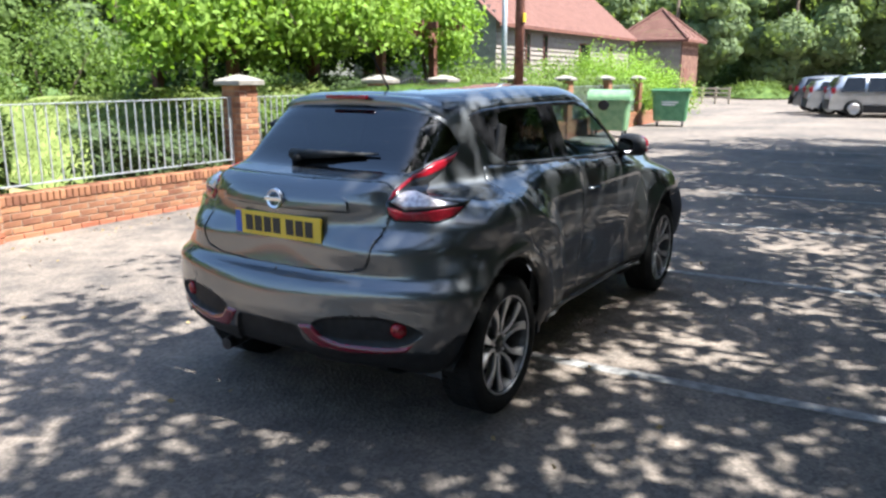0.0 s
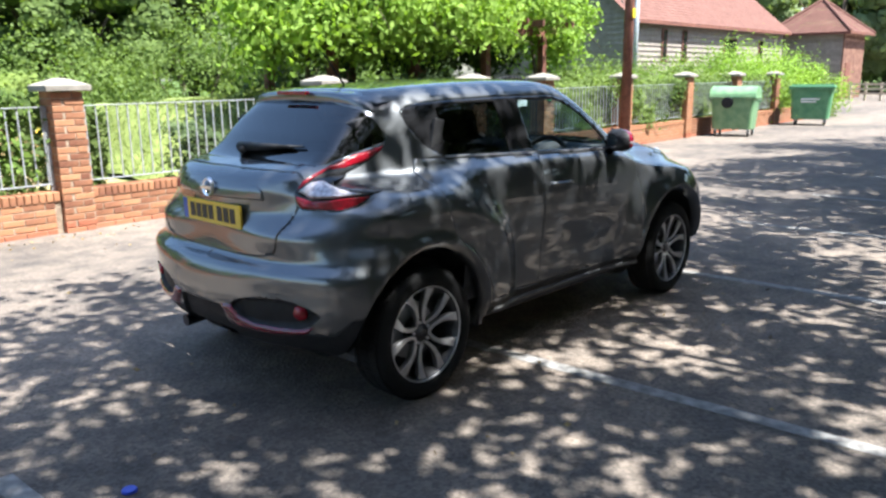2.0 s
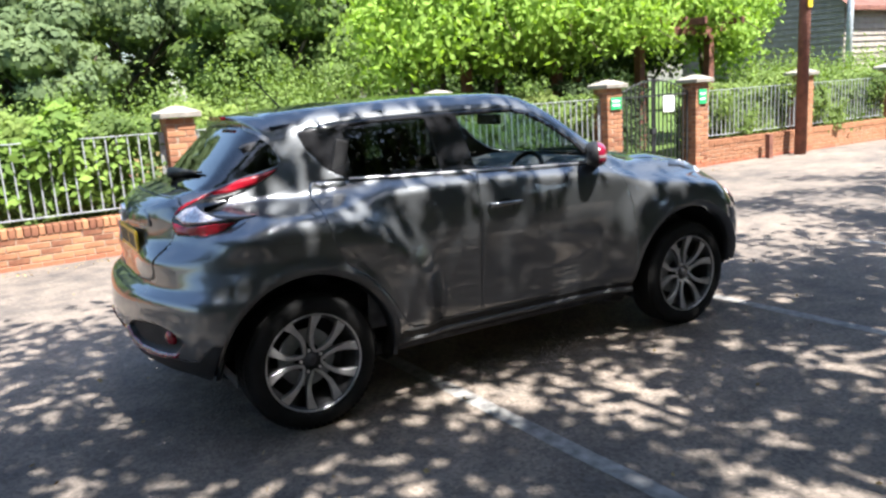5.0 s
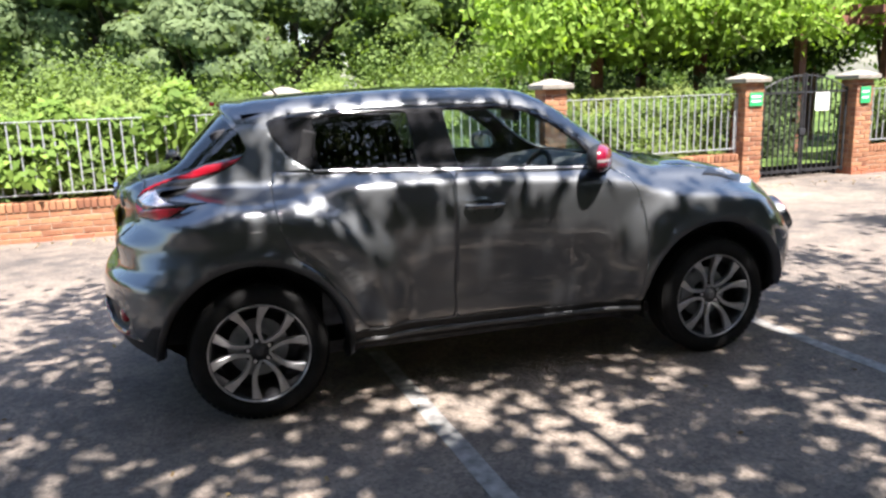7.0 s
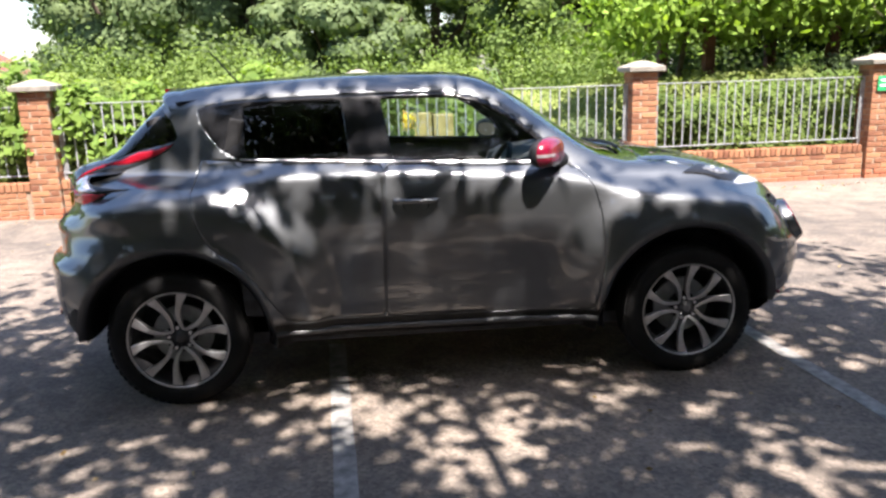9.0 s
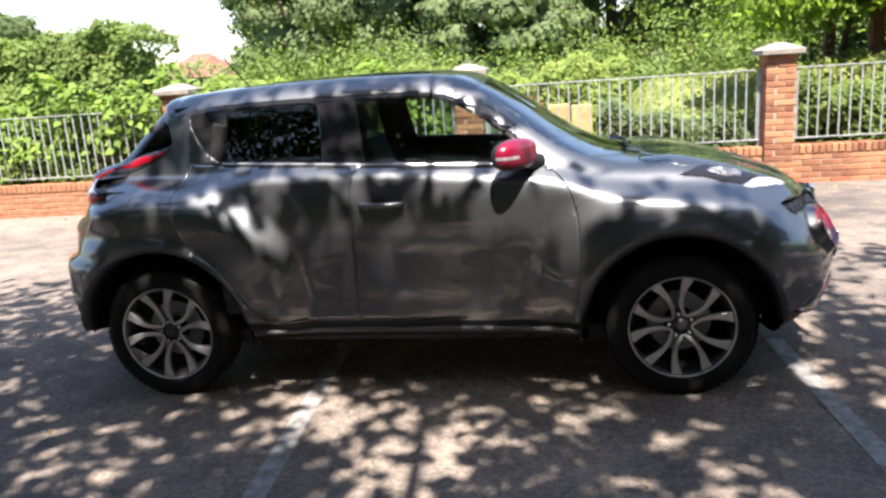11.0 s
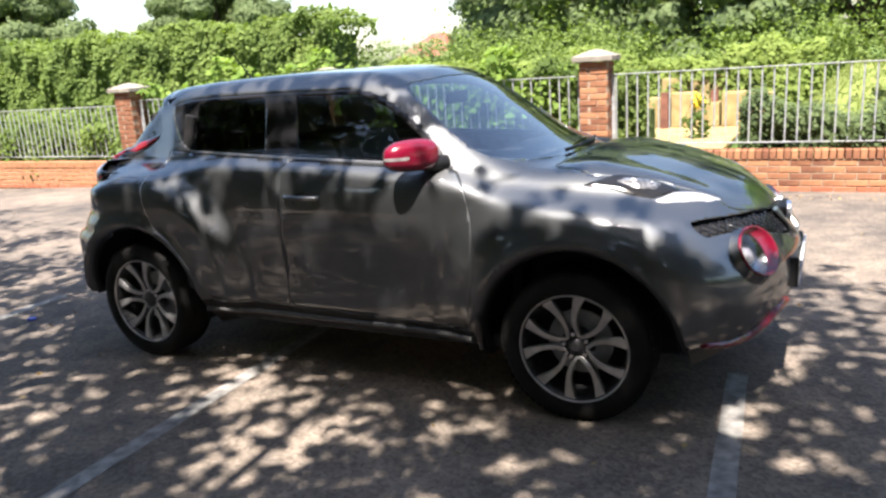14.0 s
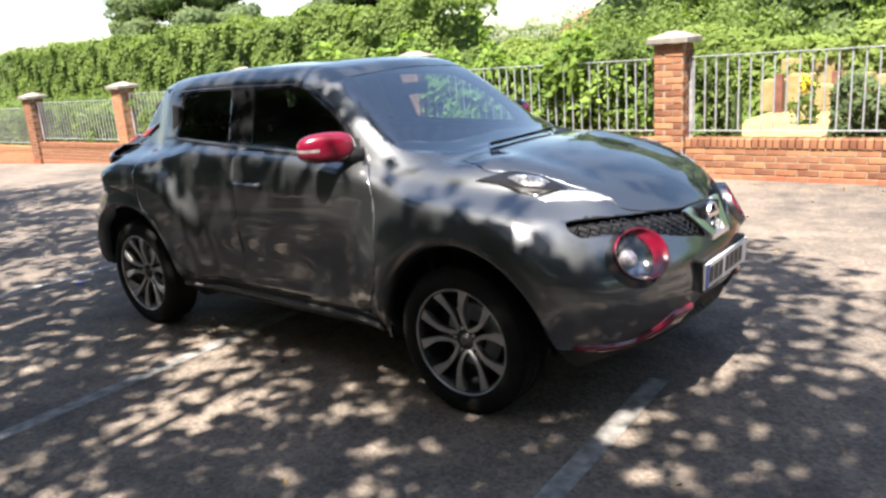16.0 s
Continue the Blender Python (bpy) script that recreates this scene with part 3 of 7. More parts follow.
# ---- gate ----
def gate():
    x0, x1 = PILLARS[7] + PW + 0.03, PILLARS[8] - 0.03
    ln = x1 - x0
    gz = ground_z(x0, 5.4)
    th = thing("iron_gate", "black iron double gate with an arched top, closed", "gate", at=(x0, wall_y(x0) + 0.17, gz), turn=1.43)
    for leaf_i in range(2):
        a, b = (0.0, ln / 2 - 0.008) if leaf_i == 0 else (ln / 2 + 0.008, ln)
        lf = part("gate_leaf", box(bmesh.new(), a, b, -0.02, 0.02, 1.36, 1.39), BLACKIRON, th)
        part("low_rail", box(bmesh.new(), a, b, -0.02, 0.02, 0.10, 0.14), BLACKIRON, lf)
        n = 8
        for i in range(n + 1):
            x = a + 0.02 + (b - a - 0.04) * i / n
            top = 1.43 + 0.24 * (1 - ((x - ln / 2) / (ln / 2)) ** 2)
            r = 0.020 if i in (0, n) else 0.0125
            part("bar", tube(bmesh.new(), (x, 0, 0.06), (x, 0, top), r, sides=8), BLACKIRON, lf)
        bm = bmesh.new()
        for i in range(16):
            xa, xb = a + (b - a) * i / 16, a + (b - a) * (i + 1) / 16
            za, zb = (1.40 + 0.24 * (1 - ((x - ln / 2) / (ln / 2)) ** 2) for x in (xa, xb))
            tube(bm, (xa, 0, za), (xb, 0, zb), 0.012, sides=6)
        part("arched_rail", bm, BLACKIRON, lf)
    part("lock_box", box(bmesh.new(), ln / 2 - 0.07, ln / 2 + 0.05, -0.035, 0.03, 0.70, 0.80, 0.004), BLACKIRON, th)
    sg = thing("notice_sign", "white notice board with faded printing fixed to the gate", "sign", at=(x0, wall_y(x0) + 0.17, gz))
    part("board", box(bmesh.new(), ln * 0.60, ln * 0.60 + 0.27, -0.045, -0.03, 1.08, 1.36, 0.003), SIGNWHITE, sg)
    for i in range(6):
        part("print_bar", box(bmesh.new(), ln * 0.60 + 0.04, ln * 0.60 + 0.16 + 0.07 * (i % 3 == 0), -0.049, -0.045, 1.13 + i * 0.035, 1.142 + i * 0.035), STEEL, sg)


gate()
for x, w, h, z in ((PILLARS[7] + 0.06, 0.24, 0.20, 1.20), (PILLARS[8] + 0.06, 0.20, 0.26, 1.17)):
    s = thing("pillar_sign", "small green sign with white lettering bars on a brick pillar", "sign", "pillar signs", at=(x, wall_y(x), ground_z(x, 5.4)))
    part("plate", box(bmesh.new(), 0, w, -0.022, -0.010, z, z + h, 0.002), SIGNGREEN, s)
    for k in range(2):
        part("letter_bar", box(bmesh.new(), 0.03, w - 0.04, -0.026, -0.022, z + h * (0.3 + 0.35 * k), z + h * (0.3 + 0.35 * k) + 0.025), SIGNWHITE, s)


# ---- pole, post, bins ----
pl = thing("telegraph_pole", "tall round stained wooden pole beside the wall", "pole", at=(11.62, 5.5, ground_z(11.6, 5.4)))
part("shaft", tube(bmesh.new(), (0, 0, -0.1), (0.06, 0.02, 7.5), 0.115, 0.095, 20), POLEWOOD, pl, smooth=True)
part("yellow_tag", box(bmesh.new(), -0.06, 0.06, -0.125, -0.10, 2.85, 3.05, 0.004), YELLOW, pl, "small yellow tag")
p2 = thing("lamp_post", "slim grey metal post far behind the shrubs", "post", at=(24.5, 12.6, 0))
part("shaft", tube(bmesh.new(), (0, 0, 0), (0, 0, 6.5), 0.12, 0.10, 14), STEEL, p2, smooth=True)
st = thing("timber_post", "short square timber post against the wall", "post", at=(10.75, 5.58, ground_z(10.7, 5.4)))
part("post", box(bmesh.new(), -0.05, 0.05, -0.05, 0.05, -0.05, 0.47, 0.006), POLEWOOD, st)


def wheelie_bin(at, turn, dome):
    mat = BINPALE if dome else BINGREEN
    th = thing("waste_bin", "pale green recycling bin with domed lid and round hatch" if dome else "large dark green plastic waste bin with flat lid", "bin", "bins by the wall", at=at, turn=turn)
    w, d, h = (1.12, 0.92, 1.02) if dome else (1.22, 0.92, 1.12)

    def shell(u, v):
        a = v * 2 * math.pi
        k = 0.89 + 0.11 * u
        c, s = math.cos(a), math.sin(a)
        e = 0.22
        x = math.copysign(abs(c) ** e, c) * w / 2 * k
        y = math.copysign(abs(s) ** e, s) * d / 2 * k
        return (x, y, 0.20 + (h - 0.20) * u)
    body = part("body", grid_mesh(shell, 6, 56, True), mat, th)
    bm = bmesh.new()
    box(bm, -w * 0.4, w * 0.4, -d * 0.4, d * 0.4, 0.19, 0.24, 0.01)
    part("base", bm, mat, th)
    part("rim", box(bmesh.new(), -w / 2 - 0.03, w / 2 + 0.03, -d / 2 - 0.03, d / 2 + 0.03, h - 0.03, h + 0.03, 0.015), mat, th)
    if dome:
        def lid(u, v):
            a = math.pi * u
            return ((v - 0.5) * (w + 0.04), -math.cos(a) * (d / 2 + 0.02), h + 0.03 + math.sin(a) * 0.26)
        part("domed_lid", grid_mesh(lid, 16, 8), mat, th)
        for sx in (-1, 1):
            bm = bmesh.new()
            vs = [bm.verts.new((sx * (w / 2 + 0.018), -math.cos(math.pi * i / 14) * (d / 2 + 0.02), h + 0.03 + math.sin(math.pi * i / 14) * 0.26)) for i in range(15)]
            bm.faces.new(vs)
            part("lid_end", bm, mat, th)
        part("hatch", spin(bmesh.new(), [(0.0, -d / 2 - 0.035), (0.13, -d / 2 - 0.035), (0.15, -d / 2 - 0.02), (0.15, -d / 2 + 0.06)], 24, "y", (-0.12, 0, 0.90)), TRIM, th, "dark round hatch")
    else:
        part("flat_lid", box(bmesh.new(), -w / 2 - 0.05, w / 2 + 0.05, -d / 2 - 0.06, d / 2 + 0.05, h + 0.03, h + 0.11, 0.03), mat, th)
        part("lid_rib", box(bmesh.new(), -w / 2, w / 2, -0.06, 0.06, h + 0.11, h + 0.15, 0.02), mat, th)
        for k in range(2):
            part("print_bar", box(bmesh.new(), -0.28, 0.25 - 0.1 * k, -d / 2 - 0.012, -d / 2 + 0.02, 0.80 - 0.08 * k, 0.84 - 0.08 * k), SIGNWHITE, th)
    for sx in (-1, 1):
        part("lift_trunnion", tube(bmesh.new(), (sx * w / 2, 0, h - 0.10), (sx * (w / 2 + 0.09), 0, h - 0.10), 0.025), mat, th)
        for sy in (-1, 1):
            wl = part("castor", tube(bmesh.new(), (sx * 0.42 - 0.02, sy * 0.34, 0.08), (sx * 0.42 + 0.02, sy * 0.34, 0.08), 0.08, sides=16), RUBBER, th)
            part("fork", box(bmesh.new(), sx * 0.42 - 0.035, sx * 0.42 + 0.035, sy * 0.34 - 0.03, sy * 0.34 + 0.03, 0.09, 0.20), STEEL, wl)
    return th


wheelie_bin((16.75, 5.15, -0.10), -78, True)
wheelie_bin((22.3, 5.0, -0.10), -76, False)

# ---- plants ----
def foliage(name, pts, size, mat, parent, **kw):
    ob = part(name, quads(leaf_quads(pts, size, **kw)), mat, parent)
    return ob


def trunk_mesh(path, r0, r1, sides=12):
    bm = bmesh.new()
    n = len(path)
    rings = []
    for i, p in enumerate(path):
        r = r0 + (r1 - r0) * i / (n - 1)
        rings.append([bm.verts.new(Vector(p) + Vector((math.cos(2 * math.pi * k / sides) * r * (1 + 0.12 * math.sin(3 * k + i)), math.sin(2 * math.pi * k / sides) * r, 0))) for k in range(sides)])
    for a, b in zip(rings, rings[1:]):
        for k in range(sides):
            j = (k + 1) % sides
            bm.faces.new((a[k], a[j], b[j], b[k]))
    bm.faces.new(rings[-1])
    return bm


def limb(bm, a, b, r0, r1, bend=0.3, n=5):
    a, b = Vector(a), Vector(b)
    side = Vector(rng.normal(size=3)) * bend
    path = [a.lerp(b, t) + side * t * (1 - t) + Vector((0, 0, -0.3 * bend * t * (1 - t))) for t in (i / n for i in range(n + 1))]
    return bent_bar(path, r0, 8, False, r1, bm)


def tree(name, at, height, radii, n, leafsize, mat, label, crown_z=None, m=90, spread=0.5, trunk_r=0.25, group="trees", shell=0.4):
    th = thing(name, label, "tree", group, at=at)
    cz = crown_z if crown_z is not None else height - radii[2]
    part("trunk", trunk_mesh([(0, 0, -0.2), (0.05, 0.03, height * 0.2), (0.0, 0.08, cz), (0.1, 0, cz + radii[2] * 0.6)], trunk_r, trunk_r * 0.3), BARK, th, smooth=True)
    for k in range(6):
        a = 2 * math.pi * k / 6 + rng.uniform(-0.4, 0.4)
        part("limb", limb(bmesh.new(), (0, 0, max(height * 0.2, cz - radii[2] * 0.7)), (math.cos(a) * radii[0] * 0.75, math.sin(a) * radii[1] * 0.75, cz + rng.uniform(-0.2, 0.6) * radii[2]), trunk_r * 0.45, 0.03), BARK, th, smooth=True)
    # the crown: rounded boughs of many sizes, each a knotted inner mass with leaves on it
    k = max(16, int(m * 0.42))
    v = rng.normal(size=(k, 3))
    v /= np.linalg.norm(v, axis=1, keepdims=True)
    v *= 0.55 + 0.37 * rng.random((k, 1)) ** 0.7
    mean = (radii[0] * radii[1] * radii[2]) ** (1 / 3)
    c = np.array((0, 0, cz)) + v * np.array(radii)
    r = mean * rng.uniform(0.16, 0.34, k)
    pick = rng.choice(k, n, p=r ** 2 / np.sum(r ** 2))
    d = rng.normal(size=(n, 3)) + v[pick] * 0.9 + np.array((0, 0, 0.25))
    d /= np.linalg.norm(d, axis=1, keepdims=True)
    bump = 1 + 0.14 * np.sin(d[:, 0:1] * 5 + pick[:, None]) * np.sin(d[:, 1:2] * 6 + 2 * pick[:, None]) + 0.10 * np.sin(d[:, 2:3] * 9 + pick[:, None])
    pts = c[pick] + d * r[pick][:, None] * (bump + rng.normal(0, 0.07, (n, 1))) * np.array((1.1, 1.1, 0.85))
    foliage("crown", (pts, d), leafsize * 1.15, mat, th, ragged=0.28)
    vs, fs = [], []
    for i in range(k):
        base = len(vs)
        for a in range(7):
            for b in range(10):
                al, be = math.pi * a / 6, 2 * math.pi * b / 10
                q = np.array((math.sin(al) * math.cos(be), math.sin(al) * math.sin(be), math.cos(al)))
                rr = r[i] * 0.80 * (1 + 0.14 * math.sin(q[0] * 5 + i) * math.sin(q[1] * 6 + 2 * i) + 0.10 * math.sin(q[2] * 9 + i))
                vs.append(tuple(c[i] + q * rr * np.array((1.1, 1.1, 0.85))))
        for a in range(6):
            for b in range(10):
                fs.append((base + a * 10 + b, base + a * 10 + (b + 1) % 10, base + a * 10 + 10 + (b + 1) % 10, base + a * 10 + 10 + b))
    bm = bmesh.new()
    me = mesh_of(vs, fs, True)
    bm.from_mesh(me)
    bpy.data.meshes.remove(me)
    part("inner_growth", bm, BOUGHS[mat.name], th)
    return th


def hedge(name, x0, x1, depth, off, z0, z1, n, size, mat, label, group="hedges", wob=0.12, y_at=None, surface=0.75, coverage=0.9):
    """A clipped or rough hedge along the wall line: leaves gathered at its faces, over a core box darkened to stand in
    for shade between them.
    """
    y0 = (wall_y((x0 + x1) / 2) if y_at is None else y_at) + off
    th = thing(name, label, "hedge", group, at=((x0 + x1) / 2, y0, 0))
    ln = x1 - x0
    u, v, w = rng.random(n), rng.random(n), rng.random(n)
    face = rng.random(n)
    on = rng.random(n) < surface
    y = np.where(on & (face < 0.62), rng.normal(0, 0.05, n), v * depth)
    top = z1 + wob * (np.sin(u * ln * 1.7 + x0) + 0.6 * np.sin(u * ln * 4.3 + 1) + 0.5 * np.sin(u * ln * 9.1))
    z = np.where(on & (face >= 0.62), top + rng.normal(0, 0.05, n), z0 + w * (top - z0))
    bulge = 0.10 * np.sin(u * ln * 2.3 + z * 3.1) + 0.07 * np.sin(u * ln * 6.1 - z * 5)
    pts = np.stack([(u - 0.5) * ln, y + np.where(on, bulge, 0), z], 1)
    out = np.stack([0.3 * np.cos(u * ln * 6.1 - z * 5), np.where(face < 0.62, -1.0, -0.3), np.where(face < 0.62, 0.45, 1.0) + 0.2 * np.sin(z * 9)], 1)
    pts = (pts, out)
    foliage("leaves", pts, size * 1.12, mat, th, ragged=0.40)
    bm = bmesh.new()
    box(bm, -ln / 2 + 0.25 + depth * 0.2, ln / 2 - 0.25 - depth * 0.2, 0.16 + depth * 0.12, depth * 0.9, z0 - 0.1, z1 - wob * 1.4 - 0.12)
    part("inner_growth", bm, HEDGECORE, th)
    return th


# darker green of the hedge cores: shade between leaves put into colour
HEDGECORE = surf("hedge_core_shade", (0.045, 0.070, 0.024), (0.095, 0.130, 0.046), 12, 0.95, bump=1.0, fine=50, spec=0.1)

BOUGHS = {"oak_leaves": surf("oak_boughs", (0.052, 0.076, 0.032), (0.110, 0.146, 0.060), 5, 0.9, bump=1.0, fine=22, spec=0.1),
          "hazy_leaves": surf("hazy_boughs", (0.105, 0.138, 0.062), (0.185, 0.232, 0.108), 5, 0.9, bump=1.0, fine=22, spec=0.1),
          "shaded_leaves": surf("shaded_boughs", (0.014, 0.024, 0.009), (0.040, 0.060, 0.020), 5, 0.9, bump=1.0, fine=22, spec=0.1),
          "dark_leaves": surf("dark_boughs", (0.042, 0.064, 0.027), (0.092, 0.126, 0.052), 5, 0.9, bump=1.0, fine=22, spec=0.1),
          "green_leaves": surf("green_boughs", (0.060, 0.092, 0.028), (0.130, 0.176, 0.056), 5, 0.9, bump=1.0, fine=22, spec=0.1)}
# hedges close behind the railings
hedge("hedge", -21, -8.2, 1.0, 0.36, -0.2, 0.95, 14000, 0.085, LEAFHEDGE, "dense leafy hedge growing through the railings")
hedge("hedge", -8.2, -4.2, 0.9, 0.34, 0.1, 1.18, 11000, 0.075, LEAFHEDGE, "dense leafy hedge growing through the railings")
hedge("hedge", -4.1, -0.6, 0.9, 0.40, 0.2, 1.28, 10000, 0.075, LEAFMID, "dense dark hedge with pale new shoots behind railings")
hedge("low_hedge", 1.2, 3.15, 0.8, 0.40, 0.2, 0.70, 8000, 0.06, LEAFDARK, "low clipped hedge behind the railings")
hedge("low_hedge", -0.25, 0.12, 0.6, 0.42, 0.2, 1.1, 2200, 0.06, LEAFMID, "clipped bush beside the brick pillar")
hedge("hedge", 3.5, 6.5, 0.9, 0.36, 0.2, 1.10, 9000, 0.07, LEAFHEDGE, "clipped hedge behind the railings")
bank = thing("grass_bank", "sunlit bank of long yellow-green grass behind the railings", "grass", at=(4.0, wall_y(4.0), 0))


def bank_z(x, dy):
    return 0.10 + 1.02 * smooth01((dy - 1.1) / 3.4) * smooth01((x + 2.75) / 1.4) + 0.05 * math.sin(x * 2.1) + 0.04 * math.sin(x * 4.7 + dy * 3)


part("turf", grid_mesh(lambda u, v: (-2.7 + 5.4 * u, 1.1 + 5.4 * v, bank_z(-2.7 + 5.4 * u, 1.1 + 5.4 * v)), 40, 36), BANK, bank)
gx, gy = rng.uniform(-2.7, 2.7, 9000), rng.uniform(1.1, 5.6, 9000)
foliage("long_grass", np.stack([gx, gy, np.array([bank_z(a, b) + 0.03 for a, b in zip(gx, gy)])], 1), 0.09, LEAFGRASS, bank, droop=-1.6, aspect=5.0)
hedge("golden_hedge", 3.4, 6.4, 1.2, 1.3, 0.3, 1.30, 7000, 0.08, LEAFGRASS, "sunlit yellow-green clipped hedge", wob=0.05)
hedge("hedge", 9.15, 15.3, 1.0, 0.26, 0.2, 1.28, 15000, 0.08, LEAFHEDGE, "dense sunlit hedge growing through the railings")
hedge("hedge", 15.5, 24, 1.4, 0.34, 0.2, 1.30, 12000, 0.09, LEAFHEDGE, "dense hedge behind the railings")
hedge("climber", -1.9, -0.75, 0.25, 0.30, 0.5, 1.42, 500, 0.09, LEAFCLIMB, "pale shoots of a climber on the railings", wob=0.1)
hedge("climber", -4.7, -1.5, 0.35, 0.20, 0.55, 1.46, 1500, 0.13, LEAFCLIMB, "bright climbing leaves over the railings", wob=0.16)
hedge("climber", -8.0, -4.4, 0.25, 0.22, 0.7, 1.45, 1100, 0.13, LEAFCLIMB, "bright climbing leaves over the railings", wob=0.2)

# tall hedge and shrubs further back
hedge("tall_hedge", -34, -8.3, 2.4, 6.2, 0.0, 2.75, 90000, 0.125, LEAFHEDGE, "tall broad sunlit garden hedge", wob=0.14, y_at=5.3)
hedge("hedge", -8.0, 2.0, 1.6, 5.6, 0.0, 1.35, 24000, 0.115, LEAFGOLD, "sunlit yellow-green hedge in the garden", wob=0.16, y_at=5.3)


def shrub(x, y, h, r, n, size, mat, label, name="shrub", group="shrubs"):
    th = thing(name, label, "shrub", group, at=(x, y, 0))
    for k in range(5):
        a = k * 1.3
        part("stem", limb(bmesh.new(), (0, 0, -0.1), (math.cos(a) * r * 0.5, math.sin(a) * r * 0.5, h * 0.7), 0.04, 0.01, 0.1, 3), BARK, th)
    foliage("leaves", clumps(n, (0, 0, h * 0.5), (r, r, h * 0.5), 40, r * 0.2, 0.5), size, mat, th)
    return th


for x, y, h, r, n in ((-3.5, 16, 2.3, 2.0, 5000), (0.5, 17, 2.1, 2.2, 5000), (4.0, 17.5, 2.6, 2.4, 5500), (8, 18, 3.2, 2.6, 5500), (-7.5, 19, 2.2, 2.2, 4000), (12.5, 17, 2.8, 2.5, 5000)):
    shrub(x, y, h, r, int(n * 1.4), 0.12, LEAFHEDGE, "rounded light green shrub in the garden")
for x, y, h, r, n in ((16.5, 8.6, 1.75, 1.6, 5000), (19.5, 8.2, 1.9, 1.7, 5500), (22.5, 7.7, 2.35, 1.8, 6500), (25.5, 7.6, 2.3, 1.7, 6000), (27.5, 6.8, 1.8, 1.3, 4000), (13.5, 8.2, 1.6, 1.5, 4000), (19, 11, 1.6, 2.0, 5000), (24, 11, 1.8, 2.0, 5000)):
    shrub(x, y, h * 0.92, r, int(n * 1.7), 0.095, LEAFLIME if x > 21 else LEAFHEDGE, "bushy bright green shrub behind the wall")

# trees of the background, all round the garden
for x, y, h, r, n, mt in ((-4, 30, 10, 5.2, 12000, 0), (3, 33, 11, 5.5, 12000, 0), (10.5, 30, 10.5, 5.2, 12000, 0), (17, 34, 12, 6, 11000, 1), (24, 30, 11, 5.5, 10000, 1), (7, 24, 6.5, 3.0, 8000, 2), (31, 36, 12, 6, 9000, 1), (-1, 24, 5.4, 2.8, 6500, 0), (14, 23, 6.5, 3.2, 8000, 0), (20.5, 22, 6.5, 3.0, 7500, 1), (-10, 29, 9.5, 4.0, 11000, 0), (-34, 36, 9, 4.5, 15000, 0), (-14.5, 47, 8.5, 4, 12000, 0), (-46, 30, 9, 5, 15000, 0)):
    tree("tree", (x, y, 0), h, (r, r * 0.9, h * 0.46), int(n * 3.0), 0.235, (LEAFOAK, LEAFDARK, LEAFMID)[mt], ("broad green oak tree with a dense crown", "dark green leafy tree with a dense crown", "light green leafy tree")[mt], h * 0.50, 150, 0.50, 0.3, shell=0.62)
# the conifer-like tree in the sky gap
th = thing("conifer", "small pale green conifer with a pointed top", "tree", at=(-17.5, 25, 0))
part("trunk", tube(bmesh.new(), (0, 0, -0.1), (0, 0, 4.0), 0.12, 0.03), BARK, th)
zz = rng.random(4000) ** 1.5
aa = rng.random(4000) * 2 * math.pi
rr = (1 - zz) * 1.3 * rng.uniform(0.5, 1.05, 4000) * (1 + 0.25 * np.sin(zz * 40))
foliage("needles", np.stack([np.cos(aa) * rr, np.sin(aa) * rr, 0.3 + zz * 4.1], 1), 0.16, LEAFLIME, th)

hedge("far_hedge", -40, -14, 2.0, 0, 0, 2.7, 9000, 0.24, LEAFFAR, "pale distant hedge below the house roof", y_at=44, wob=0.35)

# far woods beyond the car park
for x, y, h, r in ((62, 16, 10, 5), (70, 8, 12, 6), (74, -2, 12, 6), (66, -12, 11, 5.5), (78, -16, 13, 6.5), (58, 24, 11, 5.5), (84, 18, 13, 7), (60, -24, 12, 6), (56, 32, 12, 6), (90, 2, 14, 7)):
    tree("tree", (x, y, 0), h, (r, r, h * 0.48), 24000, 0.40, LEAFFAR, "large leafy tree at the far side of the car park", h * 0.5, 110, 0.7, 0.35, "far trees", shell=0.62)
th = thing("grass_mound", "low mound of grass and weeds beyond the car park", "grass", at=(58, 8.5, 0))
foliage("leaves", clumps(9000, (0, 0, 0.0), (3.0, 2.5, 0.95), 160, 0.22, 0.5), 0.15, LEAFHEDGE, th)
part("soil", grid_mesh(lambda u, v: (math.cos(v * 6.2832) * 3 * (1 - u), math.sin(v * 6.2832) * 2.4 * (1 - u), u ** 0.7 * 0.9), 8, 24, True), GRASS, th)
hedge("far_hedge", 44, 80, 2, 0, 0, 2.2, 9000, 0.35, LEAFDARK, "dark hedge under the far trees", y_at=22, wob=0.3)
th = thing("far_scrub", "dark undergrowth below the far trees", "shrub", at=(72, 0, 0))
foliage("leaves", clumps(14000, (0, 0, 1.0), (4, 34, 2.2), 160, 0.9, 0.1), 0.45, LEAFDARK, th)


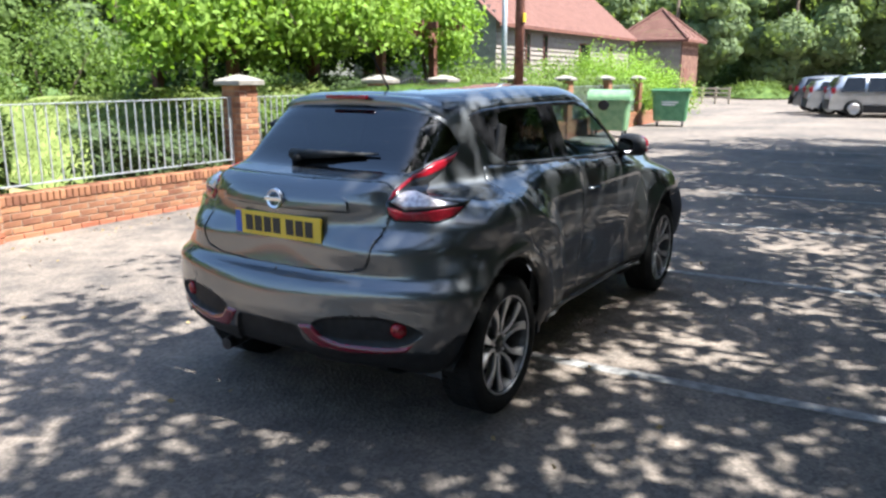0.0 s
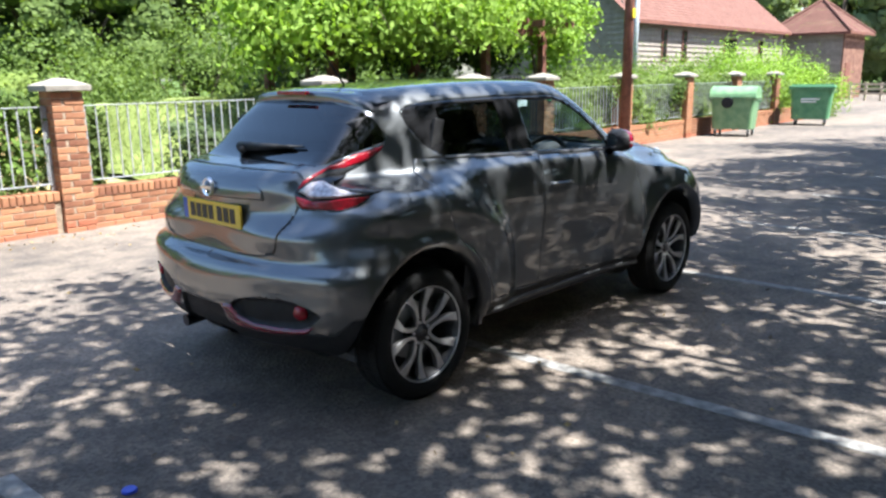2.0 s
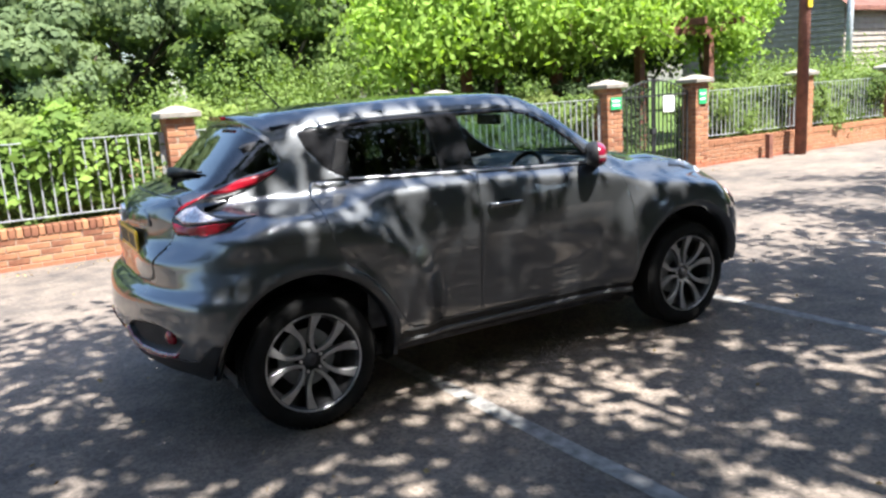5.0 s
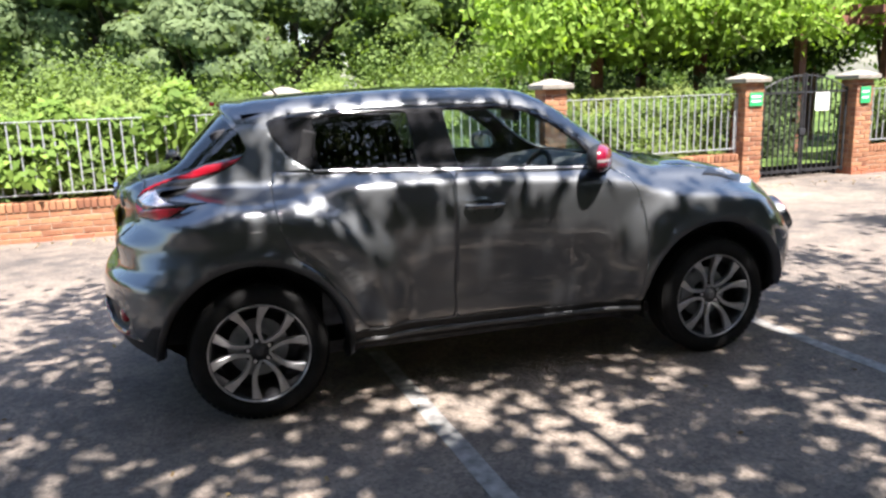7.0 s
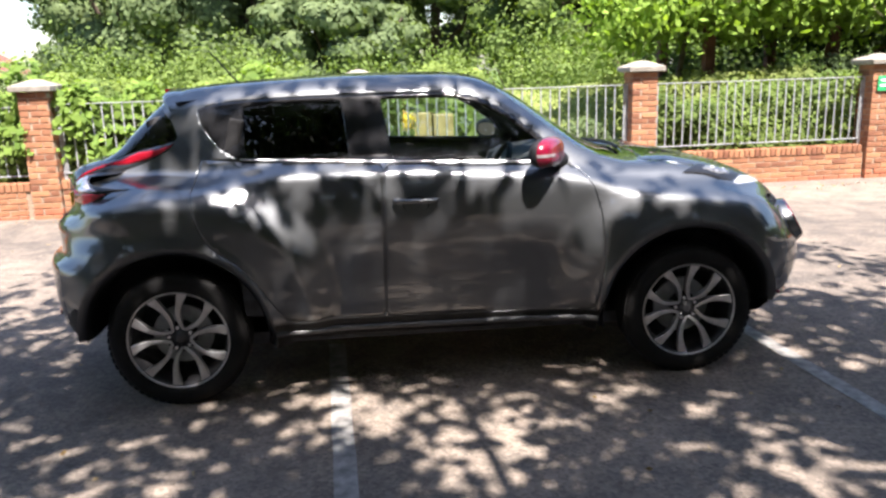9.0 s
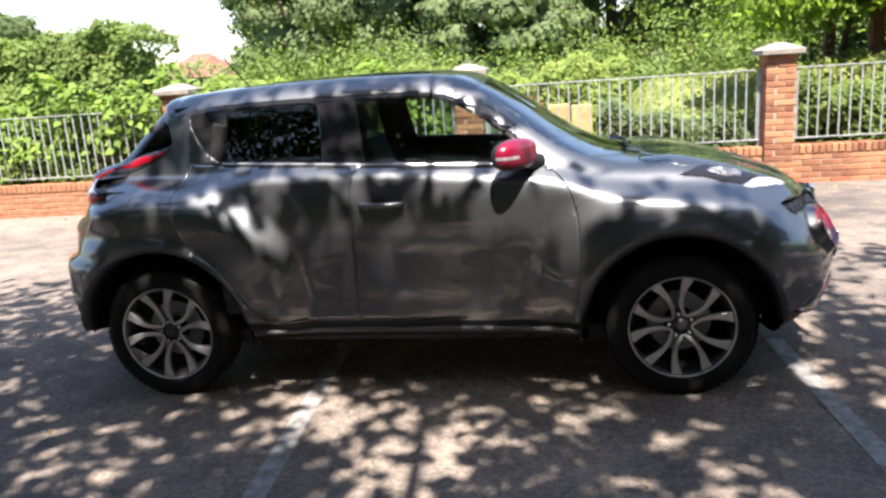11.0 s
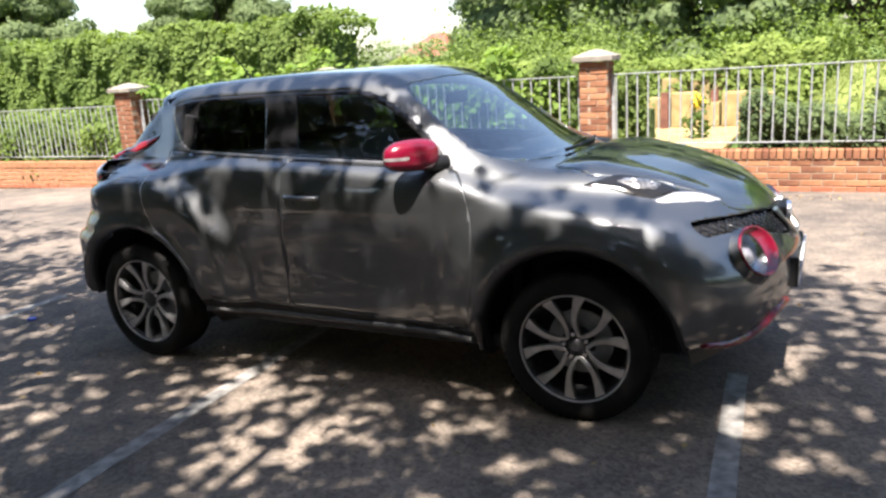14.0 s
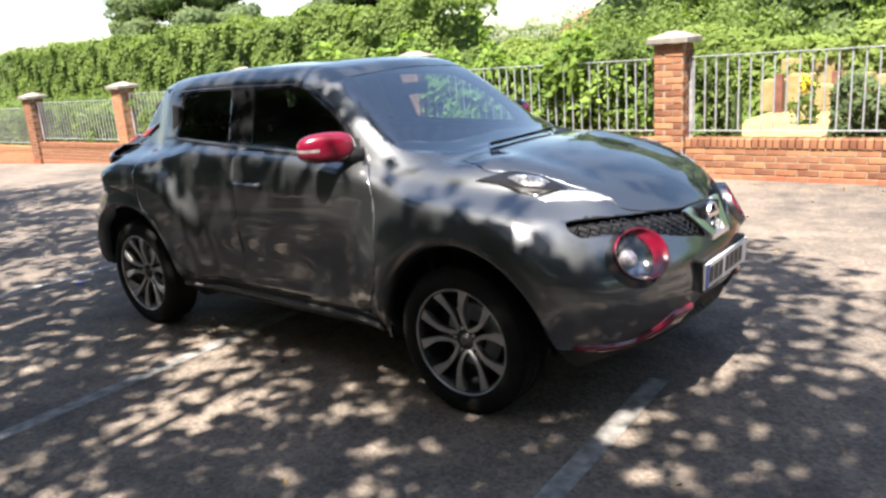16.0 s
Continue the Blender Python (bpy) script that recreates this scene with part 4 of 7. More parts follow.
# ---- wisteria on a pergola behind the gate ----
def pergola():
    th = thing("pergola", "timber pergola of dark posts and beams under climbing leaves", "pergola", at=(8.4, 8.7, 0.05))
    for x in (-3.2, -1.1, 1.1, 3.2):
        for y in (-0.9, 1.1):
            part("post", box(bmesh.new(), x - 0.08, x + 0.08, y - 0.08, y + 0.08, -0.1, 2.45, 0.01), POLEWOOD, th)
    for y in (-0.9, 1.1):
        part("beam", box(bmesh.new(), -3.7, 3.7, y - 0.05, y + 0.05, 2.40, 2.58, 0.01), POLEWOOD, th)
    for k in range(13):
        x = -3.5 + k * 0.58
        part("rafter", box(bmesh.new(), x - 0.03, x + 0.03, -1.6, 1.8, 2.58, 2.72, 0.008), POLEWOOD, th)
    v = thing("wisteria", "bright lime green climbing foliage drooping from the pergola", "climber", at=(8.4, 8.7, 0.05))
    for k in range(4):
        part("stem", limb(bmesh.new(), (-3.7 + k * 2.5, -0.75, 0), (-3.2 + k * 2.2, -0.4, 2.7), 0.07, 0.03, 0.3, 6), BARK, v)
    a = clumps(36000, (-0.1, 0.1, 3.08), (4.55, 2.3, 1.0), 130, 0.25, 0.45)
    b = clumps(11000, (-2.0, -1.5, 2.72), (2.5, 0.8, 0.62), 42, 0.24, 0.2)
    c = clumps(13000, (-3.4, -0.9, 2.62), (2.3, 1.3, 0.80), 80, 0.26, 0.2)
    d = clumps(10000, (3.9, 0.0, 2.85), (1.9, 1.8, 0.95), 40, 0.25, 0.3)
    foliage("leaves", tuple(np.concatenate(q) for q in zip(a, b, c, d)), 0.15, LEAFLIME, v, droop=0.5, aspect=2.0, ragged=0.9)
    # dark leaves under the roof, coloured to paint the shade below it
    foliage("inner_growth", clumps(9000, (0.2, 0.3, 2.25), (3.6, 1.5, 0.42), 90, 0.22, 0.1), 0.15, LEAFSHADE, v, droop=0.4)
    # a few bare shoots that hang out of the leaves
    for k in range(6):
        x = rng.uniform(-4.5, 3)
        part("shoot", limb(bmesh.new(), (x, -1.6, 2.9), (x + rng.uniform(-0.9, 0.9), -2.4, 2.0 + rng.uniform(0, 0.7)), 0.012, 0.005, 0.5, 7), BARK, v)


pergola()
# dark hedge and shrubs added to stand in for the pergola's shade
hedge("dark_hedge", 6.7, 8.9, 0.7, 1.3, 0.0, 1.45, 5500, 0.07, LEAFSHADE, "dark hedge added behind the gate to stand in for shade", wob=0.06)
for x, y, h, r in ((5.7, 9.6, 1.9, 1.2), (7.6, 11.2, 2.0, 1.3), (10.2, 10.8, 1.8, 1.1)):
    shrub(x, y, h, r, 4500, 0.10, LEAFDARK, "dark shrub added under the pergola to stand in for shade")

# ---- trees over the bays, behind the camera: their shade dapples the car ----
# spots to be sunlit: centre, radii, share of leaves removed above them
SUNGAPS = ((0.80, -0.50, 0.44, 0.28, 0.97), (0.1, -1.52, 0.80, 0.45, 0.45), (-1.35, -1.95, 0.5, 0.5, 0.6), (-0.25, -0.60, 1.0, 0.25, 0.70), (0.62, -0.54, 0.48, 0.24, 0.97), (-1.30, -0.50, 0.35, 0.28, 0.70), (-1.25, -0.2, 0.45, 0.26, 0.62), (-0.3, -0.05, 0.9, 0.22, 0.62), (1.75, 0.0, 0.5, 0.6, 0.7), (1.22, -0.50, 0.55, 0.30, 0.97), (2.3, -1.0, 0.4, 0.35, 0.7), (-2.1, -2.3, 0.4, 0.3, 0.6), (-1.9, 0.1, 0.5, 0.6, 0.5))


def shade_tree(at, height, crown, n, m, label, boughs=()):
    global rng
    rng = np.random.default_rng(31 + int(at[0] * 10) % 97)
    th = thing("shade_tree", label, "tree", "trees over the parking bays", at=at)
    part("trunk", trunk_mesh([(0, 0, -0.2), (0.06, 0, 1.2), (0.0, 0.1, 3.2), (0.1, 0.3, 5.5)], 0.26, 0.10, 16), BARK, th, smooth=True)
    cx, cy, cz, rx, ry, rz = crown
    for k in range(9):
        a = 2 * math.pi * k / 9 + 0.3
        part("limb", limb(bmesh.new(), (0.02, 0.1, 2.4 + 0.25 * k), (cx + math.cos(a) * rx * 0.8, cy + math.sin(a) * ry * 0.8, cz + rng.uniform(-0.4, 0.4) * rz), 0.055, 0.010, 0.8, 7), BARK, th, smooth=True)
    pts = clumps(n, (cx, cy, cz), (rx, ry, rz), m, 0.27, 0.10)[0]
    # leaves are dropped along the sun's rays, so sun patches land on chosen spots
    foot = pts + np.array(at) - np.array(SUN)[None, :] * ((pts[:, 2:3] + at[2] - 0.6) / SUN.z)
    thin = np.zeros(len(pts))
    for gx, gy, rx2, ry2, k in SUNGAPS:
        thin = np.maximum(thin, k * (np.hypot((foot[:, 0] - gx) / rx2, (foot[:, 1] - gy) / ry2) < 1))
    pts = pts[rng.random(len(pts)) >= thin]
    # boughs: leaf clumps added to deepen the shade on wheels and ground
    for bx, by, bz, r, k in boughs:
        pts = np.concatenate([pts, np.array((bx, by, bz)) - np.array(at) + rng.normal(size=(k, 3)) * np.array((r, r, 0.35))])
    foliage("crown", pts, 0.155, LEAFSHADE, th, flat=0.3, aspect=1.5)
    return th


SHADECLUMPS3 = ((4.9, -4.6, 5.7, 0.9, 550), (7.4, -4.4, 5.8, 1.0, 550))
rng = np.random.default_rng(31)
shade_tree((-7.5, -8.2, 0), 9, (-0.5, 3.9, 5.6, 5.2, 4.2, 1.7), 27000, 270, "broad-leaved tree whose branches reach over the parking bays")
shade_tree((0.8, -8.6, 0), 9, (0.2, 4.2, 5.7, 5.4, 4.4, 1.7), 23500, 275, "broad-leaved tree whose branches reach over the parked car", ((-1.75, -3.1, 5.6, 0.55, 620), (3.25, -3.25, 5.6, 0.36, 330), (-0.64, -3.75, 5.6, 0.24, 260), (1.88, -3.78, 5.6, 0.22, 220)))
shade_tree((9.2, -8.2, 0), 9, (0.2, 3.6, 5.8, 5.2, 4.6, 2.0), 33000, 300, "broad-leaved tree whose branches reach over the parking bays", SHADECLUMPS3)
shade_tree((15.5, -7.2, 0), 8, (-1.2, 3.2, 5.2, 4.6, 4.6, 2.4), 32000, 300, "broad-leaved tree with low branches over the parking bays")
# second row, added out of view: keeps ground bounce off the car's side
for k, x in enumerate((-16.5, -9.5, -2.6, 4.4, 11.6)):
    shade_tree((x, -11.0 - 0.4 * (k % 2), 0), 9, (0.2, 2.2, 6.0, 4.6, 3.6, 1.8), 15000, 190, "broad-leaved tree added out of view to shade the ground behind the bays")
# trees and hedge added out of view to block sky and darken reflections
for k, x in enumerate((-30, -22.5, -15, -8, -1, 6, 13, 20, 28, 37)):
    tree("boundary_tree", (x, -14.6 - (k % 2) * 1.2, 0), 10.5, (4.4, 3.0, 5.0), 9000, 0.42, LEAFSHADE, "tall dense tree added out of view to block the sky", 5.6, 90, 0.7, 0.3, "boundary trees", shell=0.6)
hedge("boundary_hedge", -40, 40, 2.0, 0, 0, 2.6, 20000, 0.28, LEAFSHADE, "dark hedge added out of view to darken the car's reflections", y_at=-12.5, wob=0.2)

# ---- stones and flowers in the garden ----
pv = thing("garden_path", "pale sandstone path and low retaining stones in the garden", "path", kind="structure", at=(0.12, 8.5, 0.10))
part("slab", box(bmesh.new(), -0.75, 0.75, -2.3, 3.2, 0.02, 0.10, 0.02), SAND, pv)
for k in range(5):
    part("stone", box(bmesh.new(), -0.9 + k * 0.42, -0.52 + k * 0.42, 1.6, 2.0, 0.1, 0.62 + 0.1 * math.sin(k * 2.3), 0.03), SAND, pv)
for k in range(4):
    part("stone", box(bmesh.new(), -0.8 + k * 0.45, -0.4 + k * 0.45, 2.4, 2.8, 0.1, 0.92 + 0.08 * math.sin(k * 1.3), 0.03), SAND, pv)
ps = thing("garden_post", "short brown timber post in the garden", "post", "garden posts", at=(-0.45, 10.0, 0.1))
part("post", box(bmesh.new(), -0.06, 0.06, -0.06, 0.06, 0, 0.72, 0.01), POLEWOOD, ps)
copy_thing(ps, pose(0.35, 10.2, 0.1))
fl = thing("flowers", "small clump of yellow flowers by the path", "flowers", at=(0.35, 8.4, 0.2))
foliage("flower_leaves", clumps(300, (0, 0, 0.3), (0.2, 0.2, 0.3), 12, 0.06, 0.2), 0.09, LEAFMID, fl)
tagged(foliage("petals", clumps(260, (0, 0, 0.58), (0.18, 0.18, 0.12), 14, 0.03, 0.2), 0.05, FLOWER, fl), kind="stuff")

# ---- barn ----
def barn():
    th = thing("barn", "weathered timber-clad barn with a red clay tile roof", "building", at=(26.4, 14.0, 0.0))
    L, D, EV, RG = 17.8, 8.0, 4.1, 7.6
    boards = part("wall", box(bmesh.new(), 0.05, L - 0.05, 0.05, D - 0.05, -0.1, EV), TIMBER, th)
    # boards of the long side and of the gable end
    bm = bmesh.new()
    n = 18
    for k in range(n):
        z0, z1 = 0.05 + k * EV / n, 0.05 + (k + 1) * EV / n + 0.02
        vs = [bm.verts.new(c) for c in ((0, -0.03, z0), (L, -0.03, z0), (L, 0.03, z1), (0, 0.03, z1))]
        bm.faces.new(vs)
        vs = [bm.verts.new(c) for c in ((0, -0.03, z0), (0, 0.04, z0), (L, 0.04, z0), (L, -0.03, z0))]
        bm.faces.new(vs)
    part("side_cladding", bm, TIMBER, th, "overlapping silvery weatherboards")["kind"] = "stuff"
    bm = bmesh.new()
    for k in range(32):
        z0, z1 = 0.05 + k * EV / n, 0.05 + (k + 1) * EV / n + 0.02
        inset = max(0.0, (z0 - EV) / (RG - EV)) * D / 2
        if inset > D / 2 - 0.1:
            break
        vs = [bm.verts.new(c) for c in ((-0.03, D - inset, z0), (-0.03, inset, z0), (0.03, inset, z1), (0.03, D - inset, z1))]
        bm.faces.new(vs)
    part("gable_cladding", bm, TIMBER, th, "overlapping silvery weatherboards")["kind"] = "stuff"
    for x in (0.04, L - 0.02):
        bm = bmesh.new()
        f = bm.faces.new([bm.verts.new(v) for v in ((x, 0, EV), (x, D, EV), (x, D / 2, RG))])
        for w in bmesh.ops.extrude_face_region(bm, geom=[f])["geom"]:
            if isinstance(w, bmesh.types.BMVert):
                w.co.x += 0.06 if x < 1 else -0.06
        part("gable", bm, TIMBER, th)
    # roof: rows of tiles as stepped strips
    for s, nm in ((0, "roof_slope"), (1, "roof_slope")):
        bm = bmesh.new()
        rows = 26
        for k in range(rows):
            t0, t1 = k / rows, (k + 1) / rows
            ys = [(-0.4 + (D / 2 + 0.4) * t) if s == 0 else (D + 0.4 - (D / 2 + 0.4) * t) for t in (t0, t1)]
            zs = [EV - 0.30 + (RG - EV + 0.30) * t for t in (t0, t1)]
            vs = [bm.verts.new(c) for c in ((-0.4, ys[0], zs[0] + 0.03), (L + 0.2, ys[0], zs[0] + 0.03), (L + 0.2, ys[1], zs[1] + 0.015), (-0.4, ys[1], zs[1] + 0.015))]
            bm.faces.new(vs)
            vs = [bm.verts.new(c) for c in ((-0.4, ys[0], zs[0] - 0.02), (L + 0.2, ys[0], zs[0] - 0.02), (L + 0.2, ys[0], zs[0] + 0.03), (-0.4, ys[0], zs[0] + 0.03))]
            bm.faces.new(vs)
        part("roof_tiles", bm, TILE, th, "red clay tiles")["kind"] = "stuff"
    part("fascia", box(bmesh.new(), -0.4, L + 0.2, -0.42, -0.36, EV - 0.42, EV - 0.26), POLEWOOD, th)
    for x, w, z0, z1 in ((2.9, 0.46, 2.05, 3.55), (4.9, 0.46, 2.05, 3.55), (9.6, 1.5, 2.2, 3.3), (14.2, 0.5, 2.0, 3.3)):
        wd = part("window", box(bmesh.new(), x, x + w, -0.07, 0.0, z0, z1), POLEWOOD, th)
        part("pane", box(bmesh.new(), x + 0.06, x + w - 0.06, -0.085, -0.06, z0 + 0.06, z1 - 0.06), PIANO, wd)


def wing():
    th = thing("barn_wing", "square timber and brick wing with a hipped red tile roof", "building", at=(47.45, 11.55, 0.0))
    W, EV, RG, e = 4.1, 3.95, 6.05, 0.45
    part("wall", box(bmesh.new(), 0.0, W, 0.05, W, -0.1, EV), TIMBER, th)
    part("brick_wall", box(bmesh.new(), -0.02, W, -0.03, 0.04, -0.1, EV), BRICKBROWN, th, "brown brick side wall")
    for k in range(18):
        part("board", box(bmesh.new(), -0.05 + 0.002 * (k % 2), -0.004, 0.1, W - 0.1, 0.05 + k * 0.215, 0.255 + k * 0.215, 0.006), TIMBER, th)
    bm = bmesh.new()
    rows, c = 22, W / 2
    for k in range(rows):
        rect = []
        for t in (k / rows, (k + 1) / rows):
            r = (c + e) * (1 - t)
            rect.append((c - r, c + r, c - r, c + r, EV - 0.08 + (RG - EV) * t))
        (a0, a1, b0, b1, z0), (c0, c1, d0, d1, z1) = rect
        z0 += 0.02
        for pts in (((a0, b0, z0), (a1, b0, z0), (c1, d0, z1), (c0, d0, z1)), ((a0, b1, z0), (a0, b0, z0), (c0, d0, z1), (c0, d1, z1)), ((a1, b0, z0), (a1, b1, z0), (c1, d1, z1), (c1, d0, z1)), ((a1, b1, z0), (a0, b1, z0), (c0, d1, z1), (c1, d1, z1))):
            bm.faces.new([bm.verts.new(p) for p in pts])
    part("roof_tiles", bm, TILE, th, "red clay tiles")["kind"] = "stuff"
    for q in ((-e, -e), (W + e, -e), (-e, W + e)):
        part("hip_ridge", tube(bmesh.new(), (*q, EV - 0.04), (c, c, RG - 0.04), 0.09, sides=8), TILE, th)
    part("eaves_board", box(bmesh.new(), -e, W + e, -e - 0.02, -e + 0.04, EV - 0.22, EV - 0.06), POLEWOOD, th)
    part("eaves_board", box(bmesh.new(), -e - 0.02, -e + 0.04, -e, W + e, EV - 0.22, EV - 0.06), POLEWOOD, th)
    part("door", box(bmesh.new(), 0.5, 1.5, -0.07, -0.02, 0.0, 2.05, 0.01), POLEWOOD, th, "brown door in the brick wall")


barn()
wing()

# a far house roof in the gap of the trees
hs = thing("far_house", "distant house with a red roof behind the hedges", "building", at=(-31.4, 63, -1.0))
part("wall", box(bmesh.new(), -2.6, 2.6, -3, 3, -0.1, 3.4), PALE_WALL, hs)
bm = bmesh.new()
q = [bm.verts.new(c) for c in ((-2.9, -3.4, 3.3), (2.9, -3.4, 3.3), (2.9, 3.4, 3.3), (-2.9, 3.4, 3.3), (-0.7, 0, 5.4), (0.7, 0, 5.4))]
for f in ((0, 1, 5, 4), (1, 2, 5), (2, 3, 4, 5), (3, 0, 4)):
    bm.faces.new([q[i] for i in f])
part("roof", bm, REDROOF, hs, "red hipped roof")


# ---- post-and-rail fence near the barn wing ----
fe = thing("rail_fence", "low pale timber post-and-rail fence beside the barn", "fence", at=(45.0, 9.1, 0))
for k in range(4):
    part("fence_post", box(bmesh.new(), -0.06, 0.06, -1.25 + k * 0.80 - 0.06, -1.25 + k * 0.80 + 0.06, -0.1, 0.92, 0.01), FENCEWOOD, fe)
for z in (0.30, 0.56, 0.82):
    part("rail", box(bmesh.new(), -0.10, -0.062, -1.35, 1.25, z - 0.055, z + 0.055, 0.006), FENCEWOOD, fe)


# ---- far parked cars ----
def far_car(at, turn, mat, label, L=4.4, W=1.8, H=1.65, suv=True):
    th = thing("parked_car", label, "car", "cars parked far off", at=at, turn=turn)
    top = pchip((0.0, 0.72), (0.06 * L, 0.93), (0.26 * L, 1.02), (0.40 * L, H - 0.04), (0.62 * L, H), (0.90 * L, H - 0.10), (0.985 * L, 1.0), (L, 0.70))

    def hull(u, v):
        x = L * u
        zt = float(top(x))
        a = math.pi * v
        w = W / 2 * (1 - 0.16 * abs(2 * u - 1) ** 4)
        z = 0.30 + (zt - 0.30) * min(1.0, 1.35 * math.sin(a)) if v not in (0.0, 1.0) else 0.30
        nar = 1 - 0.22 * smooth01((z - 0.98) / 0.6)
        return (x - L / 2, -math.cos(a) * w * nar if abs(math.cos(a)) < 0.72 else -math.copysign(1, math.cos(a)) * w * nar * (0.9 + 0.1 * min(1, (1 - abs(math.cos(a))) / 0.28)), z)
    part("body", grid_mesh(hull, 44, 25), mat, th)
    for sy in (-1, 1):
        for x0, x1 in ((0.35, 0.51), (0.525, 0.715), (0.73, 0.925)):
            bm = bmesh.new()
            vs = [bm.verts.new((x * L - L / 2, sy * (W / 2 * y), z)) for x, y, z in ((x0 + 0.01, 0.985, 1.0), (x1, 0.985, 1.0), (x1 - (0.045 if x1 > 0.9 else 0.005), 0.845, H - 0.14), (x0 + 0.07 if x0 < 0.4 else x0 + 0.005, 0.845, H - 0.14))]
            bm.faces.new(vs)
            part("side_window", bm, PIANO, th)
        part("door_mirror", box(bmesh.new(), 0.29 * L - L / 2, 0.29 * L - L / 2 + 0.10, sy * W / 2 - (0.02 if sy > 0 else 0.16), sy * W / 2 + (0.16 if sy > 0 else 0.02), 1.0, 1.14, 0.02), mat, th)
        part("sill", box(bmesh.new(), -L * 0.27, L * 0.27, sy * W / 2 * 0.96 - 0.03, sy * W / 2 * 0.96 + 0.03, 0.22, 0.50, 0.01), TRIM, th)
        for x in (-0.31 * L, 0.31 * L):
            w = part("wheel", spin(bmesh.new(), [(0.20, 0.0), (0.30, 0.02), (0.34, 0.04), (0.345, 0.20), (0.25, 0.22)], 28, "y", (x, sy * (W / 2) - (0.21 if sy > 0 else 0.0), 0.345)), RUBBER, th, smooth=True)
            part("rim", spin(bmesh.new(), [(0.0, 0.03), (0.06, 0.015), (0.19, 0.04), (0.215, 0.02)], 10, "y", (x, sy * (W / 2) - (0.0 if sy > 0 else 0.0), 0.345)), ALLOY, w)
        part("tail_lamp", box(bmesh.new(), L / 2 - 0.16, L / 2 - 0.02, sy * W * 0.43 - 0.06, sy * W * 0.43 + 0.06, 0.92, 1.14, 0.02), REDLENS, th)
    bm = bmesh.new()
    bm.faces.new([bm.verts.new(c) for c in ((L / 2 - 0.02, -W * 0.36, 1.05), (L / 2 - 0.02, W * 0.36, 1.05), (L / 2 * 0.86, W * 0.31, H - 0.14), (L / 2 * 0.86, -W * 0.31, H - 0.14))])
    part("rear_window", bm, PIANO, th)
    return th


far_car((30.7, -1.15, 0), 106, SILVER, "silver sport utility car parked nose outward", 4.5, 1.82, 1.68)
far_car((32.4, -0.1, 0), 106, SILVER, "silver estate car parked beside another", 4.4, 1.78, 1.50)
far_car((35.0, 0.8, 0), 106, PAINT, "dark grey car parked beyond silver cars", 4.4, 1.8, 1.62)
# small litter on the asphalt
lt = thing("bottle_cap", "small blue plastic bottle cap lying on asphalt", "litter", at=(-2.70, -0.645, 0.004))
part("cap", spin(bmesh.new(), [(0.0, 0.012), (0.026, 0.012), (0.03, 0.008), (0.03, 0.0)], 18, "z"), BLUEBIT, lt)
r2 = random.Random(3)
dl = [(r2.uniform(-4, 4), r2.uniform(-4.5, 4.8)) for _ in range(140)]
pts = np.array([(x, y, ground_z(x, y) + 0.012) for x, y in dl] + [(r2.uniform(-9, 9), 5.25 - abs(r2.gauss(0, 0.18)), -0.09) for _ in range(420)])
d = thing("fallen_leaves", "dry fallen leaves scattered on asphalt and along the wall", "leaves", kind="stuff")
part("leaves", quads(leaf_quads(pts, 0.035, flat=0.9)), surf("dry_leaf", (0.16, 0.10, 0.04), (0.36, 0.27, 0.12), 20, 0.8), d)

# ---- the car ----
CAR = thing("car", "dark metallic grey compact crossover car with red mirrors and trim, parked", "car", at=(-0.01, -0.03, 0))
Ztop = pchip((-1.9, 1.30), (-1.42, 1.485), (-1.15, 1.52), (-0.8, 1.543), (-0.3, 1.557), (0.1, 1.55), (0.26, 1.530), (0.38, 1.485), (0.98, 1.125), (1.08, 1.10), (1.3, 1.085), (1.5, 1.05), (1.7, 0.995), (1.9, 0.915), (2.03, 0.845), (2.25, 0.68))
Xnose = pchip((0.15, 1.74), (0.22, 1.86), (0.30, 1.975), (0.36, 2.04), (0.42, 2.075), (0.55, 2.105), (0.64, 2.095), (0.72, 2.065), (0.82, 2.025), (0.90, 1.985), (1.0, 1.94), (1.2, 1.84))
Xrear = pchip((0.15, -1.70), (0.26, -1.84), (0.36, -1.94), (0.46, -1.985), (0.56, -2.0), (0.655, -1.993), (0.69, -1.982), (0.718, -1.962), (0.738, -1.915), (0.755, -1.902), (0.86, -1.888), (0.97, -1.885), (1.05, -1.885), (1.10, -1.865), (1.14, -1.80), (1.165, -1.70), (1.18, -1.645), (1.30, -1.505), (1.43, -1.375), (1.60, -1.22))
Rearbow = pchip((0.2, 0.22), (0.60, 0.24), (0.76, 0.04), (0.86, -0.14), (0.97, 0.385), (1.0, 0.36), (1.06, 0.25), (1.12, 0.20), (1.18, 0.10), (1.30, 0.08))
Rearturn = pchip((0.2, 0.15), (0.60, 0.12), (0.76, 0.385), (0.86, 0.775), (0.97, 0.02), (1.0, 0.20), (1.06, 0.60), (1.12, 0.45), (1.18, 0.20), (1.30, 0.32))
Bow = pchip((-1.5, 0.10), (0.3, 0.14), (1.0, 0.17), (1.5, 0.28), (1.9, 0.40))
Lower = pchip((0.15, 0.74), (0.30, 0.785), (0.42, 0.805), (0.60, 0.82), (0.80, 0.825), (0.95, 0.818), (1.05, 0.800), (1.15, 0.78), (1.3, 0.74))
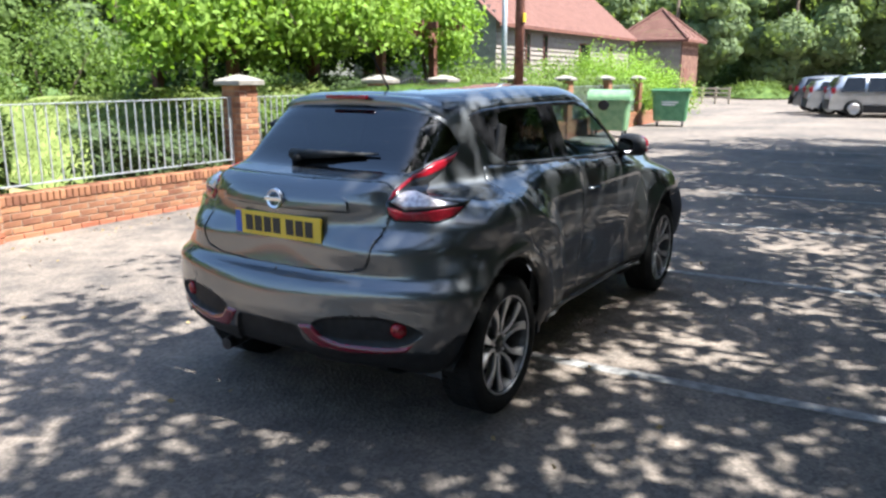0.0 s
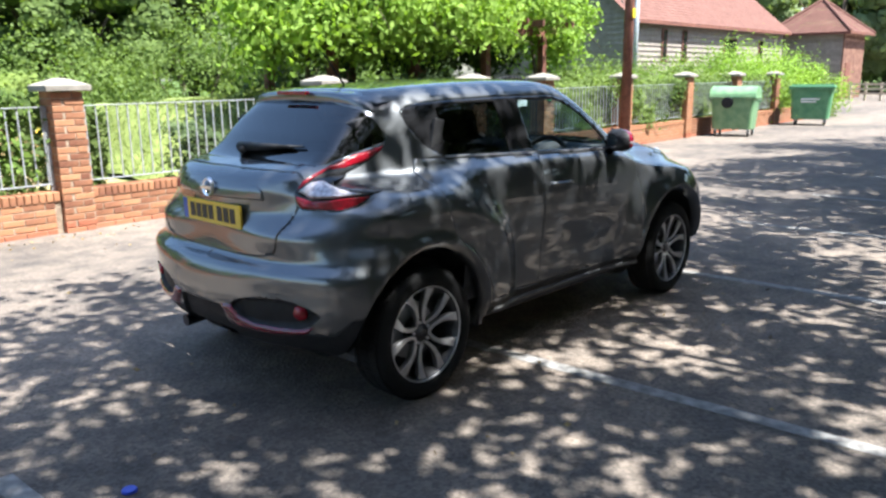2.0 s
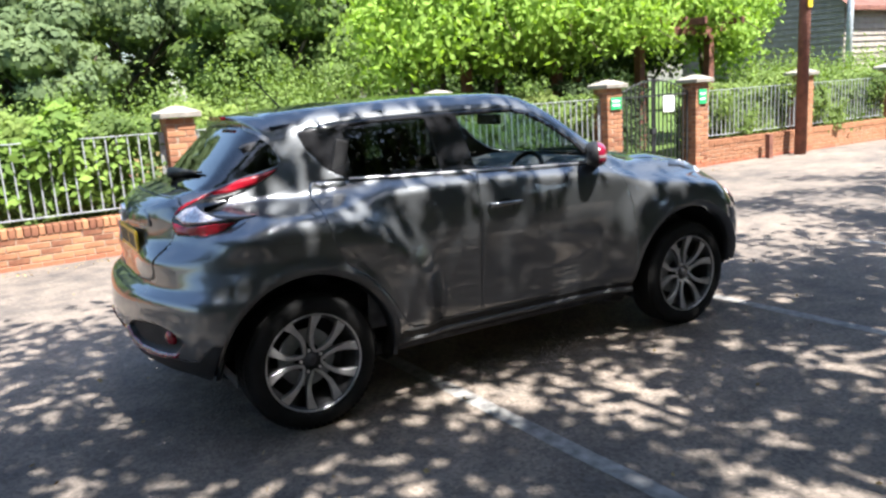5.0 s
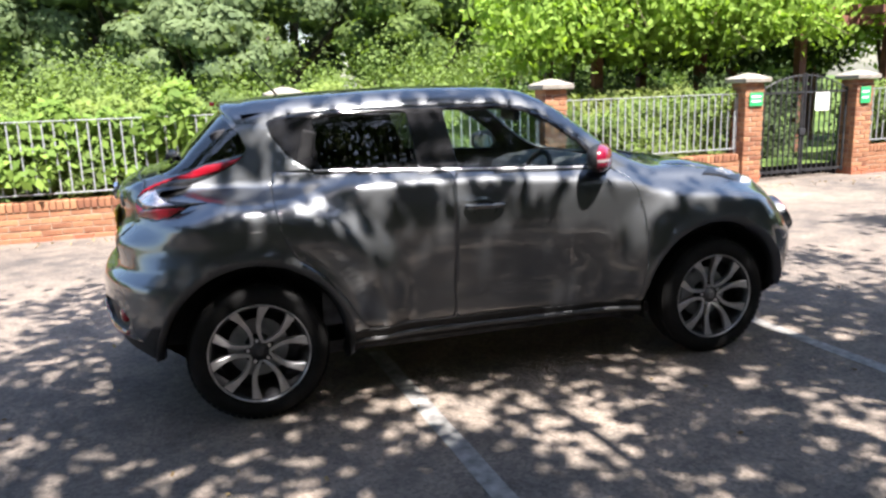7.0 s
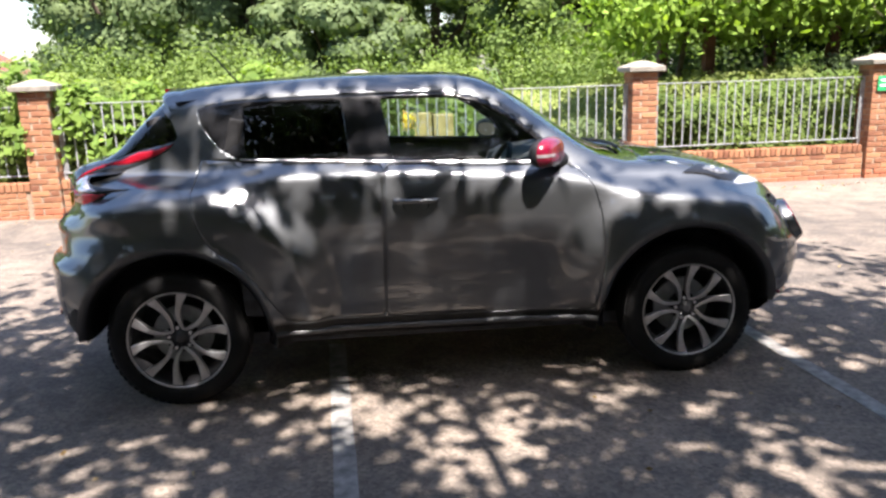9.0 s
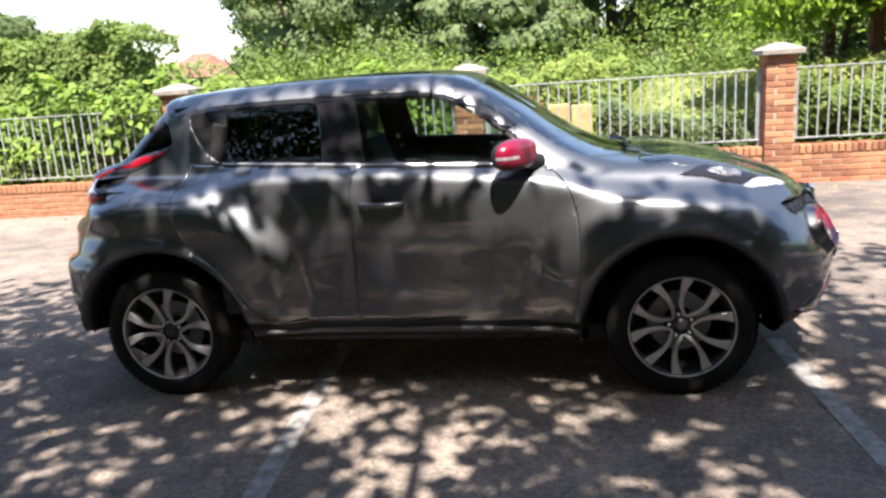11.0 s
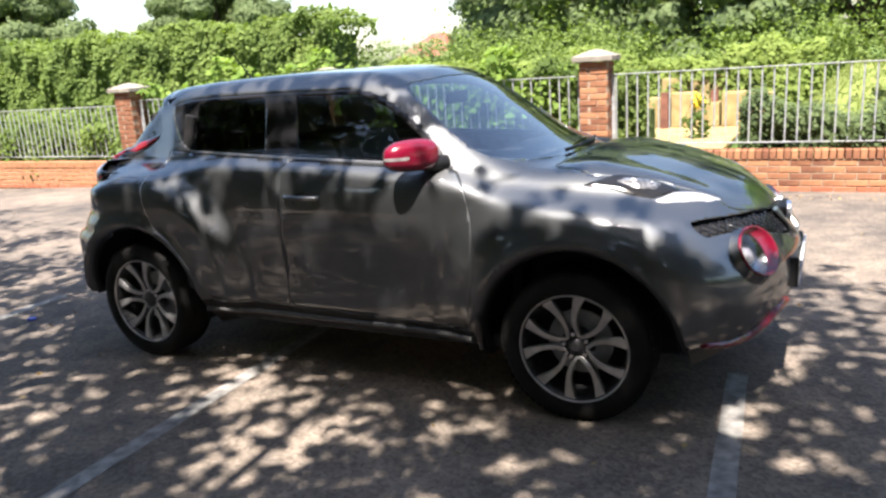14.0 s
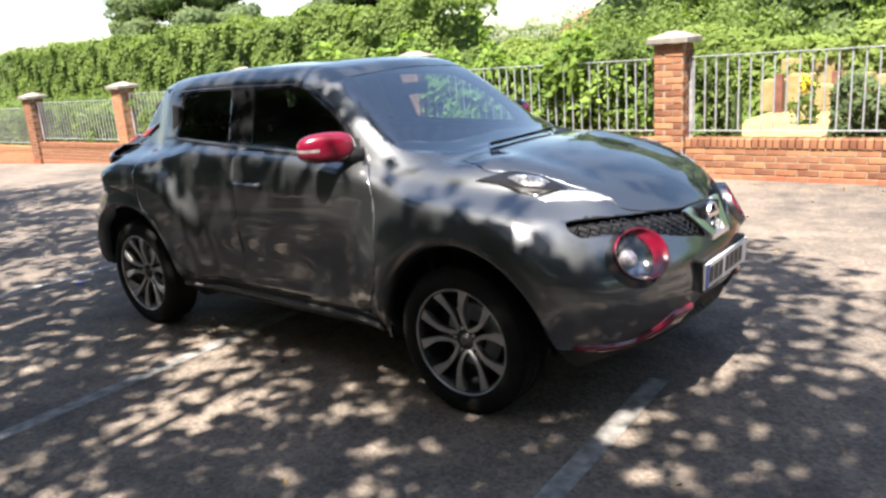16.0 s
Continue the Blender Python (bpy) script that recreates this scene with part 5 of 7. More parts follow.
Shoulder = pchip((-2.0, 1.05), (-1.6, 1.065), (-1.25, 1.065), (-0.95, 1.085), (-0.7, 1.118), (-0.3, 1.118), (0.4, 1.08), (0.7, 1.05), (0.95, 0.985), (1.25, 0.955), (1.6, 0.925), (2.0, 0.86))
Upper = pchip((-1.9, 0.54), (-1.6, 0.56), (-1.3, 0.605), (-1.1, 0.662), (-0.9, 0.692), (-0.5, 0.703), (0.0, 0.705), (0.5, 0.712), (0.9, 0.71), (1.2, 0.69), (1.6, 0.655), (2.0, 0.60))


def smax(a, b, r):
    h = np.clip(1 - np.abs(a - b) / r, 0, 1)
    return np.maximum(a, b) + h * h * r * 0.25


def sstep(t):
    t = np.clip(t, 0, 1)
    return t * t * (3 - 2 * t)


HUBX, HUBZ = 1.265, 0.332


def roof_z(x, y):
    return float(Ztop(x + float(Bow(x)) * y * y)) - 0.085 * y * y


def half_width(x, z):
    """Half the car's width at a place of its side view: doors, wheel bulges, shoulders and the leaning cabin."""
    low = Lower(z)
    for cx, s, amp, zt, r0, rw in ((-1.27, 0.75, 0.074, 0.685, 0.82, 0.24), (1.25, 0.64, 0.064, 0.60, 0.66, 0.46)):
        rho = (np.abs((x - cx) / s) ** 2.4 + np.abs((z - 0.40) / zt) ** 2.4) ** (1 / 2.4)
        low = low + amp * sstep((z - 0.20) / 0.25) * (1 - sstep((rho - r0) / rw))
        r = np.hypot(x - cx, z - HUBZ)
        low = low + 0.016 * np.exp(-((r - 0.462) / 0.030) ** 2) * (z > 0.1)
    low = low - 0.10 * sstep((np.abs(x) - 1.55) / 0.6)
    # rocker tucked under between the wheels
    low = low - 0.13 * sstep((0.345 - z) / 0.15) * (1 - sstep((np.abs(x) - 0.72) / 0.14))
    # waist of the doors
    low = low - 0.016 * np.exp(-((z - 0.56) / 0.12) ** 2) * np.exp(-((x - 0.0) / 0.62) ** 4)
    up = Upper(x) - 0.34 * (z - 1.12)
    zs = Shoulder(x)
    k = sstep((z - (zs - 0.045)) / 0.095)
    return low * (1 - k) + np.minimum(up, low) * k


def body_f(p):
    x, y, z = p[..., 0], p[..., 1], p[..., 2]
    ay = np.abs(y)
    xt = x + Bow(x) * ay ** 2
    e = 0.01
    dz = (Ztop(xt + e) - Ztop(xt - e)) / (2 * e)
    ridge = 0.020 * np.exp(-((ay - 0.50) / 0.13) ** 2) * sstep((x - 1.05) / 0.25)
    top = (z - (Ztop(xt) - 0.085 * ay ** 2 + ridge)) / np.sqrt(1 + dz * dz)
    dn = (Xnose(z + e) - Xnose(z - e)) / (2 * e)
    nose = (x + (0.38 + 0.05 * sstep((z - 0.68) / 0.16)) * ay ** 2 - Xnose(z)) / np.sqrt(1 + dn * dn)
    dr = (Xrear(z + e) - Xrear(z - e)) / (2 * e)
    rear = (Xrear(z) + Rearbow(z) * ay ** 2 + Rearturn(z) * ay ** 4 - x) / np.sqrt(1 + dr * dr)
    dw = (half_width(x, z + e) - half_width(x, z - e)) / (2 * e)
    side = (ay - half_width(x, z)) / np.sqrt(1 + dw * dw)
    f = smax(top, side, 0.13)
    f = smax(f, nose, 0.14)
    f = smax(f, rear, 0.09)
    return smax(f, 0.20 + 0.125 * sstep((-x - 1.55) / 0.25) - z, 0.06)


def body_shell():
    """The skin: rays from a spine inside the car, met with the body's surface."""
    nu, nc, nv = 150, 110, 216
    org, dirs = [], []
    zs = 0.74
    for i in range(-nc, nu + nc + 1):
        if i < 0:
            ph, ox = math.pi / 2 * (-i / nc), -1.15
        elif i > nu:
            ph, ox = -math.pi / 2 * ((i - nu) / nc), 1.25
        else:
            ph, ox = 0.0, -1.15 + 2.40 * i / nu
        if abs(ph) > math.pi / 2 - 0.004:
            ph = math.copysign(math.pi / 2 - 0.004, ph)
        for j in range(nv):
            a = 2 * math.pi * j / nv
            org.append((ox, 0, zs))
            dirs.append((-math.sin(ph), math.cos(ph) * math.sin(a), math.cos(ph) * math.cos(a)))
    org, dirs = np.array(org), np.array(dirs)
    lo, hi = np.zeros(len(org)), np.full(len(org), 1.6)
    for _ in range(26):
        mid = (lo + hi) / 2
        inside = body_f(org + dirs * mid[:, None]) < 0
        lo, hi = np.where(inside, mid, lo), np.where(inside, hi, mid)
    pts = org + dirs * lo[:, None]
    n = nu + 2 * nc + 1
    fs = [(i * nv + j, i * nv + (j + 1) % nv, (i + 1) * nv + (j + 1) % nv, (i + 1) * nv + j) for i in range(n - 1) for j in range(nv)]
    me = mesh_of(pts, fs, True)
    bm = bmesh.new()
    bm.from_mesh(me)
    bpy.data.meshes.remove(me)
    bmesh.ops.recalc_face_normals(bm, faces=bm.faces)
    return bm


def on_skin(y, z, front):
    """The place and the outward normal of the nose or the tail at (y, z)."""
    a, b = (1.0, 2.5) if front else (-1.0, -2.5)
    for _ in range(30):
        m = (a + b) / 2
        if float(body_f(np.array((m, y, z)))) < 0:
            a = m
        else:
            b = m
    p = np.array((a, y, z))
    g = np.array([float(body_f(p + d) - body_f(p - d)) for d in np.eye(3) * 0.004])
    return Vector(p), Vector(g).normalized()


def in_poly(p, poly):
    x, y = p
    c = False
    n = len(poly)
    for i in range(n):
        x0, y0 = poly[i]
        x1, y1 = poly[(i + 1) % n]
        if (y0 > y) != (y1 > y) and x < (x1 - x0) * (y - y0) / (y1 - y0) + x0:
            c = not c
    return c


def rounded(poly, r, n=4):
    """The polygon with its corners rounded."""
    out = []
    m = len(poly)
    for i in range(m):
        a, b, c = Vector(poly[i - 1]), Vector(poly[i]), Vector(poly[(i + 1) % m])
        d0, d1 = min(r, (a - b).length * 0.45), min(r, (c - b).length * 0.45)
        p, q = b + (a - b).normalized() * d0, b + (c - b).normalized() * d1
        for k in range(n + 1):
            t = k / n
            out.append(tuple(p * (1 - t) ** 2 + b * 2 * t * (1 - t) + q * t * t))
    return out


def inset(poly, d):
    """The polygon moved inward by d."""
    area = sum(poly[i - 1][0] * poly[i][1] - poly[i][0] * poly[i - 1][1] for i in range(len(poly)))
    s = 1 if area > 0 else -1
    out = []
    n = len(poly)
    for i in range(n):
        a, b, c = Vector(poly[i - 1]), Vector(poly[i]), Vector(poly[(i + 1) % n])
        e0, e1 = (b - a).normalized(), (c - b).normalized()
        n0, n1 = Vector((-e0.y, e0.x)) * s, Vector((-e1.y, e1.x)) * s
        k = max(0.35, 1 + n0.dot(n1))
        out.append(tuple(b + (n0 + n1) * d / k))
    return out


def slice_poly(bm, poly, axes, ok):
    """Cuts the faces that ok() admits along the outline of poly, seen along the third axis."""
    u, v = axes
    third = 3 - u - v
    lo = (min(p[0] for p in poly) - 0.05, min(p[1] for p in poly) - 0.05)
    hi = (max(p[0] for p in poly) + 0.05, max(p[1] for p in poly) + 0.05)
    faces = [f for f in bm.faces if ok(f) and lo[0] < f.calc_center_median()[u] < hi[0] and lo[1] < f.calc_center_median()[v] < hi[1]]
    for i in range(len(poly)):
        a, b = poly[i - 1], poly[i]
        x0, x1 = min(a[0], b[0]) - 0.003, max(a[0], b[0]) + 0.003
        y0, y1 = min(a[1], b[1]) - 0.003, max(a[1], b[1]) + 0.003
        sel = []
        for f in faces:
            us, vs = [w.co[u] for w in f.verts], [w.co[v] for w in f.verts]
            if max(us) >= x0 and min(us) <= x1 and max(vs) >= y0 and min(vs) <= y1:
                sel.append(f)
        if not sel:
            continue
        no = Vector((0, 0, 0))
        no[u], no[v] = -(b[1] - a[1]), b[0] - a[0]
        if no.length < 1e-7:
            continue
        co = Vector((0, 0, 0))
        co[u], co[v] = a
        geom = sel + list({e for f in sel for e in f.edges}) + list({w for f in sel for w in f.verts})
        before = set(sel)
        r = bmesh.ops.bisect_plane(bm, geom=geom, dist=0.0004, plane_co=co, plane_no=no.normalized())
        fresh = [g for g in r["geom"] if isinstance(g, bmesh.types.BMFace)]
        keep = set(f for f in faces if f.is_valid) | set(f for f in fresh if f.is_valid)
        faces = list(keep)
    return faces


def lift_faces(bm, faces):
    """Takes the faces out of bm into a bmesh of their own."""
    out = bmesh.new()
    bm.normal_update()
    mp = {}
    for f in faces:
        for w in f.verts:
            if w not in mp:
                mp[w] = out.verts.new(w.co)
        try:
            g = out.faces.new([mp[w] for w in f.verts])
            g.smooth = True
        except ValueError:
            pass
    bmesh.ops.delete(bm, geom=faces, context="FACES")
    return out


def take(bm, poly, axes, ok):
    """Cuts the outline and lifts what lies inside."""
    faces = slice_poly(bm, poly, axes, ok)
    bm.normal_update()
    u, v = axes
    inside = [f for f in faces if f.is_valid and ok(f) and in_poly((f.calc_center_median()[u], f.calc_center_median()[v]), poly)]
    return lift_faces(bm, inside)


def push(bm, d, keep_border=True):
    """Moves the skin along its normals; the border may stay."""
    bm.normal_update()
    moves = [(w, w.normal * d) for w in bm.verts if not (keep_border and w.is_boundary)]
    for w, m in moves:
        w.co += m
    return bm


def panel(bm, poly, axes, ok, gap=0.0032, depth=0.006):
    """Lifts a panel with a shut gap round it; gives the panel and the sunk seam."""
    outer = take(bm, poly, axes, ok)
    inner = take(outer, inset(poly, gap), axes, lambda f: True)
    push(outer, -depth, False)
    return inner, outer


def overlay(name, poly, chart, lift, mat, parent, label="", step=0.008, edge=0.010, reach=None):
    """A lens or trim piece that hugs the skin: the outline lies in a chart of the body, the face domes up from its rim."""
    us, vs = [q[0] for q in poly], [q[1] for q in poly]
    u0, v0 = min(us) - step, min(vs) - step
    nu, nv = int((max(us) - u0) / step) + 3, int((max(vs) - v0) / step) + 3
    bm = bmesh.new()
    g = [[bm.verts.new((u0 + step * i, v0 + step * j, 0)) for j in range(nv)] for i in range(nu)]
    for i in range(nu - 1):
        for j in range(nv - 1):
            bm.faces.new((g[i][j], g[i + 1][j], g[i + 1][j + 1], g[i][j + 1]))
    out = take(bm, poly, (0, 1), lambda f: True)
    bm.free()
    vsl = list(out.verts)
    uv = np.array([w.co[:2] for w in vsl])
    q = np.array(poly)
    dist = np.full(len(uv), 9.0)
    for a, b in zip(q, np.roll(q, -1, 0)):
        ab = b - a
        t = np.clip(((uv - a) @ ab) / max(ab @ ab, 1e-12), 0, 1)
        dist = np.minimum(dist, np.hypot(*(uv - a - t[:, None] * ab).T))
    org, dirs, hi = chart(uv)
    lo, hi = np.zeros(len(uv)), np.full(len(uv), hi)
    for _ in range(26):
        mid = (lo + hi) / 2
        ins = body_f(org + dirs * mid[:, None]) < 0
        lo, hi = np.where(ins, mid, lo), np.where(ins, hi, mid)
    if reach is not None:
        lo = np.maximum(lo, reach(uv[:, 0], uv[:, 1]))
    pts = org + dirs * lo[:, None]
    grad = np.stack([body_f(pts + d) - body_f(pts - d) for d in np.eye(3) * 0.006], 1)
    grad /= np.linalg.norm(grad, axis=1)[:, None]
    up = lift(uv[:, 0], uv[:, 1]) if callable(lift) else lift
    pts = pts + grad * (up * np.sqrt(np.clip(dist / edge, 0, 1)) - 0.002)[:, None]
    for w, c in zip(vsl, pts):
        w.co = c
    bmesh.ops.recalc_face_normals(out, faces=out.faces)
    out.normal_update()
    k = int(np.argmax(dist))
    if Vector(vsl[k].normal).dot(Vector(grad[k])) < 0:
        bmesh.ops.reverse_faces(out, faces=out.faces)
    for f in out.faces:
        f.smooth = True
    return part(name, out, mat, parent, label)


def corner_chart(s):
    """Round a rear corner: turn about an upright axis inside it, and height."""
    def f(uv):
        a = uv[:, 0] / 0.5
        return np.stack([np.full(len(uv), -1.15), np.full(len(uv), s * 0.40), uv[:, 1]], 1), np.stack([-np.cos(a), s * np.sin(a), 0 * a], 1), 1.1
    return f


def corner(x, y, z):
    return (0.5 * math.atan2(y - 0.40, -x - 1.15), z)


def top_chart(uv):
    return np.stack([uv[:, 0], uv[:, 1], np.full(len(uv), 0.5)], 1), np.tile((0.0, 0.0, 1.0), (len(uv), 1)), 1.2


def nose_chart(uv):
    return np.stack([np.full(len(uv), 1.0), uv[:, 0], uv[:, 1]], 1), np.tile((1.0, 0.0, 0.0), (len(uv), 1)), 1.4


def tail_chart(uv):
    return np.stack([np.full(len(uv), -1.0), uv[:, 0], uv[:, 1]], 1), np.tile((-1.0, 0.0, 0.0), (len(uv), 1)), 1.4


RIGHT, LEFT = (lambda f: f.calc_center_median().y < -0.45), (lambda f: f.calc_center_median().y > 0.45)
SIDES = ((RIGHT, -1), (LEFT, 1))
skin = body_shell()

# wheel arches
for cx in (-HUBX, HUBX):
    circle = [(cx + 0.462 * math.cos(2 * math.pi * k / 64), HUBZ + 0.462 * math.sin(2 * math.pi * k / 64)) for k in range(64)]
    for ok, s in SIDES:
        take(skin, circle, (0, 2), ok).free()


def shell_part(name, bm, mats, parent, label="", thick=0.012):
    ob = part(name, bm, mats, parent, label)
    md = ob.modifiers.new("thickness", "SOLIDIFY")
    md.thickness, md.offset, md.material_offset, md.use_quality_normals = thick, -1, 1, True
    return ob


seams = []
# glasshouse: black frames, then the panes set in them
FRONTGLASS = rounded([(-0.195, 1.142), (0.60, 1.112), (0.50, 1.228), (0.36, 1.330), (0.22, 1.405), (0.12, 1.428), (-0.245, 1.432)], 0.02)
REARGLASS = rounded([(-0.905, 1.174), (-0.405, 1.148), (-0.437, 1.430), (-0.72, 1.430), (-0.915, 1.413)], 0.02)
DLO = rounded([(-0.945, 1.168), (0.655, 1.100), (0.525, 1.240), (0.375, 1.347), (0.235, 1.424), (0.12, 1.447), (-0.40, 1.450), (-0.75, 1.447), (-1.02, 1.434), (-1.138, 1.405), (-1.115, 1.33), (-1.042, 1.228)], 0.02)
for ok, s in SIDES:
    frame_bm = take(skin, DLO, (0, 2), ok)
    a = take(frame_bm, FRONTGLASS, (0, 2), lambda f: True)
    b = take(frame_bm, REARGLASS, (0, 2), lambda f: True)
    fr = shell_part("window_frame", frame_bm, [PIANO, TRIM], CAR, "gloss black window surround")
    part("front_door_glass", push(a, -0.004, False), GLASS, fr, "clear glass pane").visible_shadow = False
    part("rear_door_glass", push(b, -0.004, False), TINT, fr, "dark tinted glass pane").visible_shadow = False
    # recessed handle of the rear door in the black quarter
    yq = s * float(half_width(np.array(-0.95), np.array(1.28)))
    hb = bmesh.new()
    box(hb, -0.035, 0.035, -0.012, 0.012, -0.085, 0.085, 0.01)
    h = part("rear_door_handle", hb, TRIM, fr)
    h.matrix_local = pose(-0.955, yq + s * 0.004, 1.275, 0, 14, 0)
    # strip along the waist of the glass
    bs = bent_bar([(x, s * (float(half_width(np.array(x), np.array(z))) + 0.004), z) for x, z in ((-0.93 + 0.065 * k, 1.166 - 0.0028 * k) for k in range(25))], 0.0055, 6)
    part("waist_strip", bs, CHROME, fr, "thin bright waist strip")

# windscreen and rear window
skin.normal_update()
half = [(0.345, 0.500), (0.365, 0.535), (0.660, 0.622), (0.790, 0.632), (0.870, 0.612), (0.975, 0.490), (1.085, 0.290), (1.106, 0.0)]
WS = rounded([(0.382, 0.0), (0.372, 0.30)] + half + [(x, -y) for x, y in half[-2::-1]] + [(0.372, -0.30)], 0.03)
ws = take(skin, WS, (0, 1), lambda f: f.calc_center_median().x > 0.2 and f.calc_center_median().z > 1.03 and f.normal.z > 0.1)
part("windscreen", push(ws, -0.003, False), SCREEN, CAR, "clear windscreen").visible_shadow = False


def wrap(bm, back=False):
    """Unrolls the body about an upright axis (turn, height, reach) or rolls it up again."""
    for w in bm.verts:
        c = w.co
        w.co = (-0.9 - c.z * math.cos(c.x), c.z * math.sin(c.x), c.y) if back else (math.atan2(c.y, -c.x - 0.9), c.z, math.hypot(c.y, c.x + 0.9))


half = [(-1.345, 0.10, 1.455), (-1.339, 0.287, 1.450), (-1.316, 0.471, 1.414), (-1.266, 0.532, 1.358), (-1.236, 0.569, 1.280), (-1.252, 0.573, 1.258), (-1.43, 0.55, 1.216), (-1.590, 0.515, 1.170), (-1.649, 0.397, 1.172), (-1.672, 0.10, 1.173)]
half = [(math.atan2(y, -x - 0.9), z) for x, y, z in half]
RW = rounded(half + [(-a, z) for a, z in half[::-1]], 0.02)
wrap(skin)
rw = take(skin, RW, (0, 1), lambda f: all(abs(w.co.x) < 1.5 for w in f.verts))
wrap(skin, True)
wrap(rw, True)
part("rear_window", push(rw, -0.002, False), REARTINT, CAR, "dark tinted rear window").visible_shadow = False

Lampreach = pchip((-5, 0.59), (11, 0.606), (22, 0.606), (32, 0.596), (39, 0.572), (46, 0.522), (52, 0.445), (65, 0.25))


def lamp_reach(u, v):
    """How far the lower tail lamp stands out from the upright axis in its corner."""
    return (Lampreach(np.degrees(u / 0.5)) - 0.9 * np.clip(v - 1.050, 0, 1)) * (v < 1.115)


# tail lamps: boomerangs that wrap the rear corners
for ok, s in SIDES:
    ch = corner_chart(s)
    back = overlay("tail_lamp", rounded([corner(*q) for q in ((-1.245, 0.574, 1.253), (-1.428, 0.549, 1.216), (-1.56, 0.52, 1.172), (-1.727, 0.525, 1.110), (-1.757, 0.516, 1.061), (-1.762, 0.525, 1.010), (-1.749, 0.553, 0.983), (-1.657, 0.712, 0.978), (-1.611, 0.769, 0.996), (-1.514, 0.769, 1.046), (-1.422, 0.74, 1.058), (-1.512, 0.67, 1.076), (-1.551, 0.612, 1.092), (-1.502, 0.569, 1.125), (-1.373, 0.572, 1.17), (-1.276, 0.576, 1.222))], 0.006), ch, 0.006, PIANO, CAR, "glossy red and clear boomerang tail lamp", 0.006, reach=lamp_reach)
    overlay("arm_lens", rounded([corner(*q) for q in ((-1.252, 0.574, 1.247), (-1.428, 0.549, 1.211), (-1.56, 0.52, 1.167), (-1.722, 0.525, 1.106), (-1.750, 0.518, 1.066), (-1.735, 0.535, 1.078), (-1.688, 0.542, 1.110), (-1.57, 0.535, 1.146), (-1.502, 0.556, 1.148), (-1.373, 0.57, 1.177), (-1.276, 0.574, 1.227))], 0.005), ch, 0.014, REDLENS, back, "red lamp arm", 0.005, reach=lamp_reach)
    overlay("clear_lens", rounded([corner(*q) for q in ((-1.690, 0.548, 1.104), (-1.747, 0.528, 1.066), (-1.731, 0.587, 1.031), (-1.687, 0.652, 1.037), (-1.575, 0.715, 1.048), (-1.50, 0.712, 1.056), (-1.53, 0.655, 1.074), (-1.56, 0.607, 1.094), (-1.60, 0.575, 1.112))], 0.005), ch, 0.014, CLEARLENS, back, "clear indicator lens", 0.005, reach=lamp_reach)
    overlay("lower_lens", rounded([corner(*q) for q in ((-1.756, 0.520, 1.052), (-1.757, 0.530, 1.014), (-1.745, 0.556, 0.989), (-1.657, 0.708, 0.984), (-1.615, 0.765, 1.001), (-1.520, 0.767, 1.043), (-1.60, 0.72, 1.042), (-1.68, 0.668, 1.032), (-1.731, 0.594, 1.025), (-1.748, 0.545, 1.042))], 0.005), ch, 0.014, REDLENS, back, "deep red lower lens", 0.005, reach=lamp_reach)

# tailgate with its shut lines, bumper, bonnet, doors, wings
skin.normal_update()
half = [(0.20, 0.755), (0.40, 0.768), (0.478, 0.785), (0.503, 0.825), (0.508, 0.88), (0.523, 0.939), (0.545, 0.99), (0.545, 1.10), (0.49, 1.150)]
TG = rounded(half + [(-y, z) for y, z in half[::-1]], 0.03)
tg, sm = panel(skin, TG, (1, 2), lambda f: f.calc_center_median().x < -1.6 and f.normal.x < 0.2)
seams.append(sm)
tailgate = shell_part("tailgate", tg, [PAINT, TRIM], CAR)
for s in (-1, 1):
    line = []
    for (y0, z0), (y1, z1) in zip(half, half[1:6]):
        for k in range(8):
            p, nrm = on_skin(s * (y0 + (y1 - y0) * k / 8), z0 + (z1 - z0) * k / 8, False)
            line.append(p + nrm * 0.0005)
    part("shut_line", bent_bar(line, 0.0034, 6), INK, tailgate)
overlay("handle_strip", rounded([(-0.378, 1.014), (0.378, 1.014), (0.370, 1.072), (0.315, 1.100), (0.0, 1.110), (-0.315, 1.100), (-0.370, 1.072)], 0.02), tail_chart, lambda u, v: 0.013 - 0.010 * np.clip((v - 1.03) / 0.06, 0, 1), PAINT, tailgate, edge=0.005)
skin.normal_update()
# doors
FDOOR = rounded([(-0.262, 0.375), (0.775, 0.355), (0.822, 0.62), (0.815, 0.85), (0.775, 1.0), (0.700, 1.085), (-0.245, 1.128)], 0.05)
RDOOR = rounded([(-0.735, 0.395), (-0.266, 0.377), (-0.249, 1.128), (-0.960, 1.160), (-1.130, 1.172), (-1.148, 1.037), (-1.132, 0.922), (-1.10, 0.84), (-1.07, 0.785), (-0.95, 0.70), (-0.85, 0.575), (-0.785, 0.46)], 0.03)
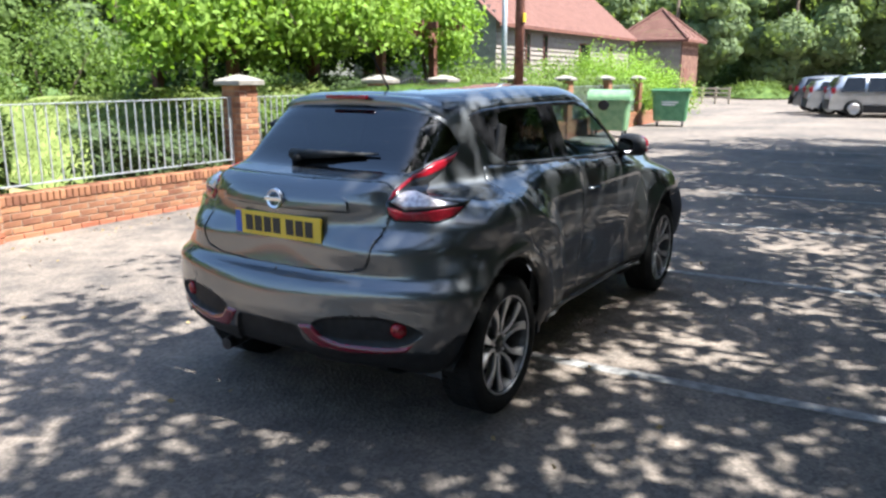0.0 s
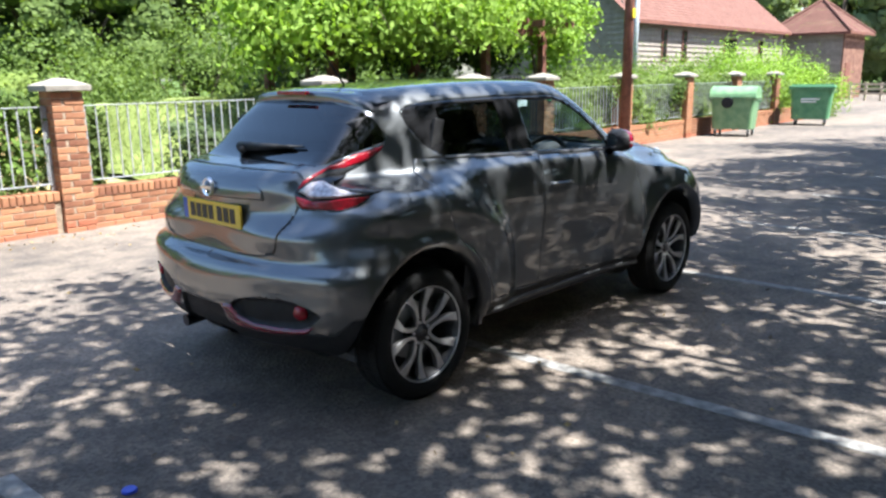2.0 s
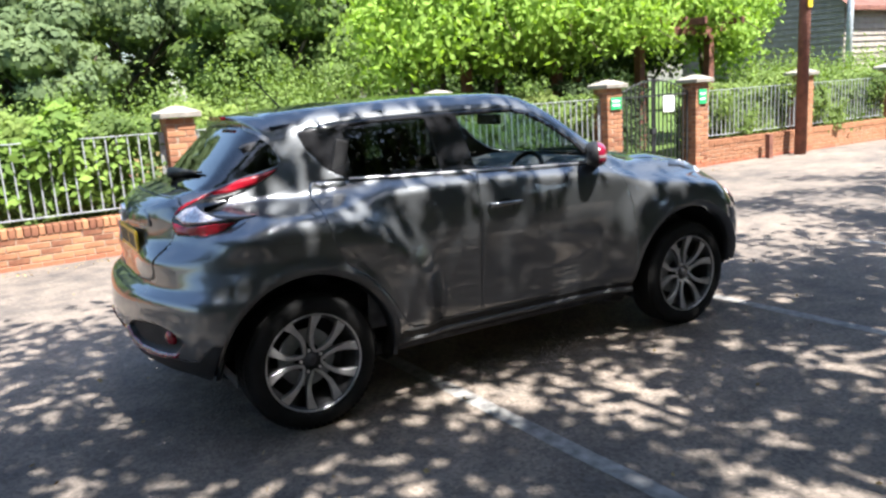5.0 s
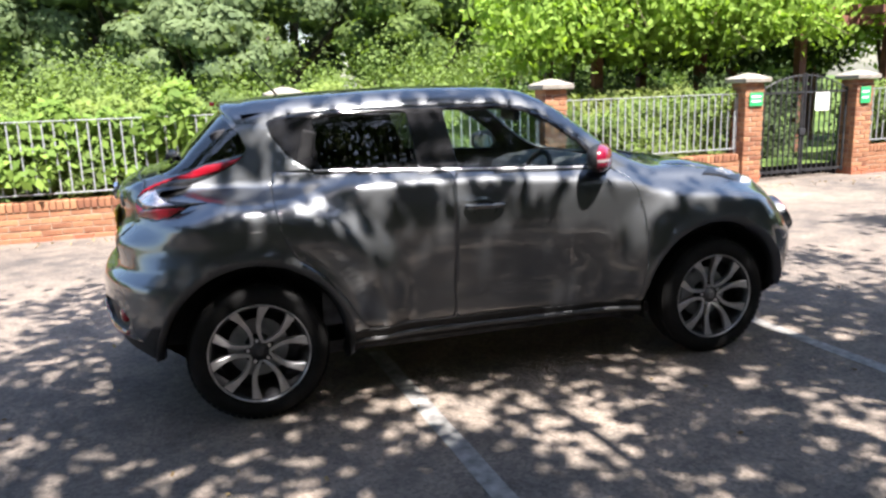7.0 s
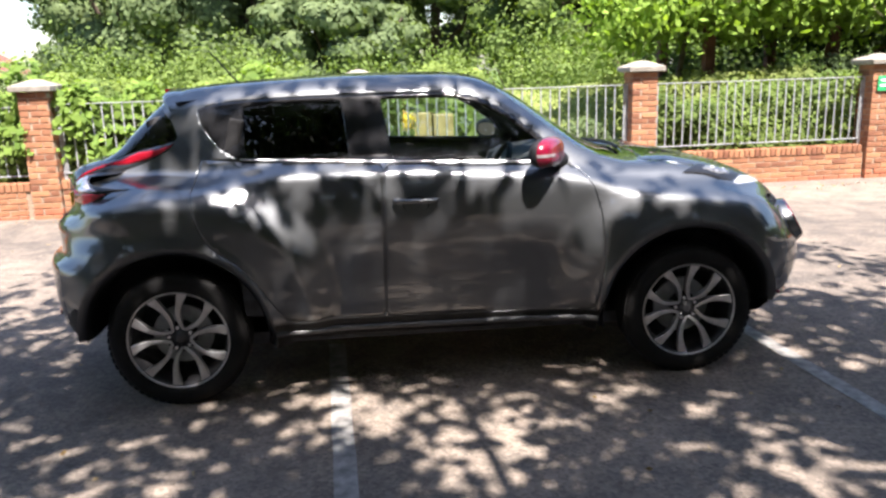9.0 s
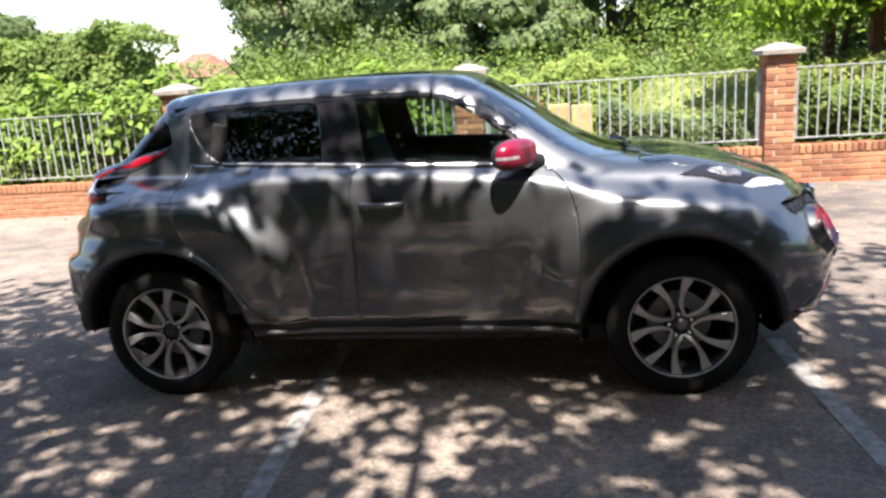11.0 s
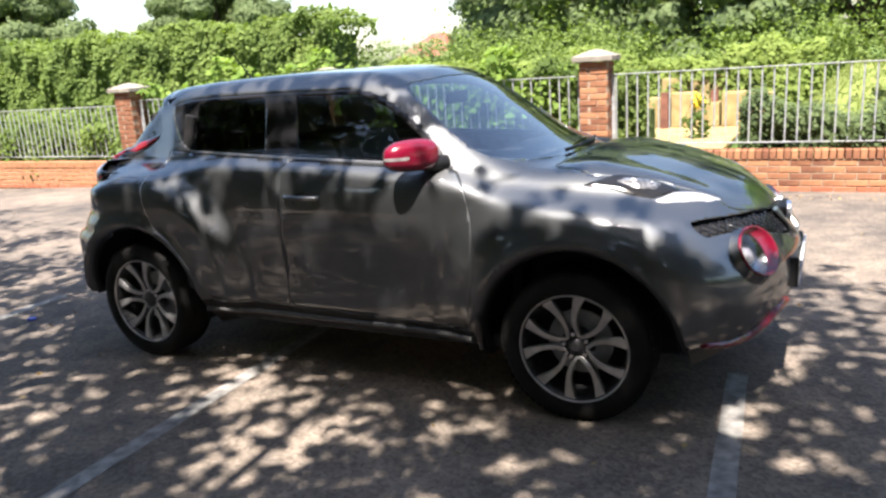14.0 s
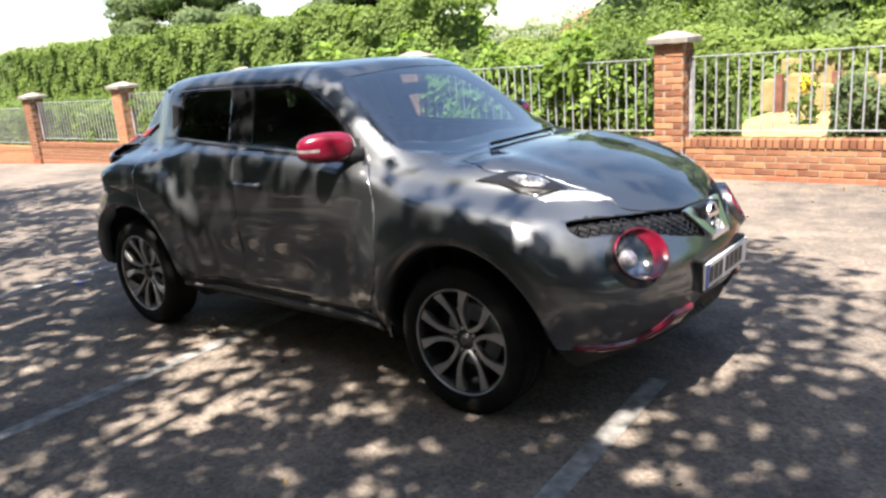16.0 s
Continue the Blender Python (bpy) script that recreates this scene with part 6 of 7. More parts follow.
for ok, s in SIDES:
    d, sm = panel(skin, FDOOR, (0, 2), ok)
    seams.append(sm)
    fd = shell_part("front_door", d, [PAINT, TRIM], CAR)
    d, sm = panel(skin, RDOOR, (0, 2), ok)
    seams.append(sm)
    rd = shell_part("rear_door", d, [PAINT, TRIM], CAR)
    # pull handle over a dark cup
    yh = s * float(half_width(np.array(-0.10), np.array(0.945)))
    cup = part("handle_cup", grid_mesh(lambda u, v: (-0.10 + 0.065 * u * math.cos(v * 6.2832), yh - s * (0.003 if u < 0.95 else -0.003), 0.935 + 0.042 * u * math.sin(v * 6.2832)), 4, 24, True), TRIM, fd)
    hb = bent_bar([(-0.205 + 0.21 * k / 12, yh + s * (0.012 + 0.030 * math.sin(math.pi * k / 12) ** 0.6), 0.957 - 0.004 * k / 12) for k in range(13)], 0.0125)
    part("handle", hb, PAINT, fd, smooth=True)
skin.normal_update()
# fuel flap on the right rear wing: a fine shut line
ring = rounded([(-1.372, 0.925), (-1.188, 0.922), (-1.183, 1.040), (-1.360, 1.043)], 0.03)
ring += ring[:1]
part("fuel_flap", bent_bar([(x, -float(half_width(np.array(x), np.array(z))) + 0.0004, z) for x, z in ring], 0.0016, 6), INK, CAR, "fine shut line of the fuel flap")

# indicator lamps on top of the front wings
for s in (-1, 1):
    lp = overlay("wing_lamp", rounded([(x, s * y) for x, y in ((1.258, 0.690), (1.333, 0.635), (1.394, 0.570), (1.51, 0.536), (1.60, 0.540), (1.656, 0.550), (1.592, 0.618), (1.555, 0.650), (1.463, 0.670), (1.398, 0.668))], 0.015), top_chart, 0.006, PIANO, CAR, "dark wing-top indicator lamp with clear lenses")
    dome = overlay("reflector", rounded([(x, s * y) for x, y in ((1.388, 0.632), (1.428, 0.585), (1.513, 0.552), (1.578, 0.556), (1.566, 0.610), (1.48, 0.645))], 0.015), top_chart, 0.014, DOMELENS, lp, "clear lamp dome", edge=0.03)
    for bx, by, br in ((1.465, 0.600, 0.017), (1.535, 0.580, 0.014)):
        bz = float(roof_z(bx, by)) + 0.016
        part("bulb", spin(bmesh.new(), [(0.0, 0.010), (br * 0.6, 0.007), (br, 0.0), (br, -0.01)], 18, "z", (bx, s * by, bz)), BRIGHTLENS, dome, smooth=True)
    overlay("clear_lens", rounded([(x, s * y) for x, y in ((1.552, 0.660), (1.60, 0.606), (1.655, 0.556), (1.72, 0.500), (1.805, 0.448), (1.765, 0.525), (1.68, 0.600), (1.60, 0.652))], 0.008), top_chart, 0.006, BRIGHTLENS, lp, "bright clear lens")

# grille band and bonnet line
skin.normal_update()
NOSEFACE = lambda f: f.calc_center_median().x > 1.4 and f.normal.x > 0.05
for s in (-1, 1):
    gr = take(skin, rounded([(s * y, z) for y, z in ((0.11, 0.708), (0.25, 0.735), (0.378, 0.766), (0.50, 0.796), (0.63, 0.808), (0.70, 0.806), (0.716, 0.835), (0.702, 0.868), (0.63, 0.870), (0.484, 0.861), (0.33, 0.850), (0.186, 0.832), (0.11, 0.825))], 0.012), (1, 2), NOSEFACE)
    push(gr, -0.03, False)
    go = part("grille", gr, TRIM, CAR, "black honeycomb upper grille")
    # slanted lattice that reads as a honeycomb
    hb = bmesh.new()
    area = ((0.12, 0.716), (0.25, 0.743), (0.378, 0.774), (0.50, 0.804), (0.63, 0.816), (0.695, 0.814), (0.708, 0.835), (0.696, 0.862), (0.63, 0.864), (0.484, 0.855), (0.33, 0.844), (0.186, 0.826), (0.12, 0.819))
    for fam in (-1, 1):
        for i in range(26):
            prev = None
            for k in range(14):
                yy, zz = -0.05 + i * 0.042 + fam * (k - 7) * 0.018 * 0.9, 0.712 + k * 0.0118
                if not in_poly((yy, zz), area):
                    prev = None
                    continue
                q, n = on_skin(s * yy, zz, True)
                q = q - n * 0.006
                if prev is not None:
                    tube(hb, prev, q, 0.0036, sides=5, caps=False)
                prev = q
    part("honeycomb", hb, PIANO, go)
BON = rounded([(1.10, -0.56), (1.30, -0.63), (1.52, -0.545), (1.66, -0.530), (1.745, -0.495), (1.852, -0.462), (1.915, -0.335), (1.972, -0.17), (1.990, 0.0), (1.972, 0.17), (1.915, 0.335), (1.852, 0.462), (1.745, 0.495), (1.66, 0.530), (1.52, 0.545), (1.30, 0.63), (1.10, 0.56), (1.14, 0.30), (1.15, 0.0), (1.14, -0.30)], 0.04)
skin.normal_update()
bon, sm = panel(skin, BON, (0, 1), lambda f: f.normal.z > 0.15 and f.calc_center_median().z > 0.79, 0.004, 0.012)
seams.append(sm)
shell_part("bonnet", bon, [PAINT, TRIM], CAR)

# red accents, dark pockets and the lamp openings of both bumpers
TAILFACE = lambda f: f.calc_center_median().x < -1.5 and f.normal.x < -0.05
for s in (-1, 1):
    skin.normal_update()
    overlay("front_lip", rounded([(s * y, z) for y, z in ((0.27, 0.462), (0.39, 0.452), (0.46, 0.408), (0.55, 0.368), (0.67, 0.372), (0.775, 0.388), (0.78, 0.370), (0.67, 0.344), (0.54, 0.332), (0.44, 0.362), (0.37, 0.412), (0.27, 0.425))], 0.012), nose_chart, 0.022, RED, CAR, "red accent on the front bumper")
    hole = take(skin, [(s * 0.537 + 0.095 * math.cos(2 * math.pi * k / 32), 0.717 + 0.092 * math.sin(2 * math.pi * k / 32)) for k in range(32)], (1, 2), NOSEFACE)
    hole.free()
    skin.normal_update()
    overlay("rear_lip", rounded([(s * y, z) for y, z in ((0.185, 0.527), (0.262, 0.533), (0.305, 0.484), (0.387, 0.460), (0.55, 0.456), (0.663, 0.463), (0.715, 0.482), (0.675, 0.440), (0.55, 0.424), (0.457, 0.418), (0.289, 0.425), (0.235, 0.468))], 0.012), tail_chart, 0.014, RED, CAR, "red accent on the rear bumper")
    pk = take(skin, rounded([(s * y, z) for y, z in ((0.255, 0.536), (0.32, 0.572), (0.485, 0.594), (0.607, 0.594), (0.697, 0.569), (0.755, 0.532), (0.70, 0.484), (0.64, 0.462), (0.466, 0.452), (0.329, 0.458))], 0.02), (1, 2), TAILFACE)
    part("rear_pocket", push(pk, -0.022), TRIM, CAR, "dark bumper pocket")
    fp, fn = on_skin(s * 0.650, 0.535, False)
    fr = part("fog_reflector", spin(bmesh.new(), [(0.0, 0.012), (0.026, 0.010), (0.036, -0.002), (0.036, -0.03)], 24, "z"), REDLENS, CAR, smooth=True)
    fr.matrix_local = Matrix.Translation(fp - fn * 0.014) @ fn.to_track_quat("Z", "Y").to_matrix().to_4x4()
skin.normal_update()
mid = take(skin, rounded([(-0.26, 0.30), (0.26, 0.30), (0.185, 0.520), (-0.185, 0.520)], 0.03), (1, 2), TAILFACE)
part("centre_diffuser", push(mid, -0.02), TRIM, CAR, "black centre diffuser")
mid = take(skin, rounded([(-0.30, 0.36), (0.30, 0.36), (0.215, 0.475), (-0.215, 0.475)], 0.03), (1, 2), NOSEFACE)
part("lower_grille", push(mid, -0.03), TRIM, CAR, "black lower grille")

# lower black cladding: rear and front bumper undersides, sills
skin.normal_update()
lowr = take(skin, [(-2.2, 0.1), (-1.55, 0.1), (-1.60, 0.515), (-1.73, 0.512), (-1.78, 0.436), (-2.2, 0.426)], (0, 2), lambda f: True)
part("rear_lower_trim", lowr, TRIM, CAR, "black lower bumper trim")
lowf = take(skin, [(1.55, 0.1), (2.3, 0.1), (2.3, 0.335), (1.90, 0.338), (1.74, 0.366), (1.62, 0.378)], (0, 2), lambda f: True)
part("front_lower_trim", lowf, TRIM, CAR, "black lower bumper trim")
sill = take(skin, [(-0.93, 0.1), (0.93, 0.1), (0.93, 0.352), (-0.93, 0.385)], (0, 2), lambda f: True)
part("sill", sill, TRIM, CAR, "black side sill")
for s in (-1, 1):
    pts = [(x, s * (float(half_width(np.array(x), np.array(0.325))) + 0.006), 0.322 - 0.010 * x) for x in np.linspace(-0.80, 0.80, 25)]
    part("side_step_strip", bent_bar(pts, 0.015, 10), SILLGREY, CAR, "satin grey sill strip", smooth=True)
part("seam", seams[0], INK, CAR)
for sm in seams[1:]:
    part("seam", sm, INK, CAR)
shell_part("body", skin, [PAINT, TRIM], CAR)

# arch lips
for cx in (-HUBX, HUBX):
    for s in (-1, 1):
        # flare: rolls over from the body side and turns in to the well
        roll = ((0.4625, 0.001), (0.456, -0.002), (0.446, -0.010), (0.435, -0.021), (0.425, -0.037), (0.418, -0.065))

        def flare(u, v, cx=cx, s=s):
            a = math.radians((-9 if cx < 0 else 2) + 187 * u)
            r, d = roll[int(round(v * 5))]
            x, z = cx + 0.4625 * math.cos(a), HUBZ + 0.4625 * math.sin(a)
            return (cx + r * math.cos(a), s * (float(half_width(np.array(x), np.array(max(z, 0.30)))) + d), HUBZ + r * math.sin(a))
        part("arch_flare", grid_mesh(flare, 56, 6), PAINT, CAR)
        # wheel well
        a0 = -0.19 if cx < 0 else 0.02
        part("wheel_well", grid_mesh(lambda u, v: (cx + 0.435 * math.cos(math.pi * v * 1.06 + a0), s * (0.48 + 0.34 * u), HUBZ + 0.435 * math.sin(math.pi * v * 1.06 + a0)), 4, 28), TRIM, CAR)
        bm = bmesh.new()
        bm.faces.new([bm.verts.new((cx + 0.44 * math.cos(2 * math.pi * k / 24), s * 0.48, max(0.31 if cx < 0 else 0.23, HUBZ + 0.44 * math.sin(2 * math.pi * k / 24)))) for k in range(24)])
        part("well_back", bm, TRIM, CAR)


# wheels
def wheel():
    w = new("wheel")
    w.parent = CAR
    prof = [(0.234, 0.085), (0.246, 0.100), (0.268, 0.107), (0.295, 0.105), (0.316, 0.094), (0.327, 0.072), (0.330, 0.03), (0.330, -0.03), (0.327, -0.07), (0.316, -0.092), (0.29, -0.104), (0.245, -0.10), (0.232, -0.085)]
    tyre = part("tyre", spin(bmesh.new(), prof, 72, "y"), RUBBER, w, smooth=True)
    bm = bmesh.new()
    for k in range(60):
        a = 2 * math.pi * k / 60
        for yy, w2 in ((-0.062, 0.02), (0.0, 0.022), (0.062, 0.02)):
            m = Matrix.Rotation(a, 4, "Y") @ Matrix.Translation((0.3305, yy, 0)) @ Matrix.Rotation(0.25 * (1 if yy > 0 else -1), 4, "X")
            box(bm, -0.002, 0.003, -w2, w2, -0.0135, 0.0135, 0, m)
    part("tread", bm, RUBBER, tyre)
    rim = part("rim", spin(bmesh.new(), [(0.238, 0.088), (0.242, 0.094), (0.239, 0.097), (0.233, 0.091), (0.222, 0.070), (0.213, -0.02), (0.215, -0.085)], 72, "y"), ALLOYDARK, w, "dark alloy rim with bright machined spokes", smooth=True)
    part("rim_lip", spin(bmesh.new(), [(0.2335, 0.0915), (0.2345, 0.0955), (0.2385, 0.0985), (0.2425, 0.0965), (0.2435, 0.093)], 96, "y"), ALLOY, rim, "bright machined rim edge", smooth=True)
    part("barrel", spin(bmesh.new(), [(0.216, 0.065), (0.209, 0.0), (0.209, -0.08), (0.05, -0.085)], 48, "y"), ALLOYDARK, rim, smooth=True)
    part("brake_disc", spin(bmesh.new(), [(0.0, -0.01), (0.07, -0.01), (0.145, -0.015), (0.145, -0.03)], 48, "y"), STEEL, w)
    NS = 5
    SPLAY = pchip((0.045, 0.03), (0.056, 0.17), (0.072, 0.335), (0.092, 0.41), (0.125, 0.43), (0.165, 0.385), (0.229, 0.295))
    for k in range(NS):
        for sgn in (-1, 1):
            # a twin spoke: a curved flat blade that leaves the hub and splays to the rim
            def blade(u, v, sgn=sgn, k=k):
                r = 0.045 + 0.192 * u
                ang = math.pi + 2 * math.pi * k / NS + sgn * float(SPLAY(r))
                wd = 0.0088 + 0.0180 * u ** 3
                c = 2 * math.pi * v
                ty = 0.080 - 0.030 * (1 - u) ** 1.6 + (0.006 if math.sin(c) > 0 else -0.026) * min(1, abs(math.sin(c)) * 3)
                off = math.copysign(min(1, abs(math.cos(c)) * 1.6), math.cos(c)) * wd
                return (math.cos(ang) * r - math.sin(ang) * off, ty, math.sin(ang) * r + math.cos(ang) * off)
            part("spoke", grid_mesh(blade, 10, 12, True), ALLOY, rim)
    part("hub", spin(bmesh.new(), [(0.0, 0.062), (0.024, 0.062), (0.031, 0.056), (0.034, 0.048), (0.066, 0.052), (0.072, 0.04), (0.074, 0.0)], 36, "y"), ALLOYDARK, rim, smooth=True)
    part("centre_badge", spin(bmesh.new(), [(0.0, 0.066), (0.018, 0.066), (0.021, 0.062)], 24, "y"), ALLOYDARK, rim)
    for k in range(5):
        a = 2 * math.pi * (k + 0.5) / 5 + math.pi
        part("wheel_nut", tube(bmesh.new(), (0.054 * math.cos(a), 0.040, 0.054 * math.sin(a)), (0.054 * math.cos(a), 0.058, 0.054 * math.sin(a)), 0.009, sides=6), CHROME, rim)
    return w


W0 = wheel()
W0.matrix_local = pose(-HUBX, 0.762, HUBZ, 0, 24, 0)
for x, s, roll in ((-HUBX, -1, -8), (HUBX, -1, -6), (HUBX, 1, 40)):
    c = copy_thing(W0, pose(x, s * 0.762, HUBZ, 0, roll, 180 if s < 0 else 0))

# rear spoiler with brake light
def lip_chart(uv):
    """Over the rear edge of the roof: across the car, and turn about a level axis (20 cm to the radian)."""
    a = uv[:, 1] / 0.2
    return np.stack([np.full(len(uv), -1.15), uv[:, 0], np.full(len(uv), 1.30)], 1), np.stack([-np.cos(a), 0 * a, np.sin(a)], 1), 0.6


def lip_rise(u, v):
    k = np.clip((1.22 - v / 0.2) / 0.50, 0, 1)
    return 0.042 * k * k * (3 - 2 * k) * np.clip(1 - (np.abs(u) / 0.53) ** 3, 0, 1)


overlay("rear_spoiler", [(-0.51, 0.132), (-0.30, 0.137), (0.0, 0.139), (0.30, 0.137), (0.51, 0.132), (0.53, 0.17), (0.52, 0.25), (-0.52, 0.25), (-0.53, 0.17)], lip_chart, lip_rise, PAINT, CAR, edge=0.006, step=0.012)
part("brake_light", box(bmesh.new(), -1.384, -1.358, -0.125, 0.125, 1.483, 1.503, 0.006), REDLENS, CAR, "red high-level brake light")
# rear wiper
wp = part("rear_wiper", spin(bmesh.new(), [(0.0, 0.028), (0.016, 0.025), (0.022, 0.0)], 18, "x", (0, 0, 0)), TRIM, CAR, smooth=True)
wp.matrix_local = pose(-1.615, 0.11, 1.212, 0, 0, 180)
bm = bmesh.new()
tube(bm, (-1.605, 0.16, 1.224), (-1.572, -0.26, 1.240), 0.027, 0.008)
tube(bm, (-1.60, 0.10, 1.226), (-1.560, -0.33, 1.244), 0.012, 0.005, 8)
part("wiper_arm", bm, TRIM, CAR, smooth=True)
# aerial
part("aerial", tube(bmesh.new(), (-1.02, 0, 1.53), (-1.16, 0, 1.70), 0.006, 0.003, 8), TRIM, CAR)


# number plates: blank bars for the characters
def plate(x, z, face, mat, tilt):
    o = part("number_plate", box(bmesh.new(), -0.006, 0.006, -0.26, 0.26, -0.0555, 0.0555, 0.003), mat, CAR, "yellow rear number plate" if face < 0 else "white front number plate")
    o.matrix_local = pose(x, 0, z, 0, tilt, 0)
    part("blue_band", box(bmesh.new(), face * 0.0065 - 0.001, face * 0.0065 + 0.001, 0.222 if face < 0 else -0.258, 0.258 if face < 0 else -0.222, -0.052, 0.052), PLATEBLUE, o)
    y = 0.195
    for k in range(7):
        part("character_bar", box(bmesh.new(), face * 0.0065 - 0.001, face * 0.0065 + 0.001, y - 0.046, y, -0.036, 0.036), INK, o)
        y -= 0.057 + (0.022 if k == 3 else 0)
    return o


plate(-1.889, 0.932, -1, YELLOW, -1)
part("plate_holder", box(bmesh.new(), 2.06, 2.100, -0.275, 0.275, 0.50, 0.635, 0.01), TRIM, CAR)
plate(2.106, 0.565, 1, WHITEPLATE, 3)
# badges as plain discs and bars
part("rear_badge", spin(bmesh.new(), [(0.033, 0.012), (0.042, 0.016), (0.046, 0.0)], 28, "x", (0, 0, 0)), CHROME, CAR).matrix_local = pose(-1.893, 0, 1.056, 0, -4, 180)
part("rear_badge_bar", box(bmesh.new(), -1.914, -1.90, -0.05, 0.05, 1.048, 1.064, 0.003), CHROME, CAR)
vb = bmesh.new()
for s in (-1, 1):
    for a, b in (((1.985, s * 0.165, 0.828), (2.072, s * 0.085, 0.705)),):
        a, b = Vector(a), Vector(b)
        vs = [vb.verts.new(c) for c in (a + Vector((0, s * 0.03, 0)), a - Vector((0, s * 0.045, 0)), b - Vector((0, s * 0.045, 0)), b + Vector((0, s * 0.012, 0)))]
        vs2 = [vb.verts.new(w.co + Vector((0.014, 0, 0))) for w in vs]
        vb.faces.new(vs2)
        for i in range(4):
            vb.faces.new((vs[i], vs[(i + 1) % 4], vs2[(i + 1) % 4], vs2[i]))
box(vb, 2.055, 2.086, -0.10, 0.10, 0.687, 0.712, 0.006)
part("grille_surround", vb, CHROME, CAR, "chrome vee-shaped grille surround")
part("front_badge", spin(bmesh.new(), [(0.040, 0.014), (0.050, 0.018), (0.055, 0.0)], 28, "x", (2.032, 0, 0.782)), CHROME, CAR)
part("front_badge_bar", box(bmesh.new(), 2.036, 2.053, -0.062, 0.062, 0.772, 0.792, 0.004), CHROME, CAR)
part("badge_panel", box(bmesh.new(), 1.98, 2.036, -0.11, 0.11, 0.71, 0.825, 0.01), TRIM, CAR)


# round headlamps with a red ring
def headlamp(s):
    p, n = on_skin(s * 0.537, 0.717, True)
    n = (n + Vector((0.10, 0, 0.05))).normalized()
    e1 = (Vector((0, -s, -0.15)) - n * Vector((0, -s, -0.15)).dot(n)).normalized()
    e2 = n.cross(e1)
    LX, LR = -0.026, 0.095          # the lens sits outboard in the red dish

    def ring(u, v):
        c, q = math.cos(2 * math.pi * v), math.sin(2 * math.pi * v)
        outer = Vector((0.132 * c, 0.106 * q, 0.014))
        inner = Vector((LX + LR * c, LR * q, -0.012))
        k = [(1.06, -0.03), (1.025, 0.006), (1.0, 0.014), (0.965, 0.012)]
        j = int(round(u * 9))
        if j < 4:
            return (outer.x * k[j][0], outer.y * k[j][0], k[j][1])
        w = outer * 0.965
        w.z = 0.012
        t = (j - 3) / 6
        d = w.lerp(inner, t)
        return (d.x, d.y, 0.012 - 0.026 * t ** 0.6)
    o = part("headlamp", grid_mesh(ring, 10, 64, True), RED, CAR, "round headlamp in a red dish")
    o.matrix_local = Matrix(((e1.x, e2.x, n.x, p.x + 0.010 * n.x), (e1.y, e2.y, n.y, p.y + 0.010 * n.y), (e1.z, e2.z, n.z, p.z + 0.010 * n.z), (0, 0, 0, 1)))
    part("pod", grid_mesh(lambda u, v: ((0.134 + 0.034 * u ** 1.4) * math.cos(2 * math.pi * v) * (1.06 - 0.06 * u), (0.110 + 0.036 * u ** 1.4) * math.sin(2 * math.pi * v), 0.006 - 0.075 * u ** 1.3), 8, 64, True), PAINT, o, "body-coloured lamp pod")
    part("bowl", spin(bmesh.new(), [(LR, -0.012), (0.080, -0.03), (0.055, -0.05), (0.0, -0.056)], 40, "z", (LX, 0, 0)), LAMPBOWL, o, smooth=True)
    part("projector", spin(bmesh.new(), [(0.040, -0.05), (0.040, -0.022), (0.030, -0.012), (0.0, -0.006)], 32, "z", (LX - 0.015, 0, 0)), CLEARLENS, o, smooth=True)
    g = part("lens", spin(bmesh.new(), [(LR + 0.002, -0.012), (0.075, 0.000), (0.045, 0.008), (0.0, 0.011)], 40, "z", (LX, 0, 0)), LENS, o, smooth=True)
    g.visible_shadow = False


headlamp(-1)
headlamp(1)
part("exhaust", tube(bmesh.new(), (-1.70, 0.42, 0.285), (-1.86, 0.42, 0.275), 0.030, 0.032, 16), ALLOYDARK, CAR)
part("rear_fog_lamp", box(bmesh.new(), -1.915, -1.86, -0.07, 0.07, 0.375, 0.412, 0.006), REDLENS, CAR)


# door mirrors in red
def door_mirror(s):
    def shell(a, v, k=1.0):
        b = 2 * math.pi * v
        cb, sb = math.cos(b), math.sin(b)
        r = math.sin(a) ** 0.55 * k
        yy = math.copysign(abs(cb) ** 0.66, cb) * 0.136
        zz = math.copysign(abs(sb) ** 0.66, sb) * (0.076 if sb > 0 else 0.068)
        return (0.060 * math.cos(a) + 0.006, yy * r, zz * r * (1 - 0.12 * (yy * s > 0) * abs(cb)))
    o = part("door_mirror", grid_mesh(lambda u, v: shell(math.pi * 0.47 * max(u, 0.001), v), 16, 40, True), RED, CAR, "glossy red door mirror")
    o.matrix_local = pose(0.530, s * 0.830, 1.154, 0, 0, s * 36)
    part("housing", grid_mesh(lambda u, v: shell(math.pi * (0.468 + 0.39 * u), v, 1.004 - 0.04 * u), 8, 40, True), TRIM, o, "black mirror housing")
    part("mirror_glass", grid_mesh(lambda u, v: (-0.046, shell(math.pi * 0.80, v)[1] * u * 0.84, shell(math.pi * 0.80, v)[2] * u * 0.82), 4, 40, True), MIRROR, o)
    part("indicator_strip", grid_mesh(lambda u, v: (lambda q: (q[0] + 0.001, q[1] * 1.012, -0.008 + 0.014 * v))(shell(math.pi * (0.03 + 0.43 * u), 0.0 if s > 0 else 0.5)), 14, 3), CLEARLENS, o, "thin clear indicator strip")
    part("foot", tube(bmesh.new(), (0.640, s * 0.700, 1.105), (0.565, s * 0.800, 1.120), 0.040, 0.034, 12), TRIM, CAR, smooth=True)


door_mirror(-1)
door_mirror(1)
